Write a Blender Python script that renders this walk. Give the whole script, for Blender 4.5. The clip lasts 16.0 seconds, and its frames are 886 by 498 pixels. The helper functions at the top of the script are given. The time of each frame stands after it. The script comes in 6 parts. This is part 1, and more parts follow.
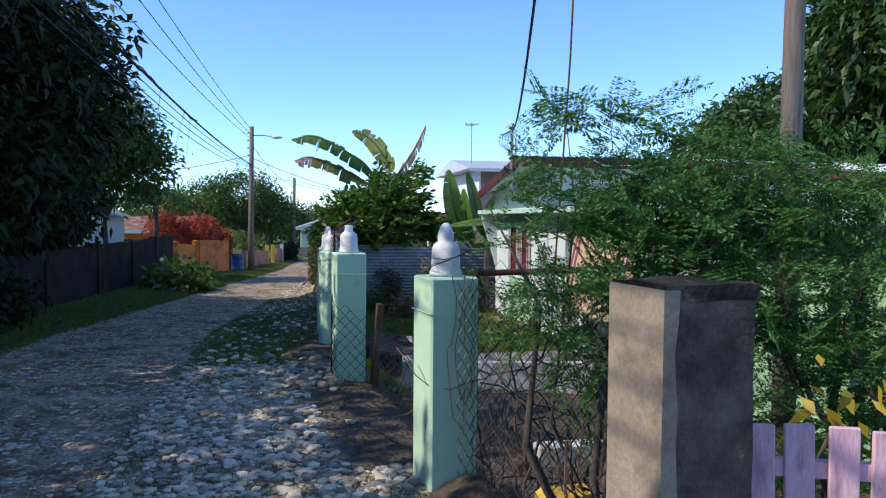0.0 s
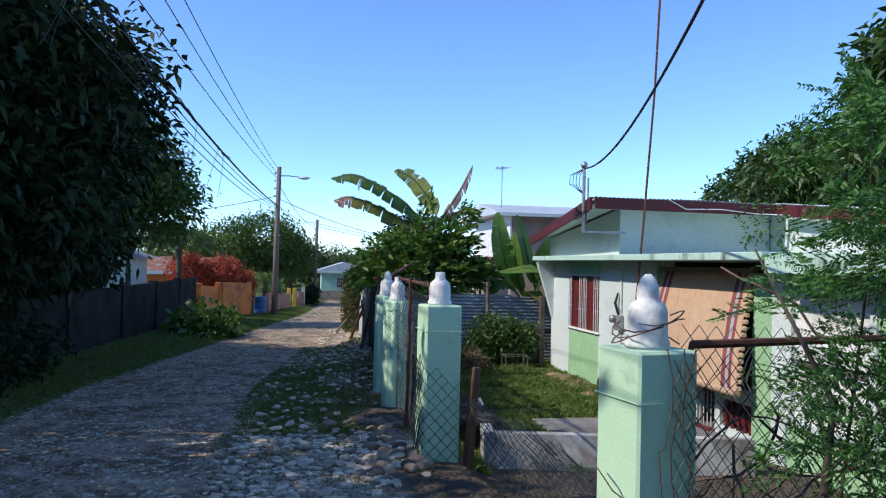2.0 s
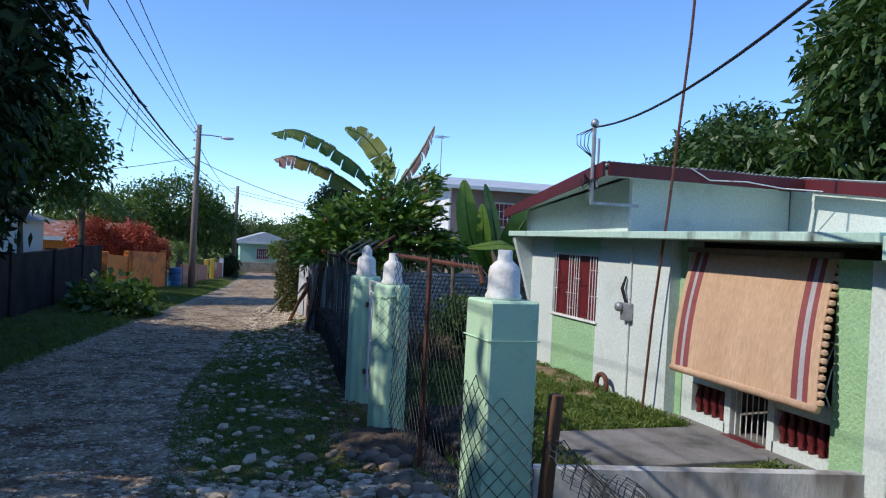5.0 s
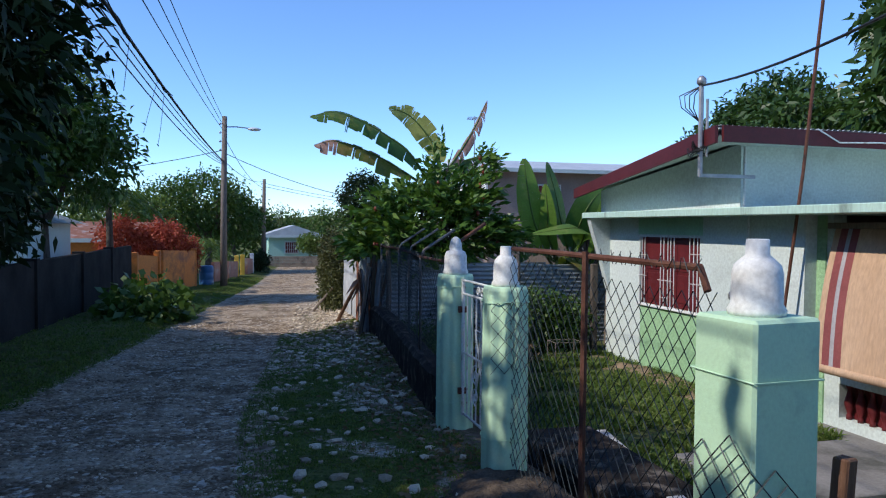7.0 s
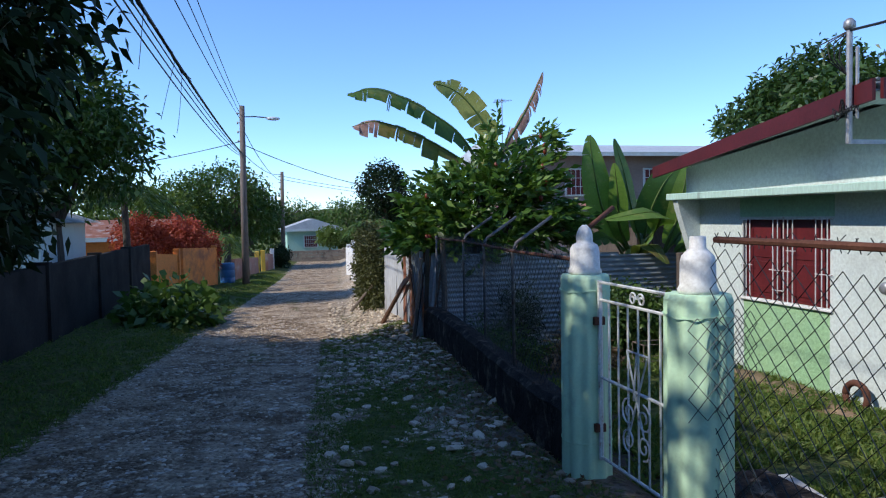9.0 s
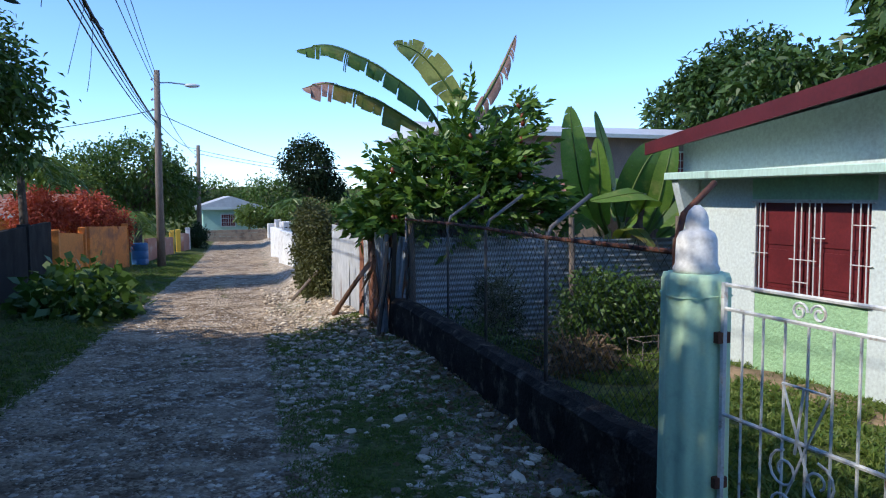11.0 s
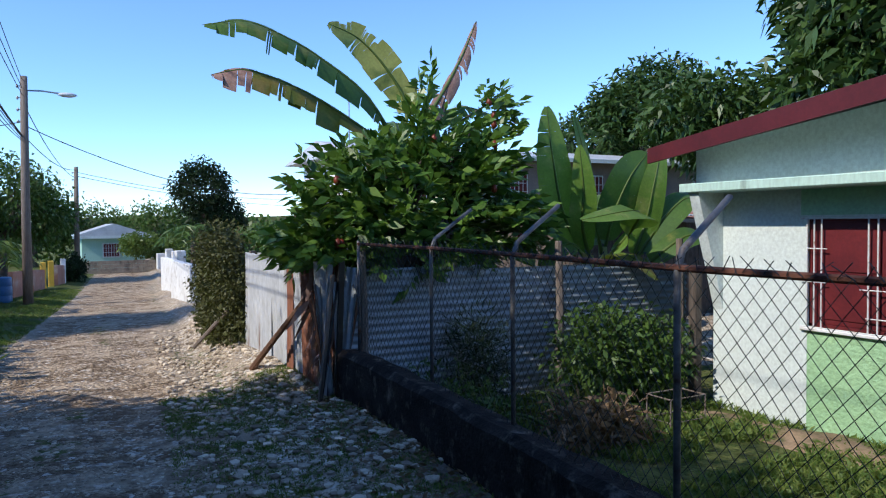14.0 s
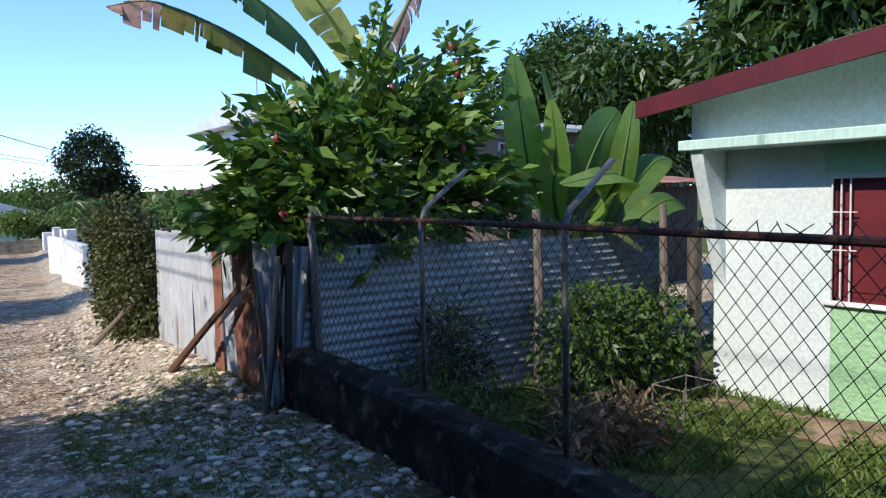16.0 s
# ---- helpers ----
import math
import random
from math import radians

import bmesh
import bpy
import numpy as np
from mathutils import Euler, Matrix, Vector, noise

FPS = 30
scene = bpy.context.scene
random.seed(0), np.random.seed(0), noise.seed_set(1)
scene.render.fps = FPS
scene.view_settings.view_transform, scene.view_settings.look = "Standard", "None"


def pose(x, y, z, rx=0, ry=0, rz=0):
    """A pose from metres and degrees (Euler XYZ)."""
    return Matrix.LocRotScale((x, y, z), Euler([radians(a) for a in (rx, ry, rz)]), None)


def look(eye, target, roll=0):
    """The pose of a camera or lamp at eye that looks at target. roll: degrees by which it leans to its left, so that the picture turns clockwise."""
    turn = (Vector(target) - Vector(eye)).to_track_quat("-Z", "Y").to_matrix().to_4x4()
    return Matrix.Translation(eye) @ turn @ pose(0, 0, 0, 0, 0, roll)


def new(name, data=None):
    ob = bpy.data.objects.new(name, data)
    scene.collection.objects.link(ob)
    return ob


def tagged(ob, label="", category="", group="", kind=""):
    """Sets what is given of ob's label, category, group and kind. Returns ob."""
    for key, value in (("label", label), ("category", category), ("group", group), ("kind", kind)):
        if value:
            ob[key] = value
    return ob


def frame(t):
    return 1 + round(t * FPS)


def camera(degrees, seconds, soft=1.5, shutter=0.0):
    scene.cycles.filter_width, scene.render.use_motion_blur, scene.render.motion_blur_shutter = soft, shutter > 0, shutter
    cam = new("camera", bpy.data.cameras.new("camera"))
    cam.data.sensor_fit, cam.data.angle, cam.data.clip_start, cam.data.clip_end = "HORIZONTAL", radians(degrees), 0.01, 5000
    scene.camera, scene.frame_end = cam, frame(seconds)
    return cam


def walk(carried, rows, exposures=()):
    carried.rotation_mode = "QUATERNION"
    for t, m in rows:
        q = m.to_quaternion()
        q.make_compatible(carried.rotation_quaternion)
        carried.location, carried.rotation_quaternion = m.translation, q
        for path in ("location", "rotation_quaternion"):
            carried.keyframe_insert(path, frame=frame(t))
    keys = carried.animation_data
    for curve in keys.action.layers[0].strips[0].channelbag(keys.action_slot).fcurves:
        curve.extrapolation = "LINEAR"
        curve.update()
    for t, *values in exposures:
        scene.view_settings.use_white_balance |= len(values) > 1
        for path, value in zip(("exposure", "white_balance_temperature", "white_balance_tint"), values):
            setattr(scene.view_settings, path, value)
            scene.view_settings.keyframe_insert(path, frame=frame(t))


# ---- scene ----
cam = camera(62.5, 16.0, soft=1.15)
PATH = [
    (0, (-0.036, 0.102, 1.623), (0.366, 2.059, 1.542), 0.4),
    (0.5, (-0.143, 0.461, 1.646), (0.07, 2.449, 1.606), 1.5),
    (1, (-0.317, 0.797, 1.623), (0.029, 2.767, 1.619), 1.8),
    (1.5, (-0.473, 1.136, 1.631), (-0.113, 3.102, 1.564), 1.9),
    (2, (-0.594, 1.437, 1.626), (-0.228, 3.402, 1.667), 1.3),
    (2.5, (-0.696, 1.744, 1.613), (-0.223, 3.687, 1.61), 3.3),
    (3, (-0.86, 2.102, 1.635), (-0.298, 4.02, 1.562), 2.0),
    (3.5, (-0.865, 2.532, 1.61), (-0.378, 4.472, 1.615), 0.5),
    (3.7, (-0.907, 2.653, 1.608), (-0.426, 4.595, 1.6), 1.4),
    (5.8, (-1.107, 4.335, 1.584), (-0.435, 6.218, 1.532), 1.2),
    (6, (-1.174, 4.46, 1.59), (-0.489, 6.337, 1.501), 0.8),
    (6.5, (-1.216, 4.897, 1.593), (-0.585, 6.792, 1.496), -0.2),
    (7, (-1.273, 5.235, 1.595), (-0.743, 7.162, 1.533), 0.4),
    (7.5, (-1.365, 5.637, 1.592), (-0.705, 7.524, 1.548), 1.4),
    (8, (-1.461, 6.01, 1.584), (-0.828, 7.904, 1.491), -0.9),
    (8.5, (-1.534, 6.421, 1.58), (-1.03, 8.356, 1.545), -1.3),
    (8.7, (-1.552, 6.59, 1.582), (-1.058, 8.527, 1.51), -1.2),
    (10.8, (-1.846, 8.29, 1.564), (-1.197, 10.178, 1.435), -0.9),
    (11, (-1.877, 8.402, 1.56), (-1.165, 10.266, 1.414), -0.3),
    (11.5, (-1.841, 8.74, 1.579), (-1.06, 10.581, 1.53), 0.0),
    (12, (-1.833, 9.079, 1.552), (-1.035, 10.908, 1.424), -0.2),
    (12.5, (-1.803, 9.516, 1.531), (-0.892, 11.295, 1.452), -1.2),
    (13, (-1.754, 9.902, 1.512), (-0.804, 11.662, 1.518), -0.0),
    (13.5, (-1.69, 10.287, 1.508), (-0.739, 12.045, 1.447), 0.1),
    (14, (-1.662, 10.71, 1.457), (-0.695, 12.459, 1.386), -0.5),
    (14.5, (-1.623, 11.075, 1.464), (-0.635, 12.812, 1.379), -0.8),
    (15, (-1.559, 11.43, 1.444), (-0.56, 13.162, 1.452), 0.6),
    (15.5, (-1.51, 11.797, 1.425), (-0.35, 13.426, 1.4), 0.3),
    (16, (-1.491, 12.057, 1.429), (-0.312, 13.665, 1.275), -1.4),
]
walk(cam, [(t, look(eye, target, roll)) for t, eye, target, roll in PATH], [(0, 0.94, 6150, 10), (6, 0.72, 6080, 10), (8.5, 0.74, 6050, 10), (11, 1.02, 6080, 10), (12, 0.95, 6080, 10), (13, 0.86, 6060, 10), (14.5, 1.00, 6120, 10), (15, 0.86, 6080, 10), (15.5, 1.06, 6160, 10), (16, 1.22, 6230, 10)])

# ---- world and sun ----
SUN_AZ, SUN_EL = radians(-97.0), radians(41.0)   # azimuth from +y, to the right; the sun stands to the left
world = bpy.data.worlds.new("sky")
scene.world = world
world.use_nodes = True
wn = world.node_tree.nodes
sky = wn.new("ShaderNodeTexSky")
sky.sky_type, sky.sun_disc = "NISHITA", False
sky.sun_elevation, sky.sun_rotation = SUN_EL, SUN_AZ
sky.air_density, sky.dust_density, sky.ozone_density = 0.75, 0.0, 7.0
wn["Background"].inputs["Strength"].default_value = 0.145
world.node_tree.links.new(sky.outputs[0], wn["Background"].inputs["Color"])
sun_data = bpy.data.lights.new("sun", "SUN")
sun_data.energy, sun_data.angle, sun_data.color = 2.5, radians(0.6), (1.0, 0.89, 0.74)
sun = new("sun", sun_data)
sun.matrix_world = look((math.sin(SUN_AZ) * 60, math.cos(SUN_AZ) * 60, math.tan(SUN_EL) * 60), (0, 0, 0))

# ---- helpers of this place ----
rng = random.Random(7)


def lerp(a, b, k):
    return a + (b - a) * k


def smooth(a, b, v):
    k = min(1.0, max(0.0, (v - a) / (b - a)))
    return k * k * (3 - 2 * k)


def mesh_object(name, me, mat, parent=None, label=""):
    ob = new(name, me)
    if mat is not None and not me.materials:
        me.materials.append(mat)
    if parent is not None:
        ob.parent = parent
        ob.matrix_parent_inverse = Matrix.Identity(4)
    if label:
        ob["label"] = label
    return ob


def part(name, bm, mat, parent=None, label="", flat=True):
    me = bpy.data.meshes.new(name)
    bmesh.ops.recalc_face_normals(bm, faces=bm.faces[:])
    bm.to_mesh(me)
    bm.free()
    if not flat:
        for p in me.polygons:
            p.use_smooth = True
    return mesh_object(name, me, mat, parent, label)


def data_part(name, verts, faces, mat, parent=None, label="", flat=True):
    me = bpy.data.meshes.new(name)
    me.from_pydata([tuple(v) for v in verts], [], faces)
    me.update()
    if not flat:
        me.shade_smooth()
    return mesh_object(name, me, mat, parent, label)


def thing(name, label, category, group="", kind="", at=(0, 0, 0)):
    ob = new(name)
    ob.empty_display_size = 0.2
    ob.location = at
    return tagged(ob, label, category, group, kind)


def box(bm, x0, y0, z0, x1, y1, z1, m=None, bevel=0.0):
    vs = [bm.verts.new((x, y, z)) for z in (z0, z1) for y in (y0, y1) for x in (x0, x1)]
    fs = [bm.faces.new([vs[i] for i in f]) for f in ((0, 2, 3, 1), (4, 5, 7, 6), (0, 1, 5, 4), (1, 3, 7, 5), (3, 2, 6, 7), (2, 0, 4, 6))]
    if bevel:
        es = list({e for f in fs for e in f.edges})
        r = bmesh.ops.bevel(bm, geom=es, offset=bevel, segments=1, affect="EDGES")
        vs = list({v for f in r["faces"] for v in f.verts} | {v for v in vs if v.is_valid})
    if m is not None:
        bmesh.ops.transform(bm, matrix=m, verts=[v for v in vs if v.is_valid])
    return bm


def boxes(*items, m=None, bevel=0.0):
    bm = bmesh.new()
    for i in items:
        box(bm, *i, m=m, bevel=bevel)
    return bm


def pieces(name, items, mat, parent, label="", bevel=0.0):
    """Each box a part of its own."""
    for i in items:
        part(name, boxes(i, bevel=bevel), mat, parent, label)


def prism(bm, loop, push):
    """A closed loop of points, pushed along a way into a solid."""
    push = Vector(push)
    a = [bm.verts.new(p) for p in loop]
    b = [bm.verts.new(Vector(p) + push) for p in loop]
    bm.faces.new(a)
    bm.faces.new(b[::-1])
    n = len(a)
    for i in range(n):
        bm.faces.new((a[i], b[i], b[(i + 1) % n], a[(i + 1) % n]))
    return bm


def tube(bm, pts, radii, sides=6, caps=True):
    pts = [Vector(p) for p in pts]
    if not isinstance(radii, (list, tuple)):
        radii = [radii] * len(pts)
    rings, ref = [], None
    for i, p in enumerate(pts):
        d = (pts[min(i + 1, len(pts) - 1)] - pts[max(i - 1, 0)]).normalized()
        if ref is None:
            ref = d.orthogonal().normalized()
        ref = (ref - d * ref.dot(d)).normalized()
        s = d.cross(ref)
        rings.append([bm.verts.new(p + (ref * math.cos(a) + s * math.sin(a)) * radii[i]) for a in (2 * math.pi * k / sides for k in range(sides))])
    for a, b in zip(rings, rings[1:]):
        for k in range(sides):
            bm.faces.new((a[k], a[(k + 1) % sides], b[(k + 1) % sides], b[k]))
    if caps and sides > 2:
        bm.faces.new(rings[0][::-1])
        bm.faces.new(rings[-1])
    return bm


def lathe(bm, profile, at=(0, 0, 0), sides=20, flute=0.0, flutes=0):
    rings = []
    for r, z in profile:
        ring = []
        for k in range(sides):
            a = 2 * math.pi * k / sides
            q = r * (1 + flute * math.cos(flutes * a)) if flutes else r
            ring.append(bm.verts.new((at[0] + q * math.cos(a), at[1] + q * math.sin(a), at[2] + z)))
        rings.append(ring)
    for a, b in zip(rings, rings[1:]):
        for k in range(sides):
            bm.faces.new((a[k], a[(k + 1) % sides], b[(k + 1) % sides], b[k]))
    bm.faces.new(rings[0][::-1])
    bm.faces.new(rings[-1])
    return bm


# ---- materials ----
def material(name, colors, scale=4.0, rough=0.7, metal=0.0, bump=0.2, bump_scale=None, fine=40.0, second=None, second_scale=1.3,
             second_amount=0.5, per="", stretch=(1, 1, 1), translucent=0.0, spec=0.4, fine_mix=0.25, bump_dist=0.01):
    """Noise between two colours, a second stain colour at a larger scale, fine grain and relief."""
    mat = bpy.data.materials.new(name)
    mat.use_nodes = True
    nt = mat.node_tree
    n, l = nt.nodes, nt.links
    bsdf = n["Principled BSDF"]
    tc = n.new("ShaderNodeTexCoord")
    mp = n.new("ShaderNodeMapping")
    mp.inputs["Scale"].default_value = stretch
    l.new(tc.outputs["Object"], mp.inputs["Vector"])

    def noisy(s, detail=4.0):
        t = n.new("ShaderNodeTexNoise")
        t.inputs["Scale"].default_value, t.inputs["Detail"].default_value, t.inputs["Roughness"].default_value = s, detail, 0.6
        l.new(mp.outputs[0], t.inputs["Vector"])
        return t.outputs["Fac"]

    def ramp(src, lo, hi):
        r = n.new("ShaderNodeMapRange")
        r.inputs["From Min"].default_value, r.inputs["From Max"].default_value = lo, hi
        l.new(src, r.inputs["Value"])
        return r.outputs[0]

    def mix(fac, a, b, how="MIX"):
        m = n.new("ShaderNodeMix")
        m.data_type, m.blend_type = "RGBA", how
        for sock, v in ((m.inputs["Factor"], fac), (m.inputs["A"], a), (m.inputs["B"], b)):
            if isinstance(v, (int, float)):
                sock.default_value = v
            elif isinstance(v, tuple):
                sock.default_value = (*v, 1)
            else:
                l.new(v, sock)
        return m.outputs["Result"]

    if per == "island":
        g = n.new("ShaderNodeNewGeometry")
        col = mix(g.outputs["Random Per Island"], colors[0], colors[1])
    elif per == "object":
        g = n.new("ShaderNodeObjectInfo")
        col = mix(g.outputs["Random"], colors[0], colors[1])
    else:
        col = mix(ramp(noisy(scale), 0.35, 0.65), colors[0], colors[1])
    if second:
        k = ramp(noisy(second_scale, 6.0), 0.62 - second_amount * 0.3, 0.75 - second_amount * 0.2)
        col = mix(k, col, second)
    grain = ramp(noisy(fine, 3.0), 0.2, 0.8)
    shade = n.new("ShaderNodeMapRange")
    shade.inputs["To Min"].default_value, shade.inputs["To Max"].default_value = 1 - fine_mix, 1 + fine_mix * 0.5
    l.new(grain, shade.inputs["Value"])
    comb = n.new("ShaderNodeCombineColor")
    for k in range(3):
        l.new(shade.outputs[0], comb.inputs[k])
    col = mix(1.0, col, comb.outputs[0], "MULTIPLY")
    l.new(col, bsdf.inputs["Base Color"])
    bsdf.inputs["Roughness"].default_value, bsdf.inputs["Metallic"].default_value = rough, metal
    bsdf.inputs["Specular IOR Level"].default_value = spec
    if bump:
        b = n.new("ShaderNodeBump")
        b.inputs["Strength"].default_value, b.inputs["Distance"].default_value = bump, bump_dist
        l.new(noisy(bump_scale or fine, 3.0), b.inputs["Height"])
        l.new(b.outputs[0], bsdf.inputs["Normal"])
    if translucent:
        tr = n.new("ShaderNodeBsdfTranslucent")
        l.new(mix(1.0, col, (1.0, 1.05, 0.45), "MULTIPLY"), tr.inputs["Color"])
        ms = n.new("ShaderNodeMixShader")
        ms.inputs[0].default_value = translucent
        l.new(bsdf.outputs[0], ms.inputs[1])
        l.new(tr.outputs[0], ms.inputs[2])
        l.new(ms.outputs[0], n["Material Output"].inputs["Surface"])
    return mat


M = {}
M["mint"] = material("mint_paint", ((0.47, 0.68, 0.47), (0.51, 0.72, 0.51)), 1.5, 0.7, fine=60, fine_mix=0.1, second=(0.36, 0.52, 0.38), second_scale=5.0, second_amount=0.12, bump=0.15)
M["white"] = material("white_wash", ((0.70, 0.71, 0.70), (0.80, 0.81, 0.80)), 3.0, 0.75, fine=50, second=(0.52, 0.50, 0.47), second_scale=4.0, second_amount=0.35, bump=0.2)
M["wall_white"] = material("white_wall_paint", ((0.58, 0.65, 0.63), (0.64, 0.71, 0.69)), 1.0, 0.7, fine=30, second=(0.50, 0.55, 0.53), second_scale=1.6, second_amount=0.15, bump=0.15)
M["stucco"] = material("green_stucco", ((0.30, 0.50, 0.28), (0.35, 0.56, 0.32)), 2.0, 0.8, fine=26, bump=0.9, bump_scale=28, bump_dist=0.02)
M["slab_shade"] = material("slab_shadow_green", ((0.36, 0.60, 0.42), (0.40, 0.66, 0.46)), 1.5, 0.7, fine=30, bump=0.15)
M["slab"] = material("slab_edge_paint", ((0.44, 0.62, 0.53), (0.50, 0.68, 0.59)), 1.5, 0.7, fine=30, second=(0.05, 0.05, 0.05), second_scale=2.2, second_amount=0.12, stretch=(1, 1, 0.3))
M["fascia"] = material("red_fascia_paint", ((0.075, 0.009, 0.012), (0.105, 0.013, 0.017)), 2.0, 0.55, fine=25, bump=0.1)
M["shutter"] = material("dark_red_shutter_paint", ((0.10, 0.012, 0.015), (0.14, 0.017, 0.02)), 3.0, 0.5, fine=30, bump=0.15)
M["zinc"] = material("weathered_zinc", ((0.44, 0.46, 0.48), (0.62, 0.64, 0.66)), 3.0, 0.55, 0.2, fine=20, second=(0.20, 0.11, 0.07), second_scale=2.0, second_amount=0.25, stretch=(1, 1, 0.35))
M["zinc_rust"] = material("rusted_zinc", ((0.22, 0.09, 0.05), (0.32, 0.14, 0.09)), 3.0, 0.8, 0.2, fine=25, second=(0.36, 0.33, 0.32), second_scale=3.0, second_amount=0.3, stretch=(1, 1, 0.3))
M["zinc_dark"] = material("dull_zinc", ((0.28, 0.31, 0.33), (0.38, 0.41, 0.43)), 2.0, 0.6, 0.3, fine=20, second=(0.10, 0.08, 0.07), second_scale=1.6, second_amount=0.3, stretch=(0.4, 1, 1))
M["roof_zinc"] = material("roof_sheet", ((0.50, 0.52, 0.54), (0.62, 0.64, 0.66)), 2.0, 0.5, 0.2, fine=20, bump=0.1)
M["concrete"] = material("bare_concrete", ((0.30, 0.245, 0.185), (0.38, 0.315, 0.24)), 3.0, 0.9, fine=45, second=(0.12, 0.10, 0.085), second_scale=2.0, second_amount=0.4, bump=0.5, spec=0.1)
M["concrete_dark"] = material("mossy_black_concrete", ((0.018, 0.015, 0.014), (0.05, 0.041, 0.035)), 4.0, 0.95, fine=40, second=(0.17, 0.145, 0.12), second_scale=7.0, second_amount=0.25, bump=0.8, bump_scale=35, bump_dist=0.02, spec=0.1)
M["concrete_brown"] = material("stained_brown_concrete", ((0.10, 0.075, 0.06), (0.20, 0.155, 0.125)), 5.0, 0.95, fine=45, second=(0.05, 0.042, 0.038), second_scale=3.0, second_amount=0.5, bump=0.8, bump_scale=40, bump_dist=0.02, spec=0.1)
M["concrete_floor"] = material("patio_concrete", ((0.20, 0.19, 0.18), (0.27, 0.26, 0.25)), 2.0, 0.9, fine=40, second=(0.10, 0.10, 0.09), second_scale=1.5, second_amount=0.4, bump=0.4, spec=0.1)
# weathered block; the trees' shade on it is darkened into the base colour
M["wall_dark"] = material("shaded_weathered_block", ((0.022, 0.020, 0.018), (0.05, 0.045, 0.042)), 1.2, 0.95, fine=25, second=(0.035, 0.032, 0.03), second_scale=0.9, second_amount=0.5, bump=0.4, spec=0.1)
M["orange"] = material("orange_paint", ((0.72, 0.22, 0.04), (0.80, 0.28, 0.06)), 1.0, 0.7, fine=20, second=(0.35, 0.12, 0.05), second_scale=1.2, second_amount=0.3)
M["yellow"] = material("yellow_paint", ((0.62, 0.40, 0.05), (0.70, 0.46, 0.07)), 1.0, 0.7, fine=20)
M["terracotta"] = material("terracotta_paint", ((0.36, 0.17, 0.12), (0.46, 0.24, 0.18)), 1.0, 0.8, fine=20, second=(0.5, 0.42, 0.36), second_scale=1.5, second_amount=0.3)
M["blue"] = material("blue_plastic", ((0.03, 0.12, 0.28), (0.04, 0.15, 0.34)), 1.0, 0.4, fine=20, bump=0.05)
M["black"] = material("black_cable", ((0.012, 0.012, 0.013), (0.02, 0.02, 0.02)), 3.0, 0.6, fine=20, bump=0)
M["grey_metal"] = material("galvanised_metal", ((0.30, 0.31, 0.33), (0.42, 0.43, 0.45)), 8.0, 0.5, 0.6, fine=60, bump=0.1)
M["post_metal"] = material("dull_post_metal", ((0.10, 0.10, 0.105), (0.19, 0.19, 0.195)), 8.0, 0.6, 0.4, fine=60, second=(0.08, 0.045, 0.03), second_scale=10.0, second_amount=0.3, bump=0.2)
M["dirty_white"] = material("grimy_whitewash", ((0.46, 0.45, 0.43), (0.60, 0.59, 0.57)), 3.0, 0.85, fine=40, second=(0.22, 0.20, 0.18), second_scale=2.5, second_amount=0.4, stretch=(1, 1, 0.4), bump=0.4, spec=0.15)
M["white_metal"] = material("painted_white_metal", ((0.60, 0.62, 0.62), (0.70, 0.72, 0.72)), 8.0, 0.5, 0.0, fine=60, second=(0.30, 0.17, 0.11), second_scale=18.0, second_amount=0.15, bump=0.1)
M["rust"] = material("rusted_steel", ((0.11, 0.045, 0.03), (0.17, 0.075, 0.05)), 12.0, 0.85, 0.3, fine=60, bump=0.4)
M["mesh"] = material("dark_chain_link", ((0.015, 0.022, 0.028), (0.03, 0.045, 0.05)), 8.0, 0.5, 0.4, fine=60, bump=0)
M["mesh_light"] = material("galvanised_chain_link", ((0.03, 0.045, 0.05), (0.07, 0.10, 0.10)), 8.0, 0.5, 0.5, fine=60, bump=0)
M["soil"] = material("dark_soil", ((0.07, 0.054, 0.042), (0.13, 0.10, 0.075)), 8.0, 0.95, fine=40, second=(0.14, 0.115, 0.09), second_scale=6.0, second_amount=0.3, bump=0.9, bump_scale=30, bump_dist=0.03, spec=0.1)
M["earth"] = material("brown_earth", ((0.22, 0.155, 0.10), (0.32, 0.23, 0.15)), 6.0, 0.95, fine=40, second=(0.09, 0.10, 0.04), second_scale=5.0, second_amount=0.4, bump=0.7, bump_scale=30, bump_dist=0.02, spec=0.1)
M["timber"] = material("weathered_timber", ((0.16, 0.13, 0.11), (0.25, 0.21, 0.18)), 6.0, 0.9, fine=50, stretch=(8, 8, 0.7), bump=0.5, spec=0.1)
M["stake"] = material("brown_stake", ((0.12, 0.06, 0.035), (0.19, 0.10, 0.06)), 6.0, 0.9, fine=50, stretch=(8, 8, 0.7), bump=0.5)
M["bark"] = material("tree_bark", ((0.07, 0.055, 0.045), (0.13, 0.105, 0.085)), 7.0, 0.95, fine=40, stretch=(3, 3, 0.8), bump=0.7)
M["twig"] = material("dry_vine", ((0.10, 0.06, 0.045), (0.17, 0.11, 0.085)), 9.0, 0.9, fine=50, bump=0.3)
M["cloth"] = material("cream_blind", ((0.50, 0.33, 0.21), (0.57, 0.39, 0.26)), 2.0, 0.85, fine=40, stretch=(1, 1, 0.2), bump=0.3)
M["stripe_red"] = material("maroon_stripe", ((0.22, 0.06, 0.06), (0.28, 0.08, 0.08)), 2.0, 0.85, fine=40, bump=0.2)
M["stripe_grey"] = material("grey_stripe", ((0.36, 0.34, 0.36), (0.44, 0.42, 0.44)), 2.0, 0.85, fine=40, bump=0.2)
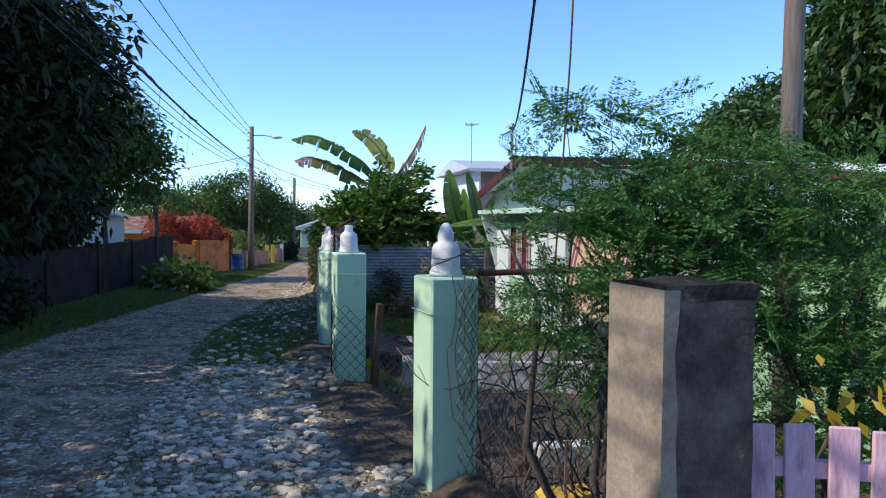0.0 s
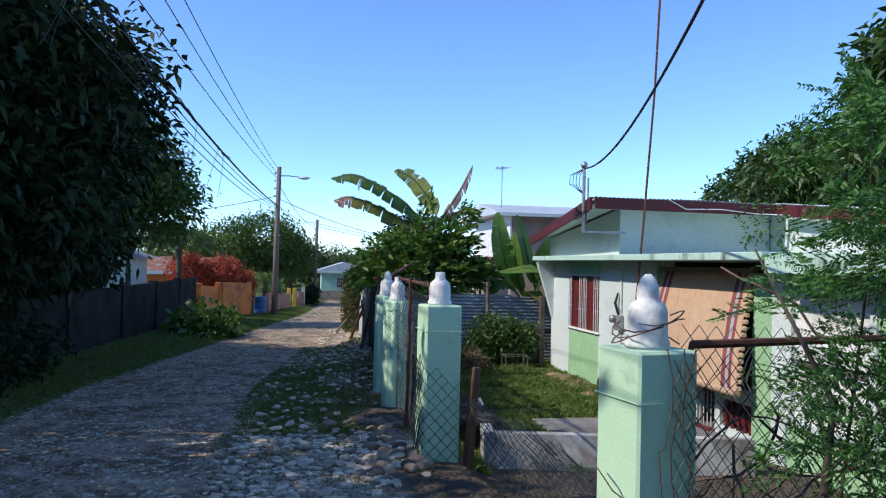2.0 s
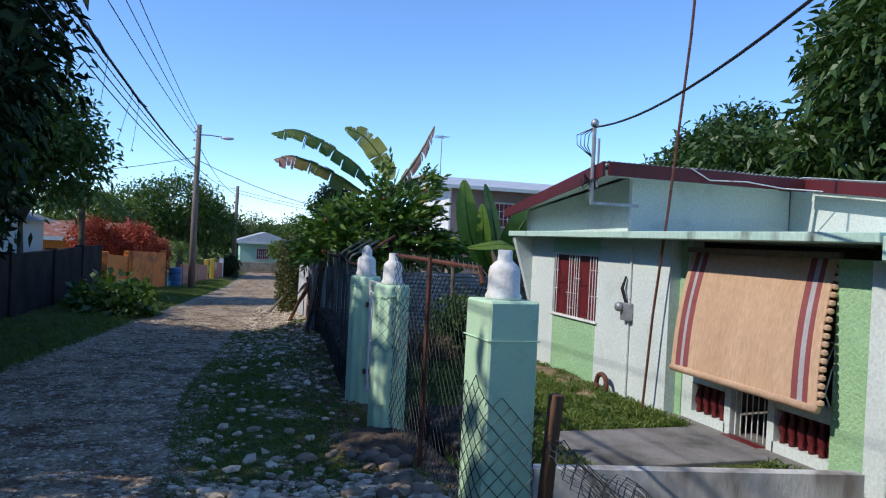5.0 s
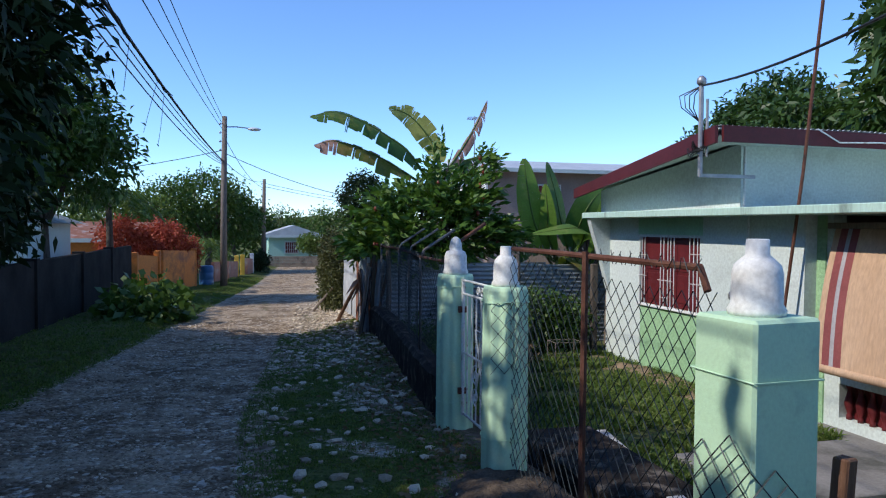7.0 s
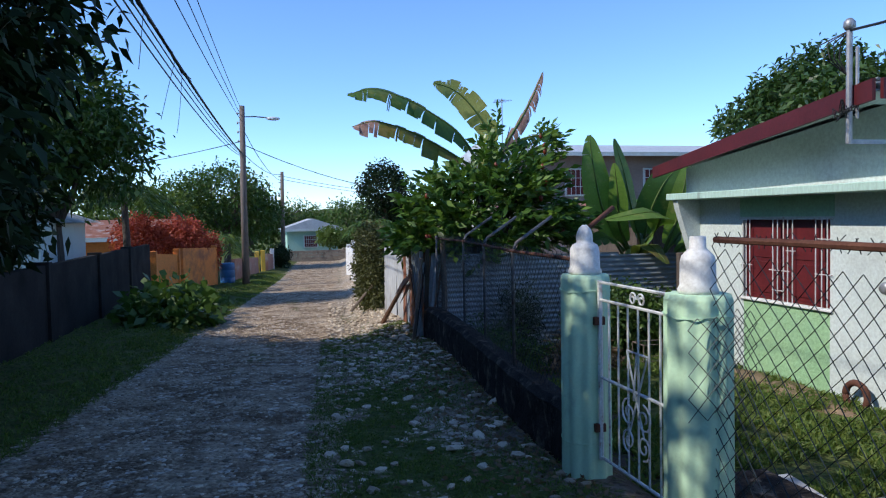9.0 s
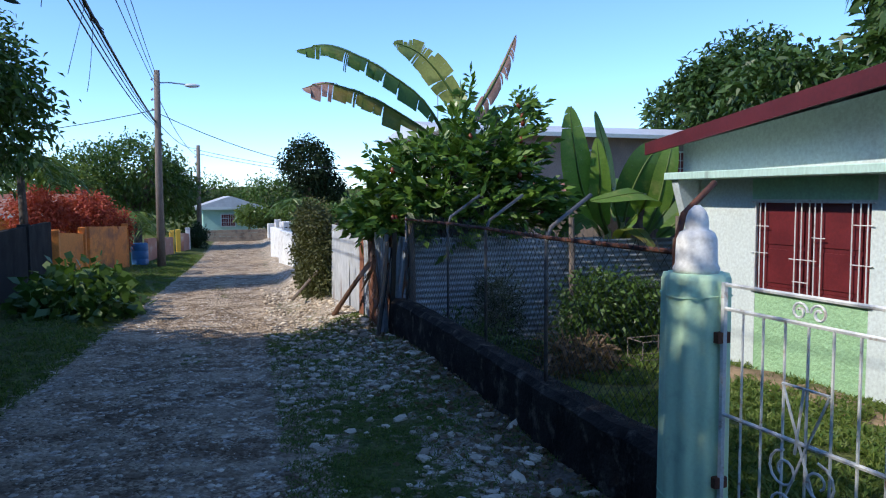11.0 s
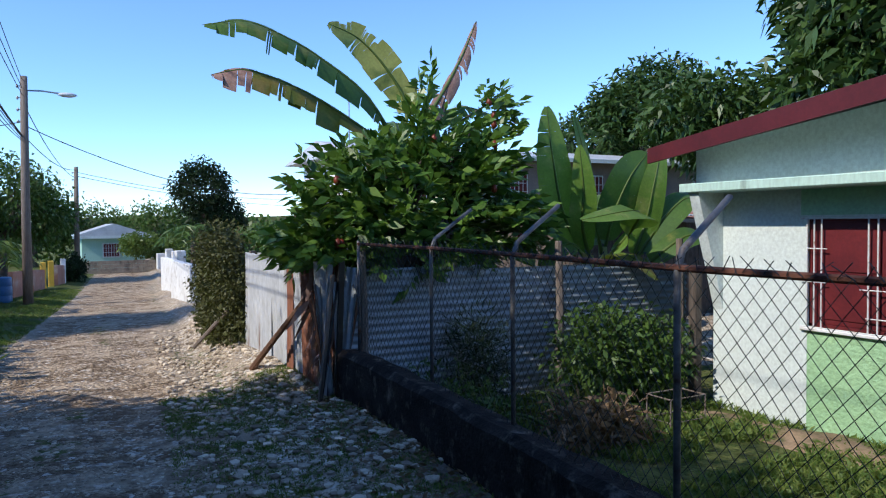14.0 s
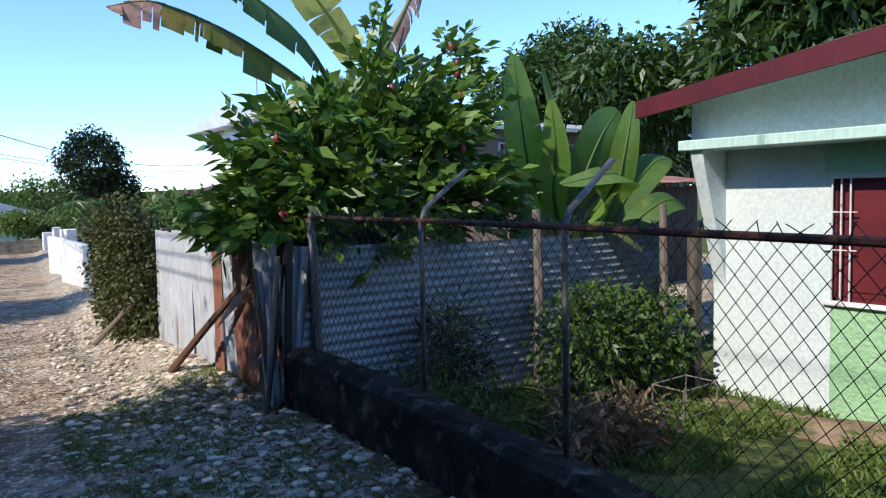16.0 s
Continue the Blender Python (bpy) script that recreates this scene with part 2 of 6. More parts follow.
# indoor darkness put into the colour, for inner walls and window panes
M["dark_inside"] = material("interior_shade_tone", ((0.10, 0.08, 0.07), (0.14, 0.11, 0.10)), 2.0, 0.9, fine=20, bump=0)
M["pink"] = material("pink_paint", ((0.74, 0.42, 0.50), (0.82, 0.55, 0.60)), 5.0, 0.75, fine=40, second=(0.50, 0.26, 0.32), second_scale=6.0, second_amount=0.3, stretch=(3, 3, 0.6), bump=0.3)
M["stone"] = material("pale_limestone", ((0.34, 0.27, 0.195), (0.80, 0.69, 0.53)), 4.0, 0.9, fine=30, per="object", bump=0.5, spec=0.1)
M["stone_stuff"] = material("pale_limestone_small", ((0.18, 0.14, 0.10), (0.78, 0.67, 0.52)), 4.0, 0.9, fine=30, per="island", bump=0.5, spec=0.1)
M["cobble"] = material("grey_cobble", ((0.12, 0.095, 0.075), (0.36, 0.28, 0.21)), 4.0, 0.9, fine=30, per="object", bump=0.4, spec=0.1)
M["house_grey"] = material("brown_grey_render", ((0.22, 0.18, 0.17), (0.28, 0.23, 0.21)), 1.0, 0.85, fine=15)
M["house_green"] = material("pale_green_render", ((0.36, 0.58, 0.48), (0.42, 0.64, 0.54)), 1.0, 0.85, fine=15)


def leaf_material(name, a, b, translucent=0.3, rough=0.45, spec=0.4):
    return material(name, (a, b), rough=rough, fine=25, per="island", translucent=translucent, spec=spec, bump=0, fine_mix=0.15)


# near-black green: the crowns' shade is put into the leaf colour
M["leaf_dark"] = leaf_material("shade_dark_leaf", (0.010, 0.022, 0.008), (0.024, 0.048, 0.013), 0.08, 0.6, 0.2)
M["leaf_mid"] = leaf_material("green_leaf", (0.045, 0.095, 0.02), (0.10, 0.17, 0.035), 0.28)
M["leaf_bread"] = leaf_material("breadfruit_leaf", (0.025, 0.058, 0.014), (0.065, 0.12, 0.026), 0.2)
M["leaf_light"] = leaf_material("light_leaf", (0.09, 0.15, 0.03), (0.16, 0.22, 0.05), 0.3)
M["leaf_ackee"] = leaf_material("glossy_leaf", (0.05, 0.12, 0.02), (0.14, 0.24, 0.04), 0.25, 0.35)
M["leaf_fern"] = leaf_material("feathery_leaflet", (0.045, 0.13, 0.03), (0.10, 0.235, 0.05), 0.3, 0.5)
M["leaf_red"] = leaf_material("red_bract", (0.30, 0.045, 0.035), (0.50, 0.11, 0.06), 0.3, 0.6)
M["leaf_hedge"] = leaf_material("hedge_leaf", (0.05, 0.055, 0.015), (0.10, 0.11, 0.03), 0.2, 0.6)
M["leaf_dry"] = leaf_material("dry_leaf", (0.16, 0.10, 0.055), (0.30, 0.21, 0.13), 0.25, 0.8)
M["leaf_yellow"] = leaf_material("yellow_leaf", (0.45, 0.32, 0.03), (0.60, 0.45, 0.06), 0.3, 0.5)
M["banana"] = material("banana_leaf", ((0.06, 0.13, 0.025), (0.10, 0.19, 0.035)), 2.0, 0.4, fine=30, second=(0.22, 0.24, 0.06), second_scale=2.5, second_amount=0.25, translucent=0.35, bump=0)
M["banana_light"] = material("pale_banana_leaf", ((0.30, 0.32, 0.08), (0.40, 0.41, 0.12)), 2.0, 0.5, fine=30, second=(0.12, 0.17, 0.04), second_scale=2.5, second_amount=0.3, translucent=0.35, bump=0)
M["banana_dead"] = material("dead_banana_leaf", ((0.24, 0.14, 0.12), (0.40, 0.26, 0.22)), 6.0, 0.8, fine=30, translucent=0.2, bump=0)
M["banana_fresh"] = material("fresh_banana_leaf", ((0.13, 0.24, 0.035), (0.19, 0.31, 0.055)), 2.0, 0.4, fine=30, second=(0.30, 0.34, 0.10), second_scale=2.5, second_amount=0.2, translucent=0.35, bump=0)
M["banana_mid"] = material("ageing_banana_leaf", ((0.10, 0.15, 0.03), (0.17, 0.19, 0.04)), 3.0, 0.5, fine=30, second=(0.26, 0.20, 0.06), second_scale=2.5, second_amount=0.4, translucent=0.3, bump=0)
M["fruit"] = material("red_fruit_skin", ((0.14, 0.022, 0.012), (0.20, 0.04, 0.015)), 3.0, 0.4, fine=20, bump=0)
M["grass"] = leaf_material("grass_blade", (0.07, 0.14, 0.025), (0.20, 0.25, 0.06), 0.35, 0.6)


# ---- ground ----
def road_mid(y):
    return -2.2 + (0.105 * (y - 12) if y > 12 else 0.0)


def road_z(y):
    if y < 7:
        return 0.0
    if y < 40:
        return -0.034 * (y - 7)
    return -1.122 - 0.01 * (min(y, 64) - 40)


def fence_x(y):
    """The line of pillars and fence along the road."""
    pts = ((-30, 1.1), (2.4, 1.1), (4.4, 0.85), (7.45, 0.51), (11.2, 0.47), (12.7, 0.55), (14.2, 0.72), (15.5, 0.85), (17.1, 0.88), (21, 0.84), (37, 2.2), (60, 4.8), (900, 90))
    for (a, p), (b, q) in zip(pts, pts[1:]):
        if y <= b:
            return lerp(p, q, (y - a) / (b - a))
    return pts[-1][1]


def ground_z(x, y):
    z = road_z(y)
    f, mid = fence_x(y), road_mid(y)
    verge = smooth(mid + 1.35, f, x)
    z += verge * (0.03 + 0.13 * smooth(11, 16, y) + 0.12 * smooth(17, 20, y) * (1 - smooth(24, 30, y)))
    if x > f:
        yard = smooth(f + 0.1, f + 0.75, x) * smooth(1.0, 4.0, y) * (1 - smooth(17.5, 18.5, y))
        z = lerp(z, -0.47, yard)
    z += 0.09 * smooth(mid - 1.3, mid - 2.3, x) if x < mid - 1.3 else 0
    # shallow wheel tracks and small unevenness
    for side in (-0.65, 0.65):
        z -= 0.025 * math.exp(-((x - mid - side) / 0.3) ** 2)
    z += 0.02 * noise.noise((x * 1.7, y * 1.7, 0)) + 0.008 * noise.noise((x * 6, y * 6, 3))
    return z


def spread(*runs):
    out = []
    for a, b, n in runs:
        out += [a + (b - a) * k / n for k in range(n)]
    return out + [runs[-1][1]]


def build_ground():
    xs = spread((-400, -30, 8), (-30, -6, 24), (-6, -4, 12), (-4, 2.0, 60), (2.0, 6.0, 26), (6, 30, 24), (30, 400, 8))
    ys = spread((-300, -20, 6), (-20, -1, 19), (-1, 18, 170), (18, 30, 60), (30, 64, 60), (64, 120, 10), (120, 900, 10))
    verts = [(x, y, ground_z(x, y)) for y in ys for x in xs]
    w = len(xs)
    faces = [(j * w + i, j * w + i + 1, (j + 1) * w + i + 1, (j + 1) * w + i) for j in range(len(ys) - 1) for i in range(w - 1)]
    ob = data_part("ground", verts, faces, None, flat=False)
    tagged(ob, "gravel lane with grassy stony verges and bare yard soil", "ground", kind="structure")
    me = ob.data
    zone = me.color_attributes.new("zone", "FLOAT_COLOR", "POINT")
    cols = np.zeros((len(verts), 4), np.float32)
    for k, (x, y, z) in enumerate(verts):
        mid, f = road_mid(y), fence_x(y)
        road = 1 - smooth(1.05, 1.55, abs(x - mid) + 0.45 * noise.noise((x * 0.9, y * 0.9, 9)) + 0.3 * noise.noise((x * 3.1, y * 3.1, 19)))
        left = smooth(mid - 1.1, mid - 1.7, x) if x < mid - 1.1 else 0.0
        if x < mid - 1.7:
            left = 1.0
        soil = smooth(f - 0.15, f + 0.1, x) if y < 17.5 else 0.0
        if 4.6 < y < 7.3:
            soil = max(soil, smooth(f - 0.75, f - 0.35, x))
        soil = max(soil, smooth(f - 0.6, f - 0.2, x) * smooth(8.3, 8.8, y) * (1 - smooth(15, 16.5, y)) * 0.8)
        yard_grass = smooth(f + 0.9, f + 1.6, x) * smooth(8.9, 9.4, y) if x > f and y < 17.5 else 0.0
        patch = smooth(-0.4, 0.1, noise.noise((x * 0.7, y * 0.35, 2)))
        verge_grass = patch * smooth(mid + 0.95, mid + 1.3, x) * (1 - 0.6 * smooth(f - 0.6, f - 0.2, x)) * smooth(6.5, 9.5, y) * (1 - smooth(12.5, 17, y) * 0.6) * smooth(-0.5, 0.0, noise.noise((x * 1.9, y * 1.5, 31)))
        strip = 0.5 * math.exp(-((x - mid) / 0.35) ** 2) * patch * smooth(-0.1, 0.3, noise.noise((x * 2.2, y * 1.1, 4)))
        cols[k] = (max(left, yard_grass, verge_grass, strip), road, soil, 1)
        if y > 60 and abs(x - mid) > 2 or abs(x) > 14:
            cols[k] = (1, 0, 0, 1)
    zone.data.foreach_set("color", cols.ravel())
    mat = bpy.data.materials.new("lane_ground")
    mat.use_nodes = True
    nt = mat.node_tree
    n, l = nt.nodes, nt.links
    bsdf = n["Principled BSDF"]
    at = n.new("ShaderNodeAttribute")
    at.attribute_name = "zone"
    sep = n.new("ShaderNodeSeparateColor")
    l.new(at.outputs["Color"], sep.inputs[0])
    tc = n.new("ShaderNodeTexCoord")

    def noisy(s, detail=5.0, kind="ShaderNodeTexNoise"):
        t = n.new(kind)
        t.inputs["Scale"].default_value = s
        if kind == "ShaderNodeTexNoise":
            t.inputs["Detail"].default_value, t.inputs["Roughness"].default_value = detail, 0.65
        l.new(tc.outputs["Object"], t.inputs["Vector"])
        return t

    def ramp(src, lo, hi, a=0.0, b=1.0):
        r = n.new("ShaderNodeMapRange")
        for key, v in (("From Min", lo), ("From Max", hi), ("To Min", a), ("To Max", b)):
            r.inputs[key].default_value = v
        l.new(src, r.inputs["Value"])
        return r.outputs[0]

    def mix(fac, a, b, how="MIX"):
        m = n.new("ShaderNodeMix")
        m.data_type, m.blend_type = "RGBA", how
        for sock, v in ((m.inputs["Factor"], fac), (m.inputs["A"], a), (m.inputs["B"], b)):
            if isinstance(v, (int, float)):
                sock.default_value = v
            elif isinstance(v, tuple):
                sock.default_value = (*v, 1)
            else:
                l.new(v, sock)
        return m.outputs["Result"]

    pebble = noisy(17.0, kind="ShaderNodeTexVoronoi")
    fine = noisy(55.0, kind="ShaderNodeTexVoronoi")
    wide = noisy(1.6).outputs["Fac"]
    grit = noisy(90.0, 3.0).outputs["Fac"]
    pc = n.new("ShaderNodeSeparateColor")
    l.new(pebble.outputs["Color"], pc.inputs[0])
    fc = n.new("ShaderNodeSeparateColor")
    l.new(fine.outputs["Color"], fc.inputs[0])
    gravel = mix(ramp(fc.outputs[0], 0.2, 1.0), (0.22, 0.17, 0.125), (0.60, 0.50, 0.37))
    gravel = mix(ramp(pc.outputs[1], 0.72, 0.95), gravel, (0.70, 0.64, 0.55))
    gravel = mix(ramp(wide, 0.42, 0.62, 0.0, 0.5), gravel, (0.24, 0.205, 0.165))
    lane = mix(ramp(fc.outputs[1], 0.1, 1.0), (0.155, 0.108, 0.07), (0.56, 0.445, 0.315))
    lane = mix(ramp(pc.outputs[0], 0.84, 0.98, 0.0, 0.9), lane, (0.72, 0.67, 0.59))
    lane = mix(ramp(noisy(5.5).outputs["Fac"], 0.45, 0.55, 0.0, 0.8), lane, (0.13, 0.088, 0.055))
    lane = mix(ramp(wide, 0.45, 0.65, 0.0, 0.6), lane, (0.58, 0.465, 0.335))
    col = mix(sep.outputs[1], gravel, lane)
    soilcol = mix(ramp(grit, 0.3, 0.7), (0.07, 0.055, 0.043), (0.13, 0.105, 0.085))
    col = mix(sep.outputs[2], col, soilcol)
    grassy = mix(ramp(noisy(7.0).outputs["Fac"], 0.35, 0.65), (0.06, 0.085, 0.025), (0.13, 0.145, 0.05))
    grassy = mix(ramp(noisy(2.5).outputs["Fac"], 0.55, 0.7, 0.0, 0.6), grassy, (0.13, 0.10, 0.06))
    edge = n.new("ShaderNodeMath")
    edge.operation = "ADD"
    l.new(sep.outputs[0], edge.inputs[0])
    l.new(ramp(noisy(9.0).outputs["Fac"], 0.3, 0.7, -0.5, 0.5), edge.inputs[1])
    col = mix(ramp(edge.outputs[0], 0.4, 0.65), col, grassy)
    l.new(col, bsdf.inputs["Base Color"])
    bsdf.inputs["Roughness"].default_value = 0.92
    bsdf.inputs["Specular IOR Level"].default_value = 0.06
    b1 = n.new("ShaderNodeBump")
    b1.inputs["Strength"].default_value, b1.inputs["Distance"].default_value = 1.0, 0.03
    l.new(ramp(pebble.outputs["Distance"], 0.0, 0.6, 1.0, 0.0), b1.inputs["Height"])
    b2 = n.new("ShaderNodeBump")
    b2.inputs["Strength"].default_value, b2.inputs["Distance"].default_value = 0.7, 0.01
    l.new(grit, b2.inputs["Height"])
    l.new(b1.outputs[0], b2.inputs["Normal"])
    l.new(b2.outputs[0], bsdf.inputs["Normal"])
    me.materials.append(mat)
    return ob


ground = build_ground()


# ---- sheets, wire mesh and other makers ----
def corrugated(name, origin, along, up, length, height, mat, parent, pitch=0.076, amp=0.011, ripple="along", label="", ragged=0.0, seed=1):
    """A corrugated sheet; ripple: the way in which its waves follow one another."""
    o, a, u = Vector(origin), Vector(along).normalized(), Vector(up).normalized()
    nrm = a.cross(u).normalized()
    r = random.Random(seed)
    verts, faces = [], []
    if ripple == "along":
        n = max(4, int(length / pitch * 6))
        m = max(2, int(height / 0.4))
    else:
        n = max(2, int(length / 0.5))
        m = max(4, int(height / pitch * 6))
    for j in range(m + 1):
        for i in range(n + 1):
            s, h = length * i / n, height * j / m
            w = s if ripple == "along" else h
            q = amp * math.sin(2 * math.pi * w / pitch) + 0.012 * noise.noise((s * 1.3 + seed, h * 1.3, seed))
            top = ragged * noise.noise((s * 3, seed, 0)) if j == m else 0
            verts.append(o + a * s + u * (h + top) + nrm * q)
    for j in range(m):
        for i in range(n):
            k = j * (n + 1) + i
            faces.append((k, k + 1, k + n + 2, k + n + 1))
    ob = data_part(name, verts, faces, mat, parent, label, flat=False)
    return ob


def wire_mesh(name, p0, p1, height, mat, parent, p=0.05, q=0.053, r=0.0025, bulge=0.02, warp=None, skip=None, label=""):
    """Woven wire between two foot points, in diamonds; warp(u, h) moves a point, skip(u, h) leaves a stretch out."""
    p0, p1 = Vector(p0), Vector(p1)
    run = p1 - p0
    length = run.length
    a = run.normalized()
    side = a.cross(Vector((0, 0, 1))).normalized()
    verts, faces = [], []
    for k in range(int(length / p)):
        last = None
        for j in range(int(height / q) + 1):
            u = ((k + k % 2) if j % 2 == 0 else (k + 1 - k % 2)) * p
            h = j * q
            if u > length or (skip and skip(u, h)):
                last = None
                continue
            c = p0 + a * u + Vector((0, 0, h)) + side * bulge * noise.noise((u * 1.5, h * 1.5, k * 0.02))
            c += a * 0.012 * noise.noise((u * 2.1, h * 2.3, 7)) + Vector((0, 0, 0.012 * noise.noise((u * 1.9, h * 2.6, 17))))
            if warp:
                c = warp(u, h, c)
            b = len(verts)
            verts += [c + side * r, c - side * r * 0.5 + a * r, c - side * r * 0.5 - a * r]
            if last is not None:
                for i in range(3):
                    faces.append((last + i, last + (i + 1) % 3, b + (i + 1) % 3, b + i))
            last = b
    return data_part(name, verts, faces, mat, parent, label)


def sag(a, b, drop, n=14):
    a, b = Vector(a), Vector(b)
    return [a.lerp(b, k / n) - Vector((0, 0, drop * 4 * (k / n) * (1 - k / n))) for k in range(n + 1)]


def cable(name, pts, r, label, parent=None):
    bm = tube(bmesh.new(), pts, r, 5)
    ob = part(name, bm, M["black"], parent, flat=False)
    if parent is None:
        tagged(ob, label, "cable")
    return ob


# ---- house with red fascia roof ----
WX, YN, YB = 4.43, 15.95, -0.62
house = thing("bungalow", "mint green and white bungalow with red fascia and zinc roof", "house", at=(0, 0, 0))
WIN = (13.45, 14.9, 0.49, 1.47)
y0, y1, z0, z1 = WIN
pieces("wall", [(WX, y1, YB, WX + 0.18, YN, 1.74), (WX, 11.62, YB, WX + 0.18, y0, 1.74), (WX + 0.004, y0, z1 + 0.0, WX + 0.18, y1, 1.74)], M["wall_white"], house)
pieces("wall", [(WX + 0.006, y0, YB, WX + 0.18, y1, z0)], M["stucco"], house, "rough green stucco panel under the window")
part("wall", boxes((WX + 0.18, YN - 0.18, YB, 12.0, YN, 2.2)), M["wall_white"], house)
# the flared wing that carries the slab's end
wing = bmesh.new()
prism(wing, [(WX, YN - 0.12, 0.55), (WX, YN - 0.12, 1.74), (4.07, YN - 0.12, 1.74), (4.10, YN - 0.12, 1.62), (4.30, YN - 0.12, 1.0)], (0, 0.12, 0))
part("wing_wall", wing, M["wall_white"], house)
slab = boxes((4.03, 8.26, 1.74, 7.2, 16.05, 1.83), bevel=0.008)
part("canopy_slab", slab, M["slab"], house, "pale green concrete canopy slab, streaked black along its edge")
part("canopy_slab", boxes((4.06, 1.0, 1.60, 7.2, 8.258, 1.80), bevel=0.008), M["slab"], house)
up = bmesh.new()
prism(up, [(WX + 0.02, 12.7, 1.83), (WX + 0.02, 16.2, 1.83), (WX + 0.02, 16.2, 2.20), (WX + 0.02, 12.7, 2.60)], (0.16, 0, 0))
box(up, WX + 0.18, 12.7, 1.83, 7.18, 12.86, 2.58)
prism(up, [(7.2, 2.0, 1.8), (7.2, 12.7, 1.8), (7.2, 12.7, 2.66), (7.2, 2.0, 1.9)], (0.16, 0, 0))
part("upper_wall", up, M["wall_white"], house)


def roof_z(y):
    return 2.74 - 0.112 * abs(y - 12.25)


# the verge runs slightly askew to the wall: its corner and its low north end
def verge_x(y):
    return 3.77 + 0.094 * (y - 12.25)


def board(name, a, b, drop_a, drop_b, thick, mat, label=""):
    """A board on edge from a to b along the roof's rim."""
    a, b = Vector(a), Vector(b)
    side = (b - a).cross(Vector((0, 0, 1))).normalized() * thick
    bm = prism(bmesh.new(), [a, b, b - Vector((0, 0, drop_b)), a - Vector((0, 0, drop_a))], side)
    return part(name, bm, mat, house, label)


NY = 16.6
corrugated("roof_sheet", (verge_x(NY) + 0.02, NY, roof_z(NY)), (1, 0, 0), (-0.094 * 4.35, -4.35, 0.487), 9.0, 4.40, M["roof_zinc"], house, ripple="along")
corrugated("roof_sheet", (6.95, 6.0, roof_z(6.0)), (1, 0, 0), (0, 6.2, 0.70), 6.5, 6.28, M["roof_zinc"], house, ripple="along")
board("fascia", (verge_x(NY), NY, roof_z(NY) - 0.01), (verge_x(12.2), 12.2, 2.725), 0.16, 0.19, 0.035, M["fascia"], "dark red painted fascia board")
board("fascia", (verge_x(12.2) + 0.04, 12.19, 2.725), (6.94, 12.16, 2.70), 0.18, 0.17, 0.035, M["fascia"])
board("fascia", (6.95, 12.2, 2.72), (6.95, 5.9, roof_z(5.9) - 0.012), 0.17, 0.19, 0.035, M["fascia"])
soff = bmesh.new()
prism(soff, [(verge_x(16.5) + 0.04, 16.5, roof_z(16.5) - 0.05), (WX + 0.02, 16.5, roof_z(16.5) - 0.05), (WX + 0.02, 12.24, roof_z(12.24) - 0.05), (verge_x(12.24) + 0.04, 12.24, roof_z(12.24) - 0.05)], (0, 0, 0.02))
prism(soff, [(verge_x(12.24) + 0.04, 12.24, 2.62), (6.94, 12.24, 2.62), (6.94, 12.7, 2.58), (verge_x(12.7) + 0.04, 12.7, 2.58)], (0, 0, 0.02))
part("soffit", soff, M["wall_white"], house)
# window with dark red shutters behind white bars
win = part("window", boxes((WX + 0.03, y0, z0, WX + 0.06, y1, z0 + 0.03), (WX + 0.03, y0, z1 - 0.03, WX + 0.06, y1, z1), (WX + 0.03, y0, z0, WX + 0.06, y0 + 0.03, z1), (WX + 0.03, y1 - 0.03, z0, WX + 0.06, y1, z1)), M["shutter"], house)
for a, b in ((y0 + 0.03, (y0 + y1) / 2 - 0.005), ((y0 + y1) / 2 + 0.005, y1 - 0.03)):
    part("shutter", boxes((WX + 0.045, a, z0 + 0.03, WX + 0.08, b, z1 - 0.03), bevel=0.004), M["shutter"], win, "dark red painted wooden shutter")
    for zz in (z0 + 0.08, (z0 + z1) / 2 + 0.02):
        part("shutter_field", boxes((WX + 0.034, a + 0.08, zz, WX + 0.044, b - 0.08, zz + 0.38), bevel=0.003), M["shutter"], win)
for yy in (y0 + 0.02, y0 + 0.10, y0 + 0.19, y0 + 0.55, y0 + 0.63, y0 + 0.70, y0 + 0.80, y0 + 0.88, y1 - 0.15, y1 - 0.08, y1 - 0.01):
    part("window_bar", tube(bmesh.new(), [(WX - 0.02, yy, z0 - 0.02), (WX - 0.02, yy, z1 + 0.02)], 0.0075, 6), M["white_metal"], win)
for zz in (z0, z1):
    part("window_bar", tube(bmesh.new(), [(WX - 0.02, y0 - 0.06, zz), (WX - 0.02, y1 + 0.06, zz)], 0.008, 6), M["white_metal"], win)
for ya, yb, zz in ((y0 - 0.05, y0 + 0.2, 1.25), (y0 - 0.05, y0 + 0.2, 0.86), (y0 + 0.5, y0 + 0.66, 1.1), (y0 + 0.6, y0 + 0.95, 0.86), (y0 + 0.7, y0 + 0.9, 0.62), (y1 - 0.2, y1 + 0.05, 0.9), (y1 - 0.2, y1 - 0.0, 1.2)):
    part("window_bar", tube(bmesh.new(), [(WX - 0.02, ya, zz), (WX - 0.02, yb, zz)], 0.006, 5), M["white_metal"], win)
part("window_sill", boxes((WX - 0.035, y0 - 0.05, z0 - 0.035, WX + 0.05, y1 + 0.05, z0 - 0.005), bevel=0.006), M["white"], win)
# green band put in as the slab's cast shadow on the wall
part("lintel", boxes((WX - 0.006, y0 - 0.06, z1 + 0.03, WX + 0.05, y1 + 0.06, 1.735)), M["slab_shade"], house, "green band over the window, coloured as the slab's shadow")

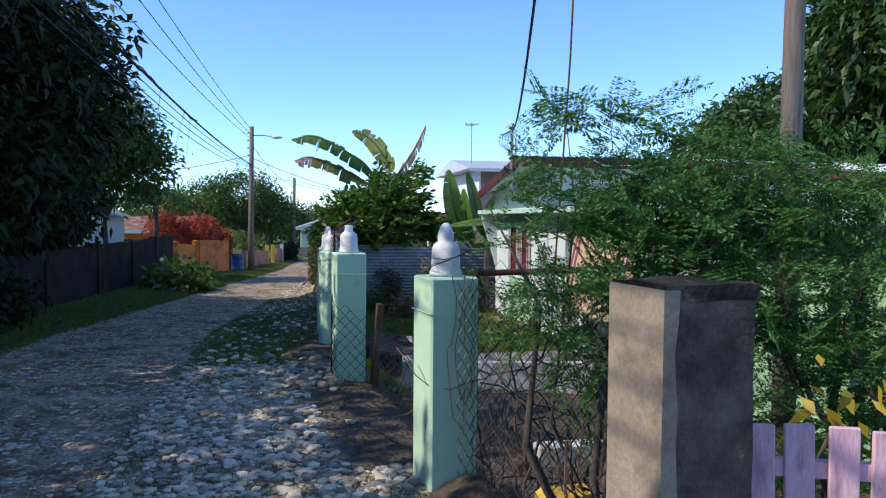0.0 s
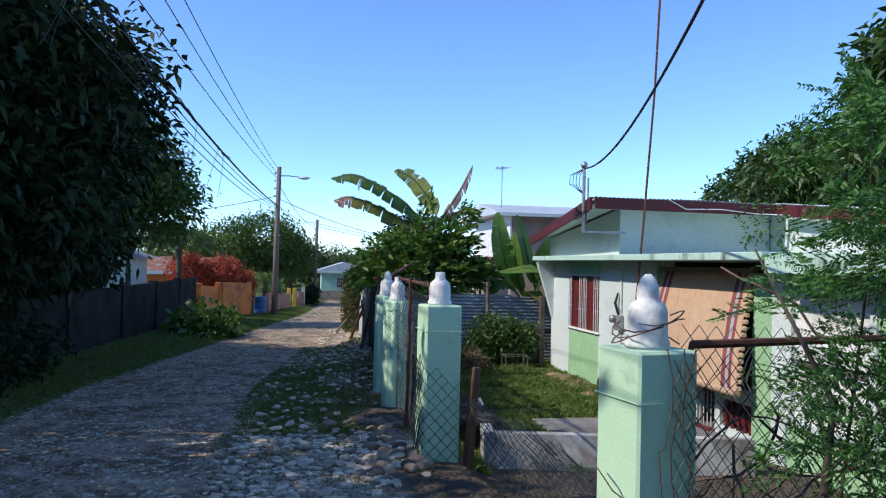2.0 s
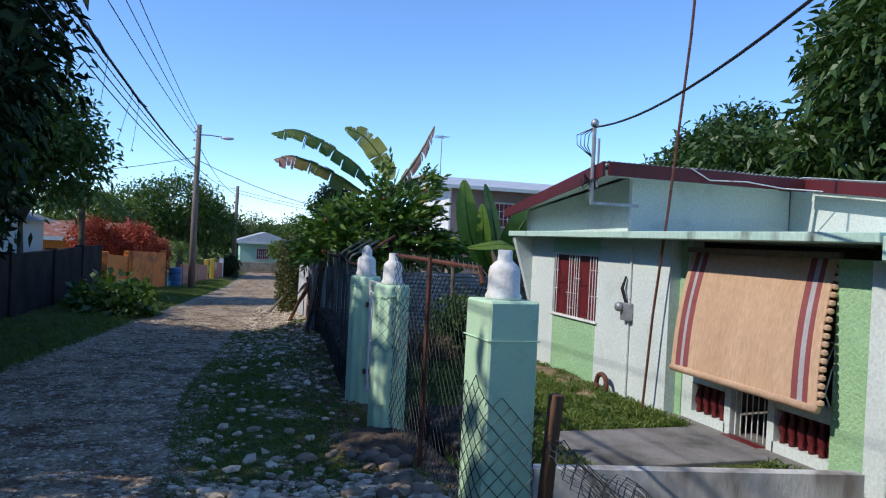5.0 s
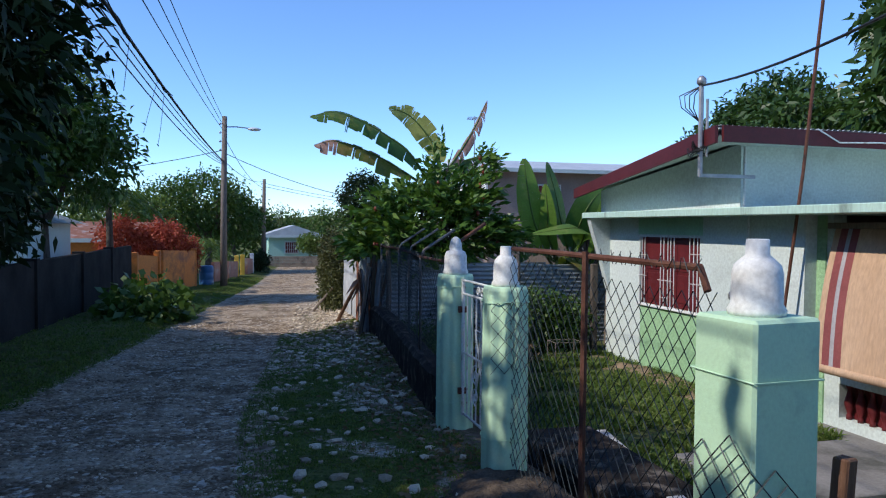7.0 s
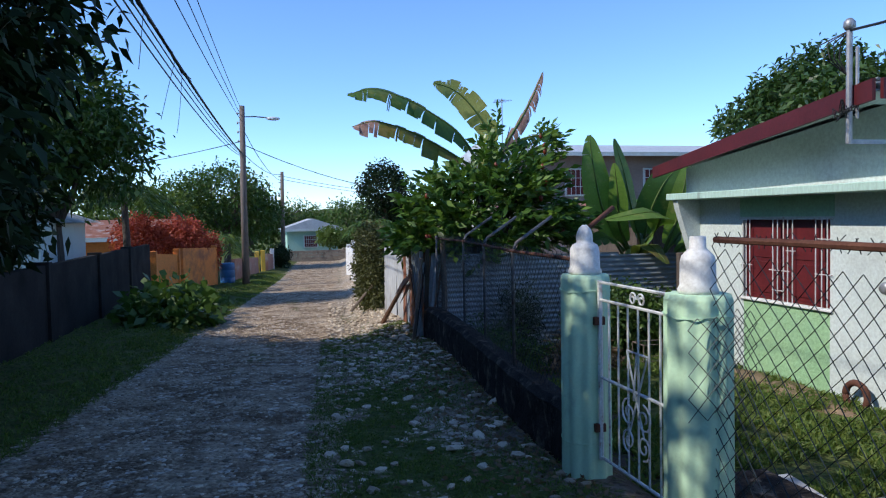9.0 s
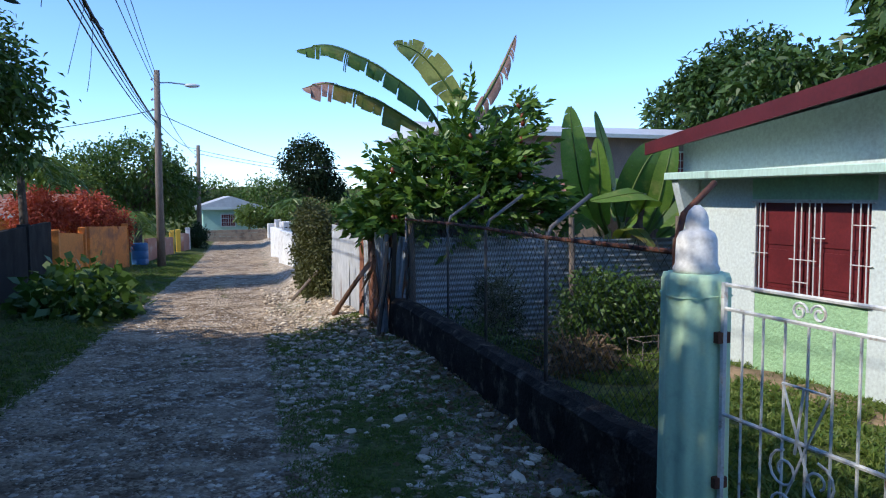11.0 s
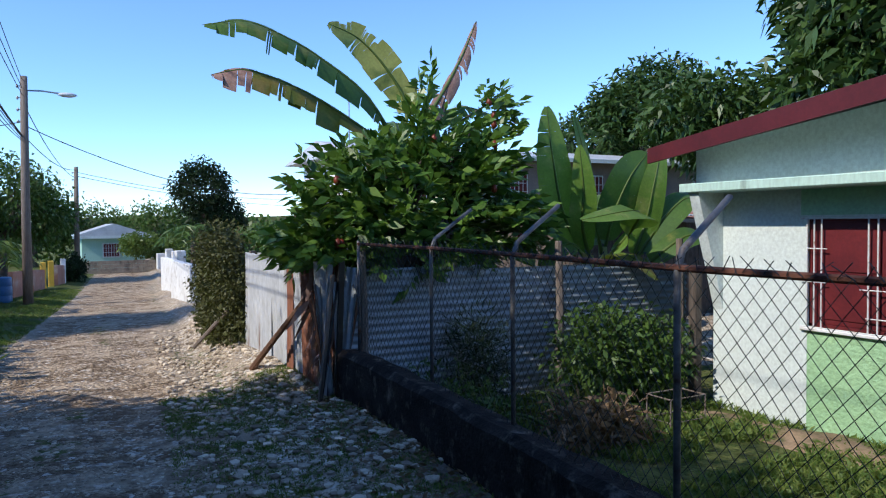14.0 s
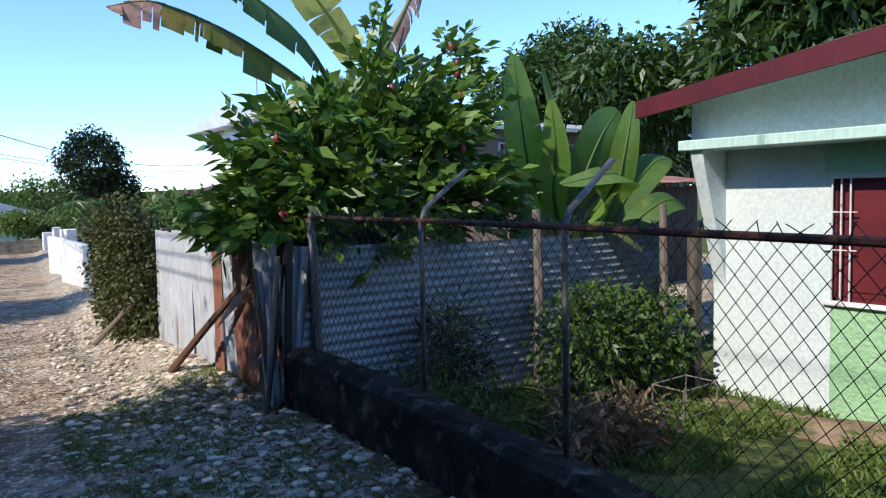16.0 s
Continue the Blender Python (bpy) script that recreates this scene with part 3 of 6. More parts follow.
# veranda front: half walls with red balusters, door opening, blind
VX = 4.60
pieces("veranda_wall", [(VX, 11.42, YB, VX + 0.16, 11.62, 1.74), (VX, 10.68, YB, VX + 0.16, 11.42, -0.33), (VX, 10.68, 0.02, VX + 0.16, 11.42, 0.16),
     (VX, 10.60, YB, VX + 0.16, 10.70, 0.158), (VX + 0.002, 11.30, -0.34, VX + 0.158, 11.43, 0.03), (VX, 9.92, YB, VX + 0.16, 10.02, 0.158), (VX, 9.10, YB, VX + 0.16, 9.94, -0.33), (VX, 9.10, 0.02, VX + 0.16, 9.94, 0.16)], M["wall_white"], house)
pieces("veranda_wall", [(VX - 0.02, 11.50, YB, VX + 0.10, 11.66, 1.738)], M["stucco"], house)


def balustrade(ya, yb):
    st = part("balustrade", boxes((VX + 0.10, ya, -0.33, VX + 0.13, yb, 0.02)), M["shutter"], house, "dark red balusters in the half wall")
    n = max(3, int((yb - ya) / 0.115))
    for k in range(n):
        yy = ya + (k + 0.5) * (yb - ya) / n
        bm = lathe(bmesh.new(), [(0.03, -0.33), (0.03, -0.29), (0.02, -0.27), (0.045, -0.2), (0.05, -0.15), (0.03, -0.07), (0.022, -0.03), (0.035, 0.0), (0.035, 0.02)], (VX + 0.055, yy, 0), 10)
        part("baluster", bm, M["shutter"], st, flat=False)


balustrade(10.72, 11.29)
balustrade(9.14, 9.91)
# inner walls carry the veranda's shade in their colour
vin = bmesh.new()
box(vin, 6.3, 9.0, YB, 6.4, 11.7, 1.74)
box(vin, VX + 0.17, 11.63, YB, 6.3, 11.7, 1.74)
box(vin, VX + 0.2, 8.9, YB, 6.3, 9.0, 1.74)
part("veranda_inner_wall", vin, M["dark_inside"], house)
part("veranda_floor", boxes((4.3, 9.0, -0.62, 6.3, 11.6, -0.44)), M["concrete_floor"], house)
door = part("veranda_gate", boxes((VX + 0.05, 10.04, -0.43, VX + 0.07, 10.06, 1.4), (VX + 0.05, 10.56, -0.43, VX + 0.07, 10.58, 1.4)), M["white_metal"], house, "narrow barred gate with a dark red step")
for k in range(5):
    bm = tube(bmesh.new(), [(VX + 0.06, 10.13 + k * 0.09, -0.42), (VX + 0.06, 10.13 + k * 0.09, 1.4)], 0.007, 6)
    part("bar", bm, M["white_metal"], door)
part("step", boxes((VX - 0.12, 10.02, -0.46, VX + 0.02, 10.6, -0.425), bevel=0.006), M["shutter"], house)
grille = bmesh.new()
for k in range(9):
    yy = 9.12 + k * 0.09
    tube(grille, [(VX + 0.02, yy, 0.16), (VX - 0.10, yy, 0.22), (VX - 0.16, yy, 0.34), (VX - 0.10, yy, 0.55), (VX + 0.02, yy, 0.8)], 0.008, 5)
for zz in (0.17, 0.8):
    tube(grille, [(VX + 0.02, 9.1, zz), (VX + 0.02, 9.95, zz)], 0.008, 5)
part("belly_grille", grille, M["white_metal"], house, "bowed white window grille")

# south part of the front: stucco, white column, window closed with a white board
pieces("wall", [(VX - 0.1, 8.70, YB, VX + 0.1, 9.10, 1.60), (VX - 0.1, 1.0, YB, VX + 0.1, 7.2, 1.60), (VX - 0.1, 7.2, 1.45, VX + 0.1, 8.46, 1.60), (VX - 0.1, 7.2, YB, VX + 0.1, 8.46, 0.0)], M["stucco"], house)
part("column", boxes((VX - 0.14, 8.46, YB, VX + 0.1, 8.70, 1.60), bevel=0.01), M["wall_white"], house)
w2 = part("window", boxes((VX - 0.13, 7.2, 0.0, VX, 7.28, 1.45), (VX - 0.13, 8.38, 0.0, VX, 8.46, 1.45), (VX - 0.13, 7.28, 1.38, VX, 8.38, 1.45), (VX - 0.13, 7.28, 0.0, VX, 8.38, 0.06)), M["wall_white"], house)
pieces("board", [(VX - 0.08, 7.28, 0.06, VX - 0.05, 8.38, 0.62), (VX - 0.08, 7.28, 0.70, VX - 0.05, 8.38, 1.38)], M["white"], w2, "white painted board closing the window", bevel=0.01)
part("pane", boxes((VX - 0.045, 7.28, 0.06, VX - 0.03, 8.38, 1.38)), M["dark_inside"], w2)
pieces("wall", [(WX + 0.2, 0.9, YB, 12.0, 1.0, 1.9), (12.0, 0.9, YB, 12.2, 16.0, 2.2)], M["wall_white"], house)

# blind of cream cloth, pulled out at the foot
blind = thing("roller_blind", "cream cloth veranda blind with maroon and grey stripes, pulled outward", "blind")


def blind_at(u, v):
    """u along the front from north to south, v from the top down."""
    y = lerp(lerp(11.33, 9.16, u), lerp(11.24, 9.02, u), v)
    out = 0.30 * v + 0.05 * math.sin(v * math.pi)
    return Vector((4.54 - out, y, 1.60 - 1.36 * v + 0.02 * math.sin(u * 40) * 0.15))


edges = [0, 0.035, 0.075, 0.10, 0.14, 0.86, 0.895, 0.925, 0.955, 0.975, 1.0]
mats = ["cloth", "stripe_red", "stripe_grey", "stripe_red", "cloth", "stripe_red", "stripe_grey", "stripe_red", "cloth", "cloth"]
for a, b, mk in zip(edges, edges[1:], mats):
    n, m = max(2, int((b - a) * 60)), 22
    verts, faces = [], []
    for back in (0, 1):
        for j in range(m + 1):
            for i in range(n + 1):
                p = blind_at(lerp(a, b, i / n), j / m)
                verts.append(p + Vector((0.012 * back + 0.005 * math.sin(lerp(a, b, i / n) * 190), 0, 0)))
    size = (n + 1) * (m + 1)
    for j in range(m):
        for i in range(n):
            k = j * (n + 1) + i
            faces.append((k, k + 1, k + n + 2, k + n + 1))
            faces.append((size + k, size + k + n + 1, size + k + n + 2, size + k + 1))
    data_part("cloth_strip", verts, faces, M[mk], blind, flat=False)
bm = tube(bmesh.new(), [blind_at(k / 12, 1.0) + Vector((0.02, 0, -0.02)) for k in range(13)], 0.045, 10)
part("hem_roll", bm, M["cloth"], blind, flat=False)
for k in range(18):
    c = blind_at(1.0, (k + 0.5) / 18)
    part("frill", lathe(bmesh.new(), [(0.01, -0.03), (0.035, -0.015), (0.035, 0.015), (0.01, 0.03)], (c.x + 0.03, c.y - 0.02, c.z), 8), M["cloth"], blind)
part("head_rail", boxes((4.50, 9.1, 1.60, 4.56, 11.4, 1.66), bevel=0.005), M["timber"], blind)

# meter, conduit, service mast, tall rusty rod
meter = thing("electric_meter", "grey electric meter with conduit on the white wall", "meter")
part("box", boxes((WX - 0.09, 12.42, 0.62, WX, 12.62, 0.86), bevel=0.012), M["grey_metal"], meter)
bm = lathe(bmesh.new(), [(0.065, 0), (0.065, 0.04), (0.055, 0.07), (0.025, 0.08)], (0, 0, 0), 18)
bmesh.ops.transform(bm, matrix=pose(WX - 0.09, 12.60, 0.80, 0, -90, 0), verts=bm.verts[:])
part("dial", bm, M["grey_metal"], meter, flat=False)
part("conduit", tube(bmesh.new(), [(WX - 0.02, 12.5, -0.5), (WX - 0.02, 12.5, 1.74)], 0.016, 8), M["white_metal"], meter)
part("conduit", tube(bmesh.new(), [(WX - 0.02, 12.58, 1.83), (WX - 0.02, 12.58, 2.55)], 0.016, 8), M["white_metal"], meter)
bm = bmesh.new()
for k in range(2):
    tube(bm, [(WX - 0.03, 12.56 + 0.03 * k, 0.86), (WX - 0.06, 12.62 + 0.04 * k, 1.05), (WX - 0.03, 12.60, 1.22)], 0.014, 6)
part("cable_loop", bm, M["black"], meter)
mast = thing("service_mast", "galvanised service mast with coiled cable at the roof edge", "mast")
part("pipe", tube(bmesh.new(), [(3.72, 12.45, 2.18), (3.72, 12.45, 3.28)], 0.028, 8), M["grey_metal"], mast)
part("pipe", tube(bmesh.new(), [(3.78, 12.42, 2.4), (3.78, 12.42, 3.05)], 0.016, 8), M["grey_metal"], mast)
part("bracket", boxes((3.70, 12.43, 2.17, 4.44, 12.47, 2.21)), M["grey_metal"], mast)
bm = bmesh.new()
for k in range(6):
    pts = [(3.70 + 0.13 * math.cos(a + k) - 0.02, 12.45 + 0.1 * math.sin(a * 1.3 + k), 2.42 + 0.05 * math.sin(a * 2 + k) + 0.02 * k) for a in (0.7 * i for i in range(10))]
    tube(bm, pts, 0.006, 4)
for k in range(4):
    s = 0.05 + 0.04 * k
    tube(bm, [(3.72, 12.45, 3.2), (3.72 - s, 12.45 + s, 3.1), (3.72 - s * 1.3, 12.5, 2.95), (3.72 - 0.02, 12.46, 2.8)], 0.006, 4)
part("coil", bm, M["black"], mast)
cap = lathe(bmesh.new(), [(0.03, 0), (0.055, 0.03), (0.05, 0.08), (0.02, 0.11)], (3.72, 12.45, 3.2), 10)
part("cap", cap, M["grey_metal"], mast, flat=False)
rod = tagged(part("iron_rod", tube(bmesh.new(), [(4.26, 11.84, -0.5), (4.26, 11.7, 0.8), (4.28, 11.5, 2.2), (4.33, 11.3, 4.2), (4.36, 11.15, 6.6)], 0.017, 8), M["rust"]), "tall thin rusty iron rod leaning by the house", "rod")
wire_loose = tagged(part("loose_wire", tube(bmesh.new(), [(5.0, 12.1, 2.72), (5.3, 12.1, 2.58), (5.9, 12.1, 2.60), (6.5, 12.1, 2.55), (7.2, 11.6, 2.50), (7.8, 11.2, 2.5)], 0.009, 5), M["white_metal"]), "loose white wire under the roof edge", "wire")
cable("service_cable", sag((3.72, 12.45, 3.2), (0.55, 1.1, 4.55), 0.72, 24), 0.013, "twisted black service cable from the mast")


# ---- pillars ----
def finial(bm, profile, at):
    return lathe(bm, profile, at, 22)


BOTTLE = [(0.098, 0), (0.102, 0.02), (0.090, 0.04), (0.088, 0.15), (0.080, 0.18), (0.060, 0.20), (0.042, 0.215), (0.040, 0.27), (0.036, 0.273)]
BULLET = [(0.112, 0), (0.116, 0.02), (0.104, 0.045), (0.100, 0.16), (0.086, 0.19), (0.056, 0.205), (0.058, 0.225), (0.055, 0.26), (0.040, 0.295), (0.014, 0.318)]


def square_pillar(x, y, top, turn, profile, base, label, side=0.30):
    ob = thing("gate_pillar", label, "pillar", "mint pillars along the lane", at=(x, y, 0))
    ob.rotation_euler = (0, 0, radians(turn))
    s = side / 2
    part("shaft", boxes((-s, -s, base, s, s, top), bevel=0.012), M["mint"], ob)
    part("finial", finial(bmesh.new(), profile, (0, 0, top)), M["white"], ob, "whitewashed concrete finial", flat=False)
    w = s + 0.006
    pts = [(-w, -w, top - 0.21), (w, -w, top - 0.215), (w, w, top - 0.21), (-w, w, top - 0.205), (-w, -w, top - 0.21)]
    part("tie_wire", tube(bmesh.new(), pts, 0.004, 4), M["mint"], ob)
    return ob


def fluted_pillar(x, y, top, profile, base, label):
    ob = thing("gate_pillar", label, "pillar", "mint pillars along the lane", at=(x, y, 0))
    shaft = lathe(bmesh.new(), [(0.158, base), (0.158, base + 0.02), (0.152, top - 0.03), (0.142, top)], (0, 0, 0), 96, 0.05, 10)
    part("shaft", shaft, M["mint"], ob, flat=False)
    part("finial", finial(bmesh.new(), [(r * 0.94, z) for r, z in profile], (0, 0, top)), M["white"], ob, "whitewashed concrete finial", flat=False)
    bm = bmesh.new()
    for zz in (top - 0.10, base + 0.42):
        tube(bm, [(0.163 * math.cos(a), 0.163 * math.sin(a), zz + 0.006 * math.sin(3 * a)) for a in (i * math.pi / 12 for i in range(25))], 0.004, 4)
    part("tie_wire", bm, M["mint"], ob)
    return ob


square_pillar(0.86, 4.38, 1.285, 11, [(r * 0.84, z) for r, z in BULLET], -0.2, "square mint green pillar with bullet-shaped finial wound with dry vine")
square_pillar(0.51, 7.46, 1.285, 6, BOTTLE, -0.2, "square mint green pillar with white bottle-shaped finial")
fluted_pillar(0.46, 9.92, 1.19, BOTTLE, -0.25, "fluted mint green gate pillar with a broken-topped finial")
fluted_pillar(0.48, 11.2, 1.19, BULLET, -0.3, "fluted mint green gate pillar with bullet-shaped finial")

# brown concrete pillar at the start, with a paler patch of render
old = thing("concrete_pillar", "weathered dark concrete pillar with a patch of paler render", "pillar", at=(1.29, 2.42, 0))
old.rotation_euler = (0, 0, radians(4))
def rough_block(x0, y0, z0, x1, y1, z1, cuts, amount, seed):
    bm = boxes((x0, y0, z0, x1, y1, z1))
    bmesh.ops.subdivide_edges(bm, edges=bm.edges[:], cuts=cuts, use_grid_fill=True)
    for v in bm.verts:
        q = v.co * 9 + Vector((seed, 0, 0))
        v.co += Vector((noise.noise(q), noise.noise(q + Vector((0, 7, 0))), noise.noise(q + Vector((0, 0, 7))))) * amount
    return bm


part("shaft", rough_block(-0.17, -0.17, -0.2, 0.17, 0.17, 1.36, 14, 0.008, 1), M["concrete_brown"], old, "dark stained rough concrete")
part("cap", rough_block(-0.165, -0.175, 1.36, 0.182, 0.18, 1.415, 7, 0.014, 4), M["concrete_dark"], old, "crumbling blackened top")
edge = [(-0.105 + 0.022 * noise.noise((k * 0.9, 3, 1)) - 0.03 * smooth(0.2, 0.8, k / 16), -0.186, -0.2 + 1.60 * k / 16) for k in range(17)]
bm = boxes((-0.186, -0.17, -0.2, -0.168, 0.17, 1.40))
prism(bm, [(-0.186, -0.186, -0.2)] + edge + [(-0.186, -0.186, 1.40)], (0, 0.018, 0))
part("render_patch", bm, M["concrete"], old, "smooth paler cement render")

# pink picket fence beside it
pick = thing("picket_fence", "faded pink wooden picket fence beside the concrete pillar", "fence")
for k in range(9):
    bx, by = 1.60 + k * 0.125, 2.38 - k * 0.05
    bm = boxes((-0.05, -0.011, 0.08, 0.05, 0.011, 0.90 + 0.02 * rng.random()), bevel=0.004)
    bmesh.ops.transform(bm, matrix=pose(bx, by, 0, 0, rng.uniform(-1.5, 1.5), -22), verts=bm.verts[:])
    part("picket", bm, M["pink"], pick)
for zz in (0.3, 0.72):
    bm = boxes((0, -0.02, zz, 1.15, 0.02, zz + 0.06))
    bmesh.ops.transform(bm, matrix=pose(1.53, 2.44, 0, 0, 0, -22), verts=bm.verts[:])
    part("rail", bm, M["pink"], pick)

# ---- metal gate between the fluted pillars ----
gate = thing("metal_gate", "white painted wrought iron gate with scrolls, rusting", "gate")


def gate_pt(u, z):
    return Vector((lerp(0.50, 0.50, u), lerp(11.03, 10.09, u), z))


bm = bmesh.new()
for u in (0.0, 1.0):
    tube(bm, [gate_pt(u, 0.02), gate_pt(u, 1.16)], 0.016, 6)
for z in (0.04, 0.55, 1.04, 1.15):
    tube(bm, [gate_pt(0, z), gate_pt(1, z)], 0.010, 6)
part("gate_frame", bm, M["white_metal"], gate)
for k in range(1, 8):
    part("bar", tube(bmesh.new(), [gate_pt(k / 8, 0.04), gate_pt(k / 8, 1.04)], 0.0065, 6), M["white_metal"], gate)


def scroll(cu, cz, r, a0, turns, flip=1):
    pts = []
    for i in range(18):
        k = i / 17
        a = a0 + turns * 2 * math.pi * k * flip
        q = r * (1 - 0.72 * k)
        pts.append(gate_pt(cu + q * math.cos(a) / 0.94, cz + q * math.sin(a)) + Vector((-0.012, 0, 0)))
    return tube(bmesh.new(), pts, 0.006, 5)


for cu, cz, r, a0, fl in ((0.40, 0.42, 0.085, 1.6, 1), (0.58, 0.42, 0.085, 1.6, -1), (0.40, 0.26, 0.075, -1.6, -1), (0.58, 0.26, 0.075, -1.6, 1), (0.46, 1.09, 0.04, 0, 1), (0.56, 1.09, 0.04, 3.1, -1)):
    part("scroll", scroll(cu, cz, r, a0, 1.4, fl), M["white_metal"], gate)
for pts in ([(0.375, 0.78), (0.49, 0.5)], [(0.62, 0.78), (0.49, 0.5)], [(0.375, 0.78), (0.62, 0.78)], [(0.45, 0.5), (0.49, 0.78)], [(0.49, 0.5), (0.40, 0.3)], [(0.49, 0.5), (0.58, 0.3)]):
    part("brace", tube(bmesh.new(), [gate_pt(u, z) + Vector((-0.006, 0, 0)) for u, z in pts], 0.006, 5), M["white_metal"], gate)
pieces("hinge", [(0.46, 11.02, 0.88, 0.53, 11.08, 0.93), (0.46, 11.02, 0.2, 0.53, 11.08, 0.25)], M["rust"], gate)

# ---- chain-link fence on the low black wall ----
low = bmesh.new()
line = [(0.52, 11.35), (0.53, 12.0), (0.58, 12.7), (0.72, 14.2), (0.83, 15.5), (0.90, 16.6), (0.90, 17.25)]
rings = []
for k, (x, y) in enumerate(line):
    t = 0.27 - 0.004 * k
    rings.append([low.verts.new((x + dx, y, z)) for dx, z in ((-0.14, -0.6), (-0.12, t - 0.03), (-0.07, t + 0.015), (0.07, t + 0.01), (0.12, t - 0.03), (0.13, -0.7))])
for a, b in zip(rings, rings[1:]):
    for i in range(5):
        low.faces.new((a[i], b[i], b[i + 1], a[i + 1]))
low.faces.new(rings[0])
low.faces.new(rings[-1][::-1])
bmesh.ops.subdivide_edges(low, edges=low.edges[:], cuts=5, use_grid_fill=True)
for v in low.verts:
    v.co += Vector((noise.noise(v.co * 5), noise.noise(v.co * 5 + Vector((9, 0, 0))), noise.noise(v.co * 4 + Vector((0, 9, 0))))) * 0.018
tagged(part("retaining_wall", low, M["concrete_dark"]), "low blackened concrete wall under the chain-link fence", "wall")

fence = thing("chain_link_fence", "chain-link fence with leaning grey posts on a low wall", "fence")
posts = [(0.56, 12.80), (0.76, 14.25), (0.90, 15.53), (0.92, 17.0)]
for x, y in posts:
    arm = [(x, y, 0.1), (x, y, 1.26), (x + 0.04, y + 0.01, 1.34), (x + 0.40, y + 0.08, 1.56)] if y < 16 else [(x, y, 0.1), (x, y, 1.3)]
    part("post", tube(bmesh.new(), arm, 0.015, 8), M["post_metal"], fence, "dull galvanised post with cranked top arm", flat=False)
ends = [(0.52, 11.36)] + posts
for (xa, ya), (xb, yb) in zip(ends, ends[1:]):
    wire_mesh("wire_mesh", (xa - 0.024, ya, 0.24), (xb - 0.024, yb, 0.24), 1.06, M["mesh"], fence, p=0.038, q=0.043, r=0.0021)
part("top_rail", tube(bmesh.new(), [(xa, ya, 1.27) for xa, ya in ends], 0.015, 7), M["rust"], fence, "rusty top rail")
bm = bmesh.new()
for (xa, ya), (xb, yb) in zip(ends, ends[1:]):
    n = int((yb - ya) / 0.085)
    for k in range(n):
        x, y = lerp(xa, xb, k / n), lerp(ya, yb, k / n)
        tube(bm, [(x - 0.02, y - 0.03, 1.27), (x - 0.02, y + rng.uniform(-0.02, 0.05), 1.31 + rng.uniform(0, 0.02))], 0.0022, 3)
        tube(bm, [(x - 0.02, y + 0.03, 1.27), (x - 0.02, y + rng.uniform(-0.05, 0.02), 1.31 + rng.uniform(0, 0.02))], 0.0022, 3)
tagged(part("barb_edge", bm, M["mesh"], fence), kind="stuff")
part("corner_arm", tube(bmesh.new(), [(0.52, 11.40, 0.1), (0.52, 11.40, 1.30), (0.58, 11.42, 1.46), (0.84, 11.5, 1.62)], 0.017, 8), M["rust"], fence, "rusty corner post with cranked arm", flat=False)

# second stretch: from the near gate pillar back to the bottle pillar and sagging
fence2 = thing("chain_link_fence", "slack chain-link fence with a rusty post and rail", "fence")
wire_mesh("wire_mesh", (0.45, 9.80, 0.02), (0.47, 7.62, -0.05), 1.44, M["mesh"], fence2, p=0.045, q=0.05, warp=lambda u, h, c: c + Vector((0.06 * math.sin(u * 1.4) * (h / 1.4), 0, -0.05 * math.sin(u * 1.45))))
part("post", tube(bmesh.new(), [(0.42, 8.66, -0.2), (0.43, 8.66, 1.47)], 0.018, 7), M["rust"], fence2, "thin rusty post")
part("top_rail", tube(bmesh.new(), [(0.46, 9.78, 1.45), (0.45, 9.2, 1.45), (0.45, 8.4, 1.445), (0.47, 7.74, 1.44), (0.47, 7.69, 1.35)], 0.016, 7), M["rust"], fence2, "rusty top rail")
bm = bmesh.new()
for k in range(24):
    y = 9.76 - k * 0.088
    for d in (-1, 1):
        tube(bm, [(0.45, y - 0.03 * d, 1.42), (0.45, y + rng.uniform(-0.02, 0.05) * d, 1.47 + rng.uniform(0, 0.02))], 0.0022, 3)
tagged(part("barb_edge", bm, M["mesh"], fence2), kind="stuff")
# wire netting that wraps the bottle pillar and lies slack in the gap
netting = thing("fallen_wire_netting", "collapsed chain-link netting wrapped round the pillar foot", "fence")


def wrap_warp(u, h, c):
    w = 0.165
    path = [(-w, w), (-w, -w), (w, -w), (w, w)]
    k = min(2.999, u / 0.33)
    i = int(k)
    a, b = path[i], path[i + 1]
    return Vector((0.51 + lerp(a[0], b[0], k - i) * 1.02, 7.46 + lerp(a[1], b[1], k - i) * 1.02, c.z))


wire_mesh("netting", (0, 0, -0.02), (0.99, 0, -0.02), 0.95, M["mesh"], netting, r=0.0032, warp=wrap_warp, skip=lambda u, h: h > 0.80 + 0.10 * math.sin(u * 7) + 0.04 * math.sin(u * 31))


def slack_warp(u, h, c):
    k = u / 2.2
    x = lerp(0.74, 2.05, k)
    y = lerp(7.35, 6.8, k) - 0.95 * h * (1 - 0.2 * k)
    z = lerp(0.50, 0.12, smooth(0, 1.0, k)) * (1 - h) ** 0.7 + lerp(0.0, -0.26, k) + 0.06 * noise.noise((u * 3, h * 3, 0))
    return Vector((x, y, max(z, ground_z(x, y) + 0.03 + 0.03 * noise.noise((u * 4, h * 4, 5)))))


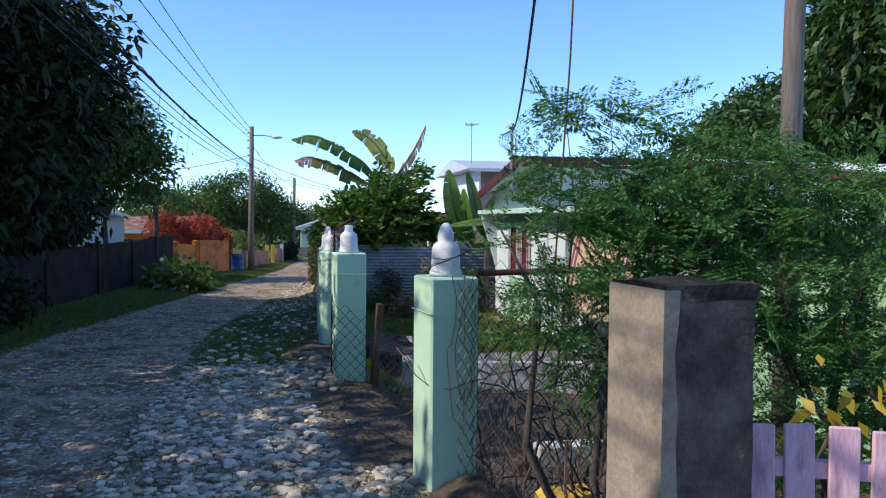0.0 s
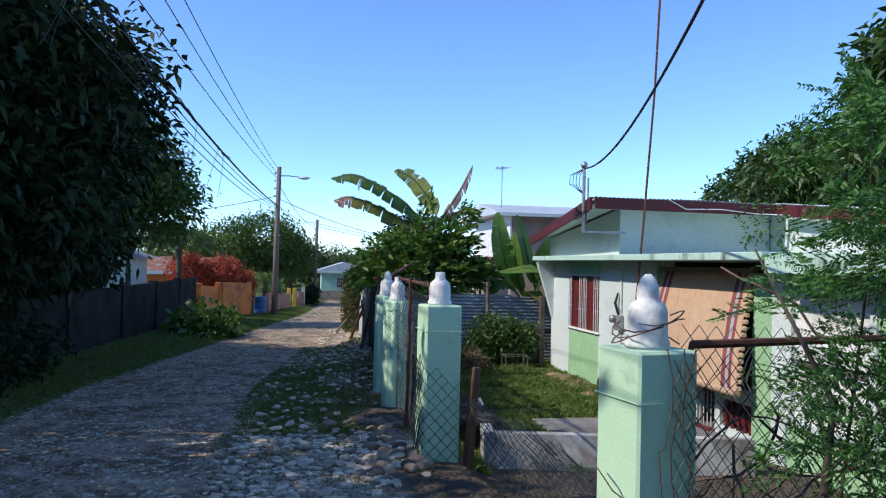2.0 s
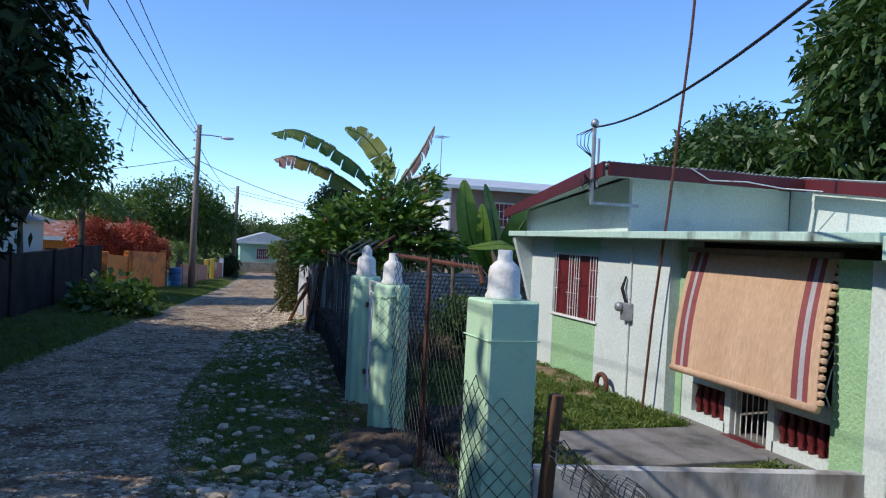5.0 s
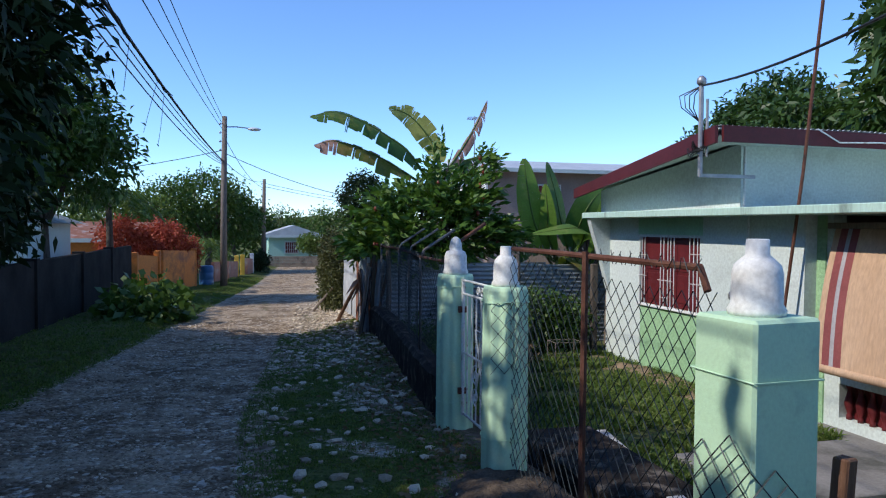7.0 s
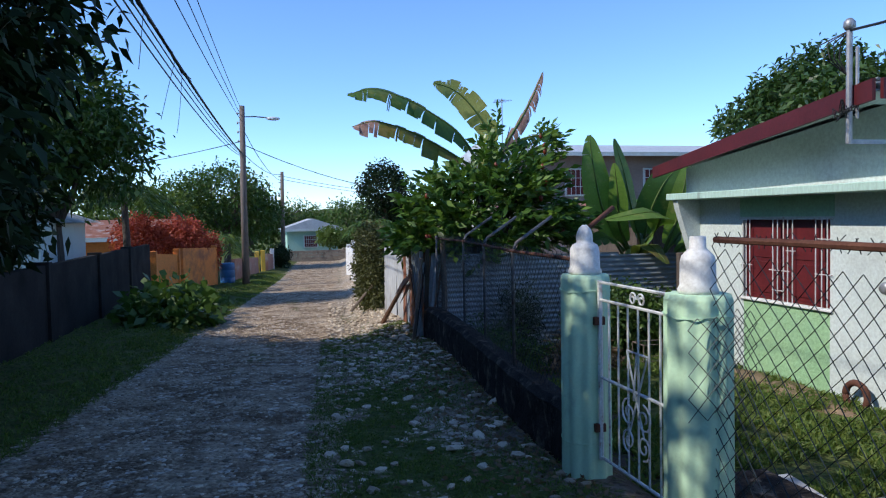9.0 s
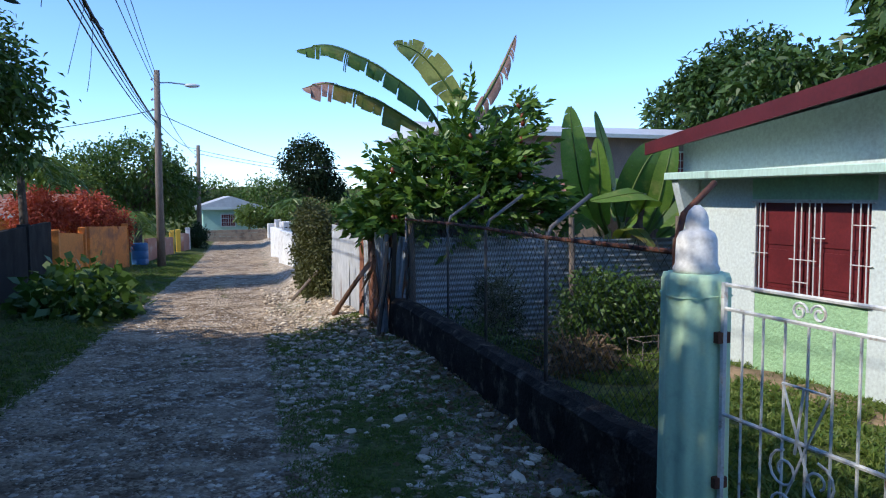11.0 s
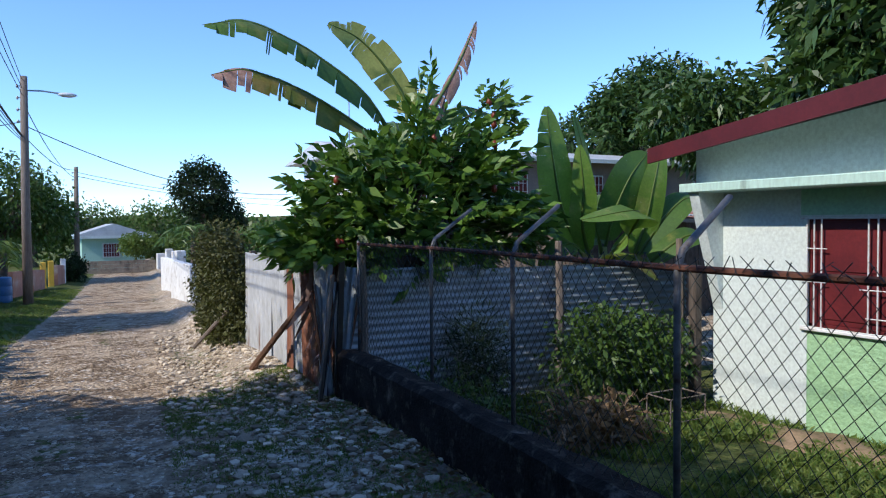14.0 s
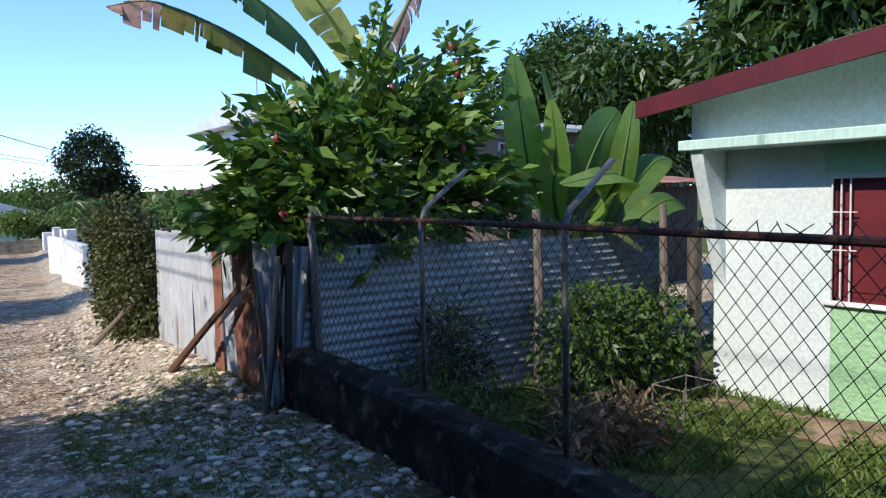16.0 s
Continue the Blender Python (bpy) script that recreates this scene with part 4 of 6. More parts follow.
wire_mesh("netting", (0, 0, 0), (2.2, 0, 0), 1.0, M["mesh"], netting, p=0.04, q=0.045, r=0.0035, warp=slack_warp)
wire_mesh("netting", (0, 0, 0), (2.2, 0, 0), 0.9, M["mesh"], netting, p=0.045, q=0.05, r=0.0035, warp=lambda u, h, c: slack_warp(u, h * 0.9 + 0.06, c) + Vector((0.05 * noise.noise((u * 5, h * 5, 1)), 0.06, 0.04 + 0.05 * noise.noise((u * 3, h * 4, 3)))))
wire_mesh("netting", (0.645, 9.74, 0.0), (0.66, 10.1, 0.0), 1.16, M["mesh"], netting, bulge=0.01)
wire_mesh("netting", (0.30, 9.755, 0.62), (0.64, 9.75, 0.62), 0.5, M["mesh"], netting, bulge=0.01)
stake = boxes((-0.035, -0.03, -0.3, 0.035, 0.03, 0.78), bevel=0.006)
bmesh.ops.transform(stake, matrix=pose(0.76, 7.36, 0, 2, 3, 20), verts=stake.verts[:])
tagged(part("wooden_stake", stake, M["stake"]), "split brown wooden stake beside the pillar", "stake")

# third stretch: from the vine-wound pillar towards the start
fence3 = thing("chain_link_fence", "chain-link fence overgrown with dry vines beside the pillar", "fence")
wire_mesh("wire_mesh", (0.98, 4.30, -0.05), (1.55, 2.6, -0.05), 1.35, M["mesh_light"], fence3)
wire_mesh("wire_mesh", (1.02, 4.38, -0.2), (3.2, 4.9, -0.3), 1.62, M["mesh_light"], fence3)
wire_mesh("wire_mesh", (0.90, 4.215, -0.05), (1.04, 4.25, -0.05), 1.3, M["mesh"], fence3, p=0.03, q=0.05, bulge=0.004)
part("top_rail", tube(bmesh.new(), [(1.04, 4.36, 1.22), (1.06, 4.36, 1.30), (3.2, 4.9, 1.30)], 0.02, 7), M["rust"], fence3, "rusty top rail")
part("post", tube(bmesh.new(), [(1.04, 4.36, -0.3), (1.04, 4.36, 1.24)], 0.02, 7), M["rust"], fence3)
part("post", tube(bmesh.new(), [(3.2, 4.9, -0.5), (3.2, 4.9, 1.3)], 0.022, 7), M["rust"], fence3)

# ---- zinc fences ----
zf = thing("zinc_fence", "upright patched corrugated zinc fence, part rusted", "fence")
spans = [(17.75, 18.3, "zinc_rust"), (18.28, 18.62, "zinc"), (18.6, 18.85, "zinc_rust"), (18.83, 19.5, "zinc"), (19.48, 20.15, "zinc"), (20.13, 20.86, "zinc")]
for k, (a, b, mk) in enumerate(spans):
    corrugated("sheet", (0.78 + 0.02 * (k % 2), a, -0.3), (0.02, 1, 0), (rng.uniform(-0.02, 0.02), 0, 1), b - a, 1.40 - 0.05 * rng.random(), M[mk], zf, seed=k + 3, ragged=0.05)
for y in (18.3, 19.5, 20.7):
    part("post", boxes((0.86, y, -0.5, 0.94, y + 0.08, 1.1)), M["timber"], zf)
for k, (x, y, lean, h) in enumerate(((0.74, 17.62, 4, 1.4), (0.70, 17.45, -3, 1.3), (0.80, 17.36, 6, 1.25))):
    ob = corrugated("leaning_sheet", (0, 0, 0), (0.5, -0.86, 0), (0, 0, 1), 0.16, h, M["zinc_dark" if k else "zinc_rust"], zf, seed=30 + k)
    ob.matrix_basis = pose(x, y, -0.2, 0, lean, 0)
prop = tagged(part("prop_stick", tube(bmesh.new(), [(0.50, 19.3, -0.24), (0.60, 18.62, 0.22), (0.72, 18.0, 0.66), (0.80, 17.6, 0.95)], [0.04, 0.034, 0.03, 0.026], 7), M["stake"]), "crooked stick propped against the zinc fence", "stick")
prop2 = tagged(part("prop_stick", tube(bmesh.new(), [(0.25, 21.6, -0.3), (0.62, 21.1, 0.25)], 0.03, 7), M["timber"]), "short stick propped beside the hedge", "stick")
for k in range(9):
    h = 0.95 + 0.4 * rng.random()
    bm = boxes((-0.035, -0.01, -0.05, 0.035, 0.01, h), bevel=0.003)
    ob = part("leaning_strip", bm, M[("timber", "black", "zinc", "stake")[k % 4]], zf)
    ob.matrix_basis = pose(0.62 + 0.035 * k, 17.25 + 0.05 * (k % 5), -0.16, rng.uniform(-9, 9), rng.uniform(-4, 12), rng.uniform(0, 90))
zb = thing("zinc_fence", "low fence of corrugated zinc laid lengthwise, dull grey", "fence")
for k in range(3):
    for j in range(2):
        corrugated("sheet", (0.98 + k * 1.45, 17.42 - 0.07 * k - 0.012 * j - 0.01 * (k % 2), -0.55 + 0.76 * j), (1, -0.05, 0), (0, 0, 1), 1.5, 0.80 if j == 0 else 0.80 - 0.04 * k, M["zinc_dark"], zb, ripple="up", seed=10 + 3 * k + j)
for x, y in ((1.1, 17.36), (3.35, 17.14), (4.95, 16.9)):
    part("post", tube(bmesh.new(), [(x, y, -0.6), (x + 0.02, y, 0.5), (x, y, 1.25)], [0.05, 0.045, 0.04], 8), M["timber"], zb, "weathered post")
tagged(part("wooden_post", boxes((4.20, 15.98, -0.6, 4.30, 16.08, 1.0), bevel=0.01), M["bark"]), "dark wooden post at the house corner", "post")

# ---- yard: patio, low walls, small frame ----
tagged(part("patio_slab", boxes((2.45, 9.68, -0.62, 4.58, 10.95, -0.43), bevel=0.01), M["concrete_floor"]), "stained concrete patio slab before the veranda", "patio")
yw = bmesh.new()
prism(yw, [(1.25, 8.78, -0.62), (3.95, 8.2, -0.62), (3.95, 8.2, -0.10), (1.25, 8.78, -0.10)], (0.02, 0.12, 0))
prism(yw, [(1.25, 8.78, -0.6), (1.37, 8.76, -0.6), (1.7, 10.8, -0.6), (1.58, 10.8, -0.6)], (0, 0, 0.48))
tagged(part("garden_wall", yw, M["dirty_white"]), "low whitewashed garden wall round a grass bed", "wall")
tagged(part("kerb_beam", boxes((2.0, 5.9, -0.5, 4.3, 6.08, -0.30), bevel=0.01), M["dirty_white"]), "low white concrete beam in the yard", "kerb")
tagged(part("path_slab", boxes((0.95, 9.3, -0.5, 1.6, 10.9, -0.10), bevel=0.02), M["concrete_dark"]), "dark concrete step slab inside the gate", "slab")
fr = thing("metal_stand", "small empty metal frame stand on the grass", "stand")
for a in ((3.35, 15.5), (3.8, 15.5), (3.35, 15.8), (3.8, 15.8)):
    part("leg", tube(bmesh.new(), [(*a, -0.48), (*a, -0.18)], 0.008, 6), M["timber"], fr)
for z in (-0.40, -0.18):
    part("rim", tube(bmesh.new(), [(3.35, 15.5, z), (3.8, 15.5, z), (3.8, 15.8, z), (3.35, 15.8, z), (3.35, 15.5, z)], 0.007, 6), M["timber"], fr)
bm = bmesh.new()
ringpts = [(4.3, 12.95 + 0.14 * math.cos(a), -0.34 + 0.14 * math.sin(a)) for a in (i * math.pi / 12 for i in range(25))]
tube(bm, ringpts, 0.035, 8)
tagged(part("old_pot", bm, M["rust"], flat=False), "rusty round pot lying by the wall", "pot")

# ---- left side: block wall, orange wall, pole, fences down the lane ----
bw = thing("block_wall", "weathered concrete block wall along the verge, darkened for tree shade", "wall")
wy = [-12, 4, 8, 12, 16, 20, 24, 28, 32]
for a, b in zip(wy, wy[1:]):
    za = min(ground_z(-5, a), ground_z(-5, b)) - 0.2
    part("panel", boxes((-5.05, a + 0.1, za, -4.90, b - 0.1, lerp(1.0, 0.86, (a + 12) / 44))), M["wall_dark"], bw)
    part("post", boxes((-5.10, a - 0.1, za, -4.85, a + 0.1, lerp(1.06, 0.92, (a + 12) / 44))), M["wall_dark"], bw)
ow = thing("boundary_wall", "bright orange painted boundary wall with gate piers", "wall")
z = road_z(34)
for (xa, ya), (xb, yb), h in (((-4.75, 32.3), (-4.25, 33.8), 1.35), ((-4.1, 34.1), (-3.1, 36.6), 1.45)):
    bm = bmesh.new()
    prism(bm, [(xa, ya, z - 0.4), (xb, yb, z - 0.4), (xb, yb, z + h), (xa, ya, z + h + 0.1)], (-0.15, 0, 0))
    part("panel", bm, M["orange"], ow)
for x, y in ((-4.75, 32.2), (-4.2, 33.9), (-3.1, 36.7)):
    part("pier", boxes((x - 0.2, y - 0.12, z - 0.4, x + 0.02, y + 0.12, z + 1.55), bevel=0.02), M["orange"], ow)
barrel = lathe(bmesh.new(), [(0.26, 0), (0.29, 0.05), (0.30, 0.3), (0.285, 0.32), (0.30, 0.34), (0.30, 0.6), (0.285, 0.62), (0.30, 0.64), (0.29, 0.86), (0.27, 0.9)], (-2.75, 37.8, road_z(37.8)), 18)
tagged(part("barrel", barrel, M["blue"], flat=False), "blue plastic barrel beside the utility pole", "barrel")
rf = thing("painted_fence", "terracotta wall panels with yellow and white gate piers", "fence")
z = road_z(43)
for (xa, ya), (xb, yb), h, mk in (((-2.5, 40.0), (-1.95, 42.5), 1.05, "terracotta"), ((-1.9, 42.8), (-1.5, 44.6), 0.95, "terracotta"), ((-1.0, 46.4), (-0.7, 47.6), 0.95, "terracotta")):
    bm = bmesh.new()
    prism(bm, [(xa, ya, z - 0.4), (xb, yb, z - 0.4), (xb, yb, z + h - 0.1), (xa, ya, z + h)], (-0.15, 0, 0))
    part("panel", bm, M[mk], rf)
for x, y, mk in ((-1.45, 44.8, "yellow"), (-1.15, 45.9, "yellow"), (-0.65, 47.8, "white")):
    part("pier", boxes((x - 0.22, y - 0.12, z - 0.4, x, y + 0.12, z + 1.15), bevel=0.02), M[mk], rf)


def utility_pole(x, y, z0, top, label, lamp=False, girth=1.0):
    ob = thing("utility_pole", label, "pole", "utility poles", at=(x, y, z0))
    h = top - z0
    part("shaft", tube(bmesh.new(), [(0, 0, -0.3), (0.01, 0, h * 0.5), (0.05, 0, h)], [0.15 * girth, 0.125 * girth, 0.10 * girth], 12), M["timber"], ob, flat=False)
    for k in range(4):
        zk = h - 0.3 - 0.35 * k
        part("insulator", lathe(bmesh.new(), [(0.02, -0.05), (0.04, 0), (0.02, 0.05)], (-0.13, 0, zk), 8), M["grey_metal"], ob)
        part("bracket", boxes((-0.10, -0.02, zk - 0.01, -0.02, 0.02, zk + 0.02)), M["grey_metal"], ob)
    if lamp:
        part("lamp_arm", tube(bmesh.new(), [(0.05, 0, h - 0.42), (0.5, 0, h - 0.40), (1.0, 0, h - 0.44)], 0.025, 7), M["grey_metal"], ob)
        bm = bmesh.new()
        bmesh.ops.create_uvsphere(bm, u_segments=12, v_segments=8, radius=1, matrix=pose(1.2, 0, h - 0.47) @ Matrix.Diagonal((0.27, 0.11, 0.075, 1)))
        part("lamp_head", bm, M["white_metal"], ob, "grey street lamp head", flat=False)
    return ob


utility_pole(-2.0, 36, road_z(36), 5.95, "weathered wooden utility pole carrying a street lamp", True)
utility_pole(0.0, 52, road_z(52), 4.45, "far weathered wooden utility pole")
utility_pole(-4.9, -2.0, 0.0, 8.2, "wooden utility pole beside the block wall")
utility_pole(3.75, 5.15, -0.45, 6.4, "weathered wooden pole standing in the yard", girth=0.62)
utility_pole(3.98, 5.45, -0.45, 6.4, "weathered wooden pole standing in the yard", girth=0.5)
for za, xb, zb, s in ((5.85, -3.64, 7.5, 0.44), (5.6, -3.72, 6.8, 0.44), (5.4, -3.79, 6.0, 0.42)):
    cable("overhead_cable", sag((-2.0, 36, za), (xb, -1.9, zb), s, 24), 0.010, "black overhead cable along the lane")
for k in range(4):
    cable("overhead_cable", sag((-2.05, 36, 4.2 - 0.05 * k), (-4.09 + 0.14 * k, -1.9, 6.2 - 0.28 * k), 0.57 + 0.10 * k, 28), 0.011 + 0.016 * (k == 0), "black overhead cable in a sagging bundle")
tangle = bmesh.new()
a, b = Vector((-2.05, 36, 4.2)), Vector((-4.09, -1.9, 6.2))
rr = random.Random(5)


def bundle_at(k):
    return a.lerp(b, k) - Vector((0, 0, 0.57 * 4 * k * (1 - k)))


for k in range(12):
    p = bundle_at(rr.uniform(0.36, 0.70))
    q = p + Vector((rr.uniform(-0.3, 0.3), rr.uniform(-1.0, 0.4), rr.uniform(-1.2, -0.4)))
    tube(tangle, sag(p, q, rr.uniform(-0.1, 0.25), 7), 0.006, 4)
for k in range(3):
    pts = [bundle_at(0.36 + 0.02 * i) + Vector((0.05 * math.sin(i * 1.9 + k), 0, 0.05 * math.cos(i * 2.3 + k))) for i in range(18)]
    tube(tangle, pts, 0.012, 4)
tagged(part("cable_tangle", tangle, M["black"]), "frayed loose cable ends hanging from the bundle", "cable", kind="stuff")
for k, (p, q, s) in enumerate((((-2.0, 36, 4.5), (9.0, 44, 2.9), 0.7), ((-2.0, 36, 4.2), (0.0, 52, 4.3), 0.3), ((0, 52, 4.2), (14, 60, 3.2), 0.4), ((0, 52, 4.0), (16, 58, 2.6), 0.4), ((-2, 36, 4.6), (-14, 40, 3.4), 0.4), ((-2, 36, 5.2), (0, 52, 3.9), 0.4))):
    cable("overhead_cable", sag(p, q, s, 14), 0.014, "black overhead cable crossing beyond the pole")

# ---- lane's far end ----
hw = thing("block_wall", "far low wall of grey concrete blocks", "wall")
z = road_z(57) - 0.1
for r in range(4):
    for k in range(14):
        bm = boxes((-0.6 + k * 0.41 + 0.2 * (r % 2), 57, z + r * 0.21, -0.6 + k * 0.41 + 0.395 + 0.2 * (r % 2), 57.15, z + r * 0.21 + 0.195))
        part("block", bm, M["concrete"], hw)
for x, h in ((4.4, 1.2), (5.4, 1.0), (7.2, 1.2)):
    tagged(part("gate_post", boxes((x, 56.6, z - 0.2, x + 0.5, 57.0, z + h), bevel=0.03), M["white"]), "far whitewashed gate post", "post", "far gate posts")


def plain_house(name, label, x, y, z, w, d, h, rise, wall, roof, windows=(), over=0.5, ridge="x"):
    ob = thing(name, label, "house", at=(x, y, z))
    part("wall", boxes((0, 0, -0.5, w, d, h)), M[wall], ob)
    bm = bmesh.new()
    if ridge == "x":
        prism(bm, [(-over, -over, h), (-over, d + over, h), (-over, d / 2, h + rise)], (w + 2 * over, 0, 0))
    else:
        prism(bm, [(-over, -over, h), (w + over, -over, h), (w / 2, -over, h + rise)], (0, d + 2 * over, 0))
    part("roof", bm, M[roof], ob)
    part("eave", boxes((-over - 0.02, -over - 0.06, h - 0.16, w + over, -over - 0.02, h + 0.01)), M["wall_white"], ob)
    for face, u, zz, ww, hh in windows:
        if face == "s":
            fr = boxes((u - 0.06, -0.05, zz - 0.06, u + ww + 0.06, 0.01, zz + hh + 0.06))
            wob = part("window", fr, M["wall_white"], ob)
            part("pane", boxes((u, -0.07, zz, u + ww, -0.052, zz + hh)), M["shutter"], wob, "dark red louvres")
            bm = bmesh.new()
            for k in range(7):
                box(bm, u + ww * k / 6 - 0.012, -0.10, zz, u + ww * k / 6 + 0.012, -0.075, zz + hh)
            for k in range(4):
                box(bm, u, -0.104, zz + hh * k / 3 - 0.012, u + ww, -0.08, zz + hh * k / 3 + 0.012)
            part("grille", bm, M["white_metal"], wob)
        else:
            wob = part("window", boxes((-0.05, u - 0.06, zz - 0.06, 0.01, u + ww + 0.06, zz + hh + 0.06)), M["wall_white"], ob)
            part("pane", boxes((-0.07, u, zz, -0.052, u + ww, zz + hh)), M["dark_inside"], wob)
    return ob


plain_house("two_storey_house", "brown-grey two storey house with red louvre windows and pale roof", 9.4, 36.5, -0.9, 24, 7.5, 5.1, 0.75, "house_grey", "roof_zinc",
            [("s", 2.2, 3.3, 1.3, 1.1), ("s", 6.0, 3.3, 1.3, 1.1), ("s", 10.2, 3.3, 1.3, 1.1), ("s", 13.6, 3.3, 1.3, 1.1), ("s", 17.4, 3.3, 1.3, 1.1), ("w", 2.4, 3.3, 1.0, 0.9)], 0.8)
h2 = bpy.data.objects["two_storey_house"]
part("gable_wall", boxes((-0.09, 0.0, 1.9, -0.005, 7.5, 5.06)), M["white"], h2, "white painted end wall")
bm = bmesh.new()
prism(bm, [(-1.9, 0.3, 2.5), (-0.1, 0.3, 2.9), (-0.1, 5.2, 2.9), (-1.9, 5.2, 2.5)], (0, 0, 0.09))
part("porch_roof", bm, M["fascia"], h2, "dark red porch roof")
for yy in (0.5, 5.0):
    part("porch_post", tube(bmesh.new(), [(-1.8, yy, -0.4), (-1.8, yy, 2.52)], 0.06, 8), M["white"], h2)
plain_house("far_house", "far pale green house with grey zinc roof", 0.6, 60.5, -1.35, 3.6, 5.0, 2.2, 0.75, "house_green", "roof_zinc", [("s", 1.2, 0.9, 0.9, 0.8)], 0.5, "y")
plain_house("neighbour_house", "pale house behind the dark wall", -10.4, 27.0, -0.7, 3.6, 5.0, 2.3, 0.8, "wall_white", "zinc_dark", [("s", 2.2, 0.9, 0.7, 1.0)], 0.4, "y")
plain_house("orange_house", "low orange house behind the boundary wall", -9.5, 38.0, -1.1, 4.5, 5.0, 2.1, 0.7, "orange", "zinc_rust", [], 0.3)

ant = thing("tv_antenna", "thin roof antenna with short crossbars on a mast", "antenna", at=(9.3, 38.2, 4.2))
part("mast", tube(bmesh.new(), [(0, 0, 0), (0, 0, 2.6)], 0.022, 6), M["grey_metal"], ant)
for k in range(4):
    part("crossbar", tube(bmesh.new(), [(-0.4 + 0.05 * k, -0.25 + 0.25 * k, 2.5), (0.4 - 0.05 * k, -0.25 + 0.25 * k, 2.5)], 0.012, 5), M["grey_metal"], ant)
part("boom", tube(bmesh.new(), [(0, -0.35, 2.5), (0, 0.6, 2.5)], 0.014, 5), M["grey_metal"], ant)

# lean-to shed behind the lengthwise zinc fence
shed = thing("lean_to_shed", "dark timber lean-to with a rusted zinc roof behind the fence", "shed", at=(5.6, 19.6, -0.5))
for k in range(13):
    part("board", boxes((k * 0.30, 0, 0, k * 0.30 + 0.285, 0.03, 1.95 - 0.01 * (k % 3))), M["bark"], shed)
part("end_wall", boxes((-0.04, 0.0, 0, -0.005, 2.6, 1.9)), M["bark"], shed)
corrugated("roof_sheet", (-0.35, -0.35, 2.0), (1, 0, 0), (0, 1, 0.10), 4.6, 3.2, M["zinc_rust"], shed)
corrugated("roof_sheet", (0.6, -0.5, 2.05), (1, 0.02, 0), (0, 1, 0.10), 1.6, 1.4, M["zinc_dark"], shed, seed=4)

# whitewashed walls along the lane past the hedge
for k, (x, y, w, d, h) in enumerate(((1.25, 25.2, 0.25, 0.35, 1.25), (1.5, 27.5, 0.25, 0.4, 1.2), (1.9, 31.5, 0.2, 3.2, 1.05), (2.2, 35.5, 0.3, 0.4, 1.45), (2.4, 36.5, 0.2, 4.0, 1.1), (3.0, 41.5, 0.3, 0.4, 1.4), (3.4, 46.0, 0.3, 0.4, 1.4))):
    zz = ground_z(x, y) - 0.2
    tagged(part("boundary_wall" if d > 1 else "gate_post", boxes((x, y, zz, x + w, y + d, zz + 0.2 + h), bevel=0.02), M["white"]), "chipped whitewashed roadside wall" if d > 1 else "chipped whitewashed roadside gate post", "wall" if d > 1 else "post")


# ---- plants ----
def leaf_cloud(name, pts, ways, size, mat, parent=None, label="", aspect=0.42, droop=0.25, seed=1, fold=0.12):
    """One small folded leaf at each point, along its way."""
    g = np.random.default_rng(seed)
    pts, ways = np.asarray(pts, float), np.asarray(ways, float)
    n = len(pts)
    ways = ways / (np.linalg.norm(ways, axis=1, keepdims=True) + 1e-9)
    rnd = g.normal(size=(n, 3))
    side = np.cross(ways, rnd)
    side /= np.linalg.norm(side, axis=1, keepdims=True) + 1e-9
    nrm = np.cross(side, ways)
    s = size * g.uniform(0.65, 1.3, (n, 1))
    tip = pts + ways * s
    tip[:, 2] -= droop * s[:, 0]
    mid = pts + ways * s * 0.45 - nrm * s * fold
    v = np.stack([pts, mid + side * s * aspect * 0.5 + nrm * s * fold, tip, mid - side * s * aspect * 0.5 + nrm * s * fold], 1).reshape(-1, 3)
    me = bpy.data.meshes.new(name)
    me.vertices.add(4 * n)
    me.vertices.foreach_set("co", v.ravel().astype(np.float32))
    me.loops.add(4 * n)
    me.loops.foreach_set("vertex_index", np.arange(4 * n, dtype=np.int32))
    me.polygons.add(n)
    me.polygons.foreach_set("loop_start", np.arange(0, 4 * n, 4, dtype=np.int32))
    me.update(calc_edges=True)
    me.validate()
    return mesh_object(name, me, mat, parent, label)


def lobes_leaves(lobes, sprigs, per, spread_r, seed, shell=(0.62, 1.0), gaps=0.25):
    """Sprigs of leaves over the outsides of several lobes, with gaps."""
    g = np.random.default_rng(seed)
    weights = np.array([rx * ry + ry * rz + rx * rz for _, (rx, ry, rz) in lobes])
    pick = g.choice(len(lobes), sprigs * 2, p=weights / weights.sum())
    c = np.array([lobes[k][0] for k in pick], float)
    r = np.array([lobes[k][1] for k in pick], float)
    d = g.normal(size=(len(pick), 3))
    d /= np.linalg.norm(d, axis=1, keepdims=True)
    p = c + d * r * g.uniform(*shell, (len(pick), 1))
    scale = 1.0 / (0.35 * r.mean())
    keep = np.array([noise.noise(Vector(q) * scale * 1.1) > -0.5 + gaps + 0.2 for q in p])
    p, d = p[keep][:sprigs], d[keep][:sprigs]
    pts = np.repeat(p, per, 0) + g.normal(size=(len(p) * per, 3)) * spread_r
    ways = np.repeat(d, per, 0) * 0.6 + g.normal(size=(len(p) * per, 3)) * 0.75
    return pts, ways, p


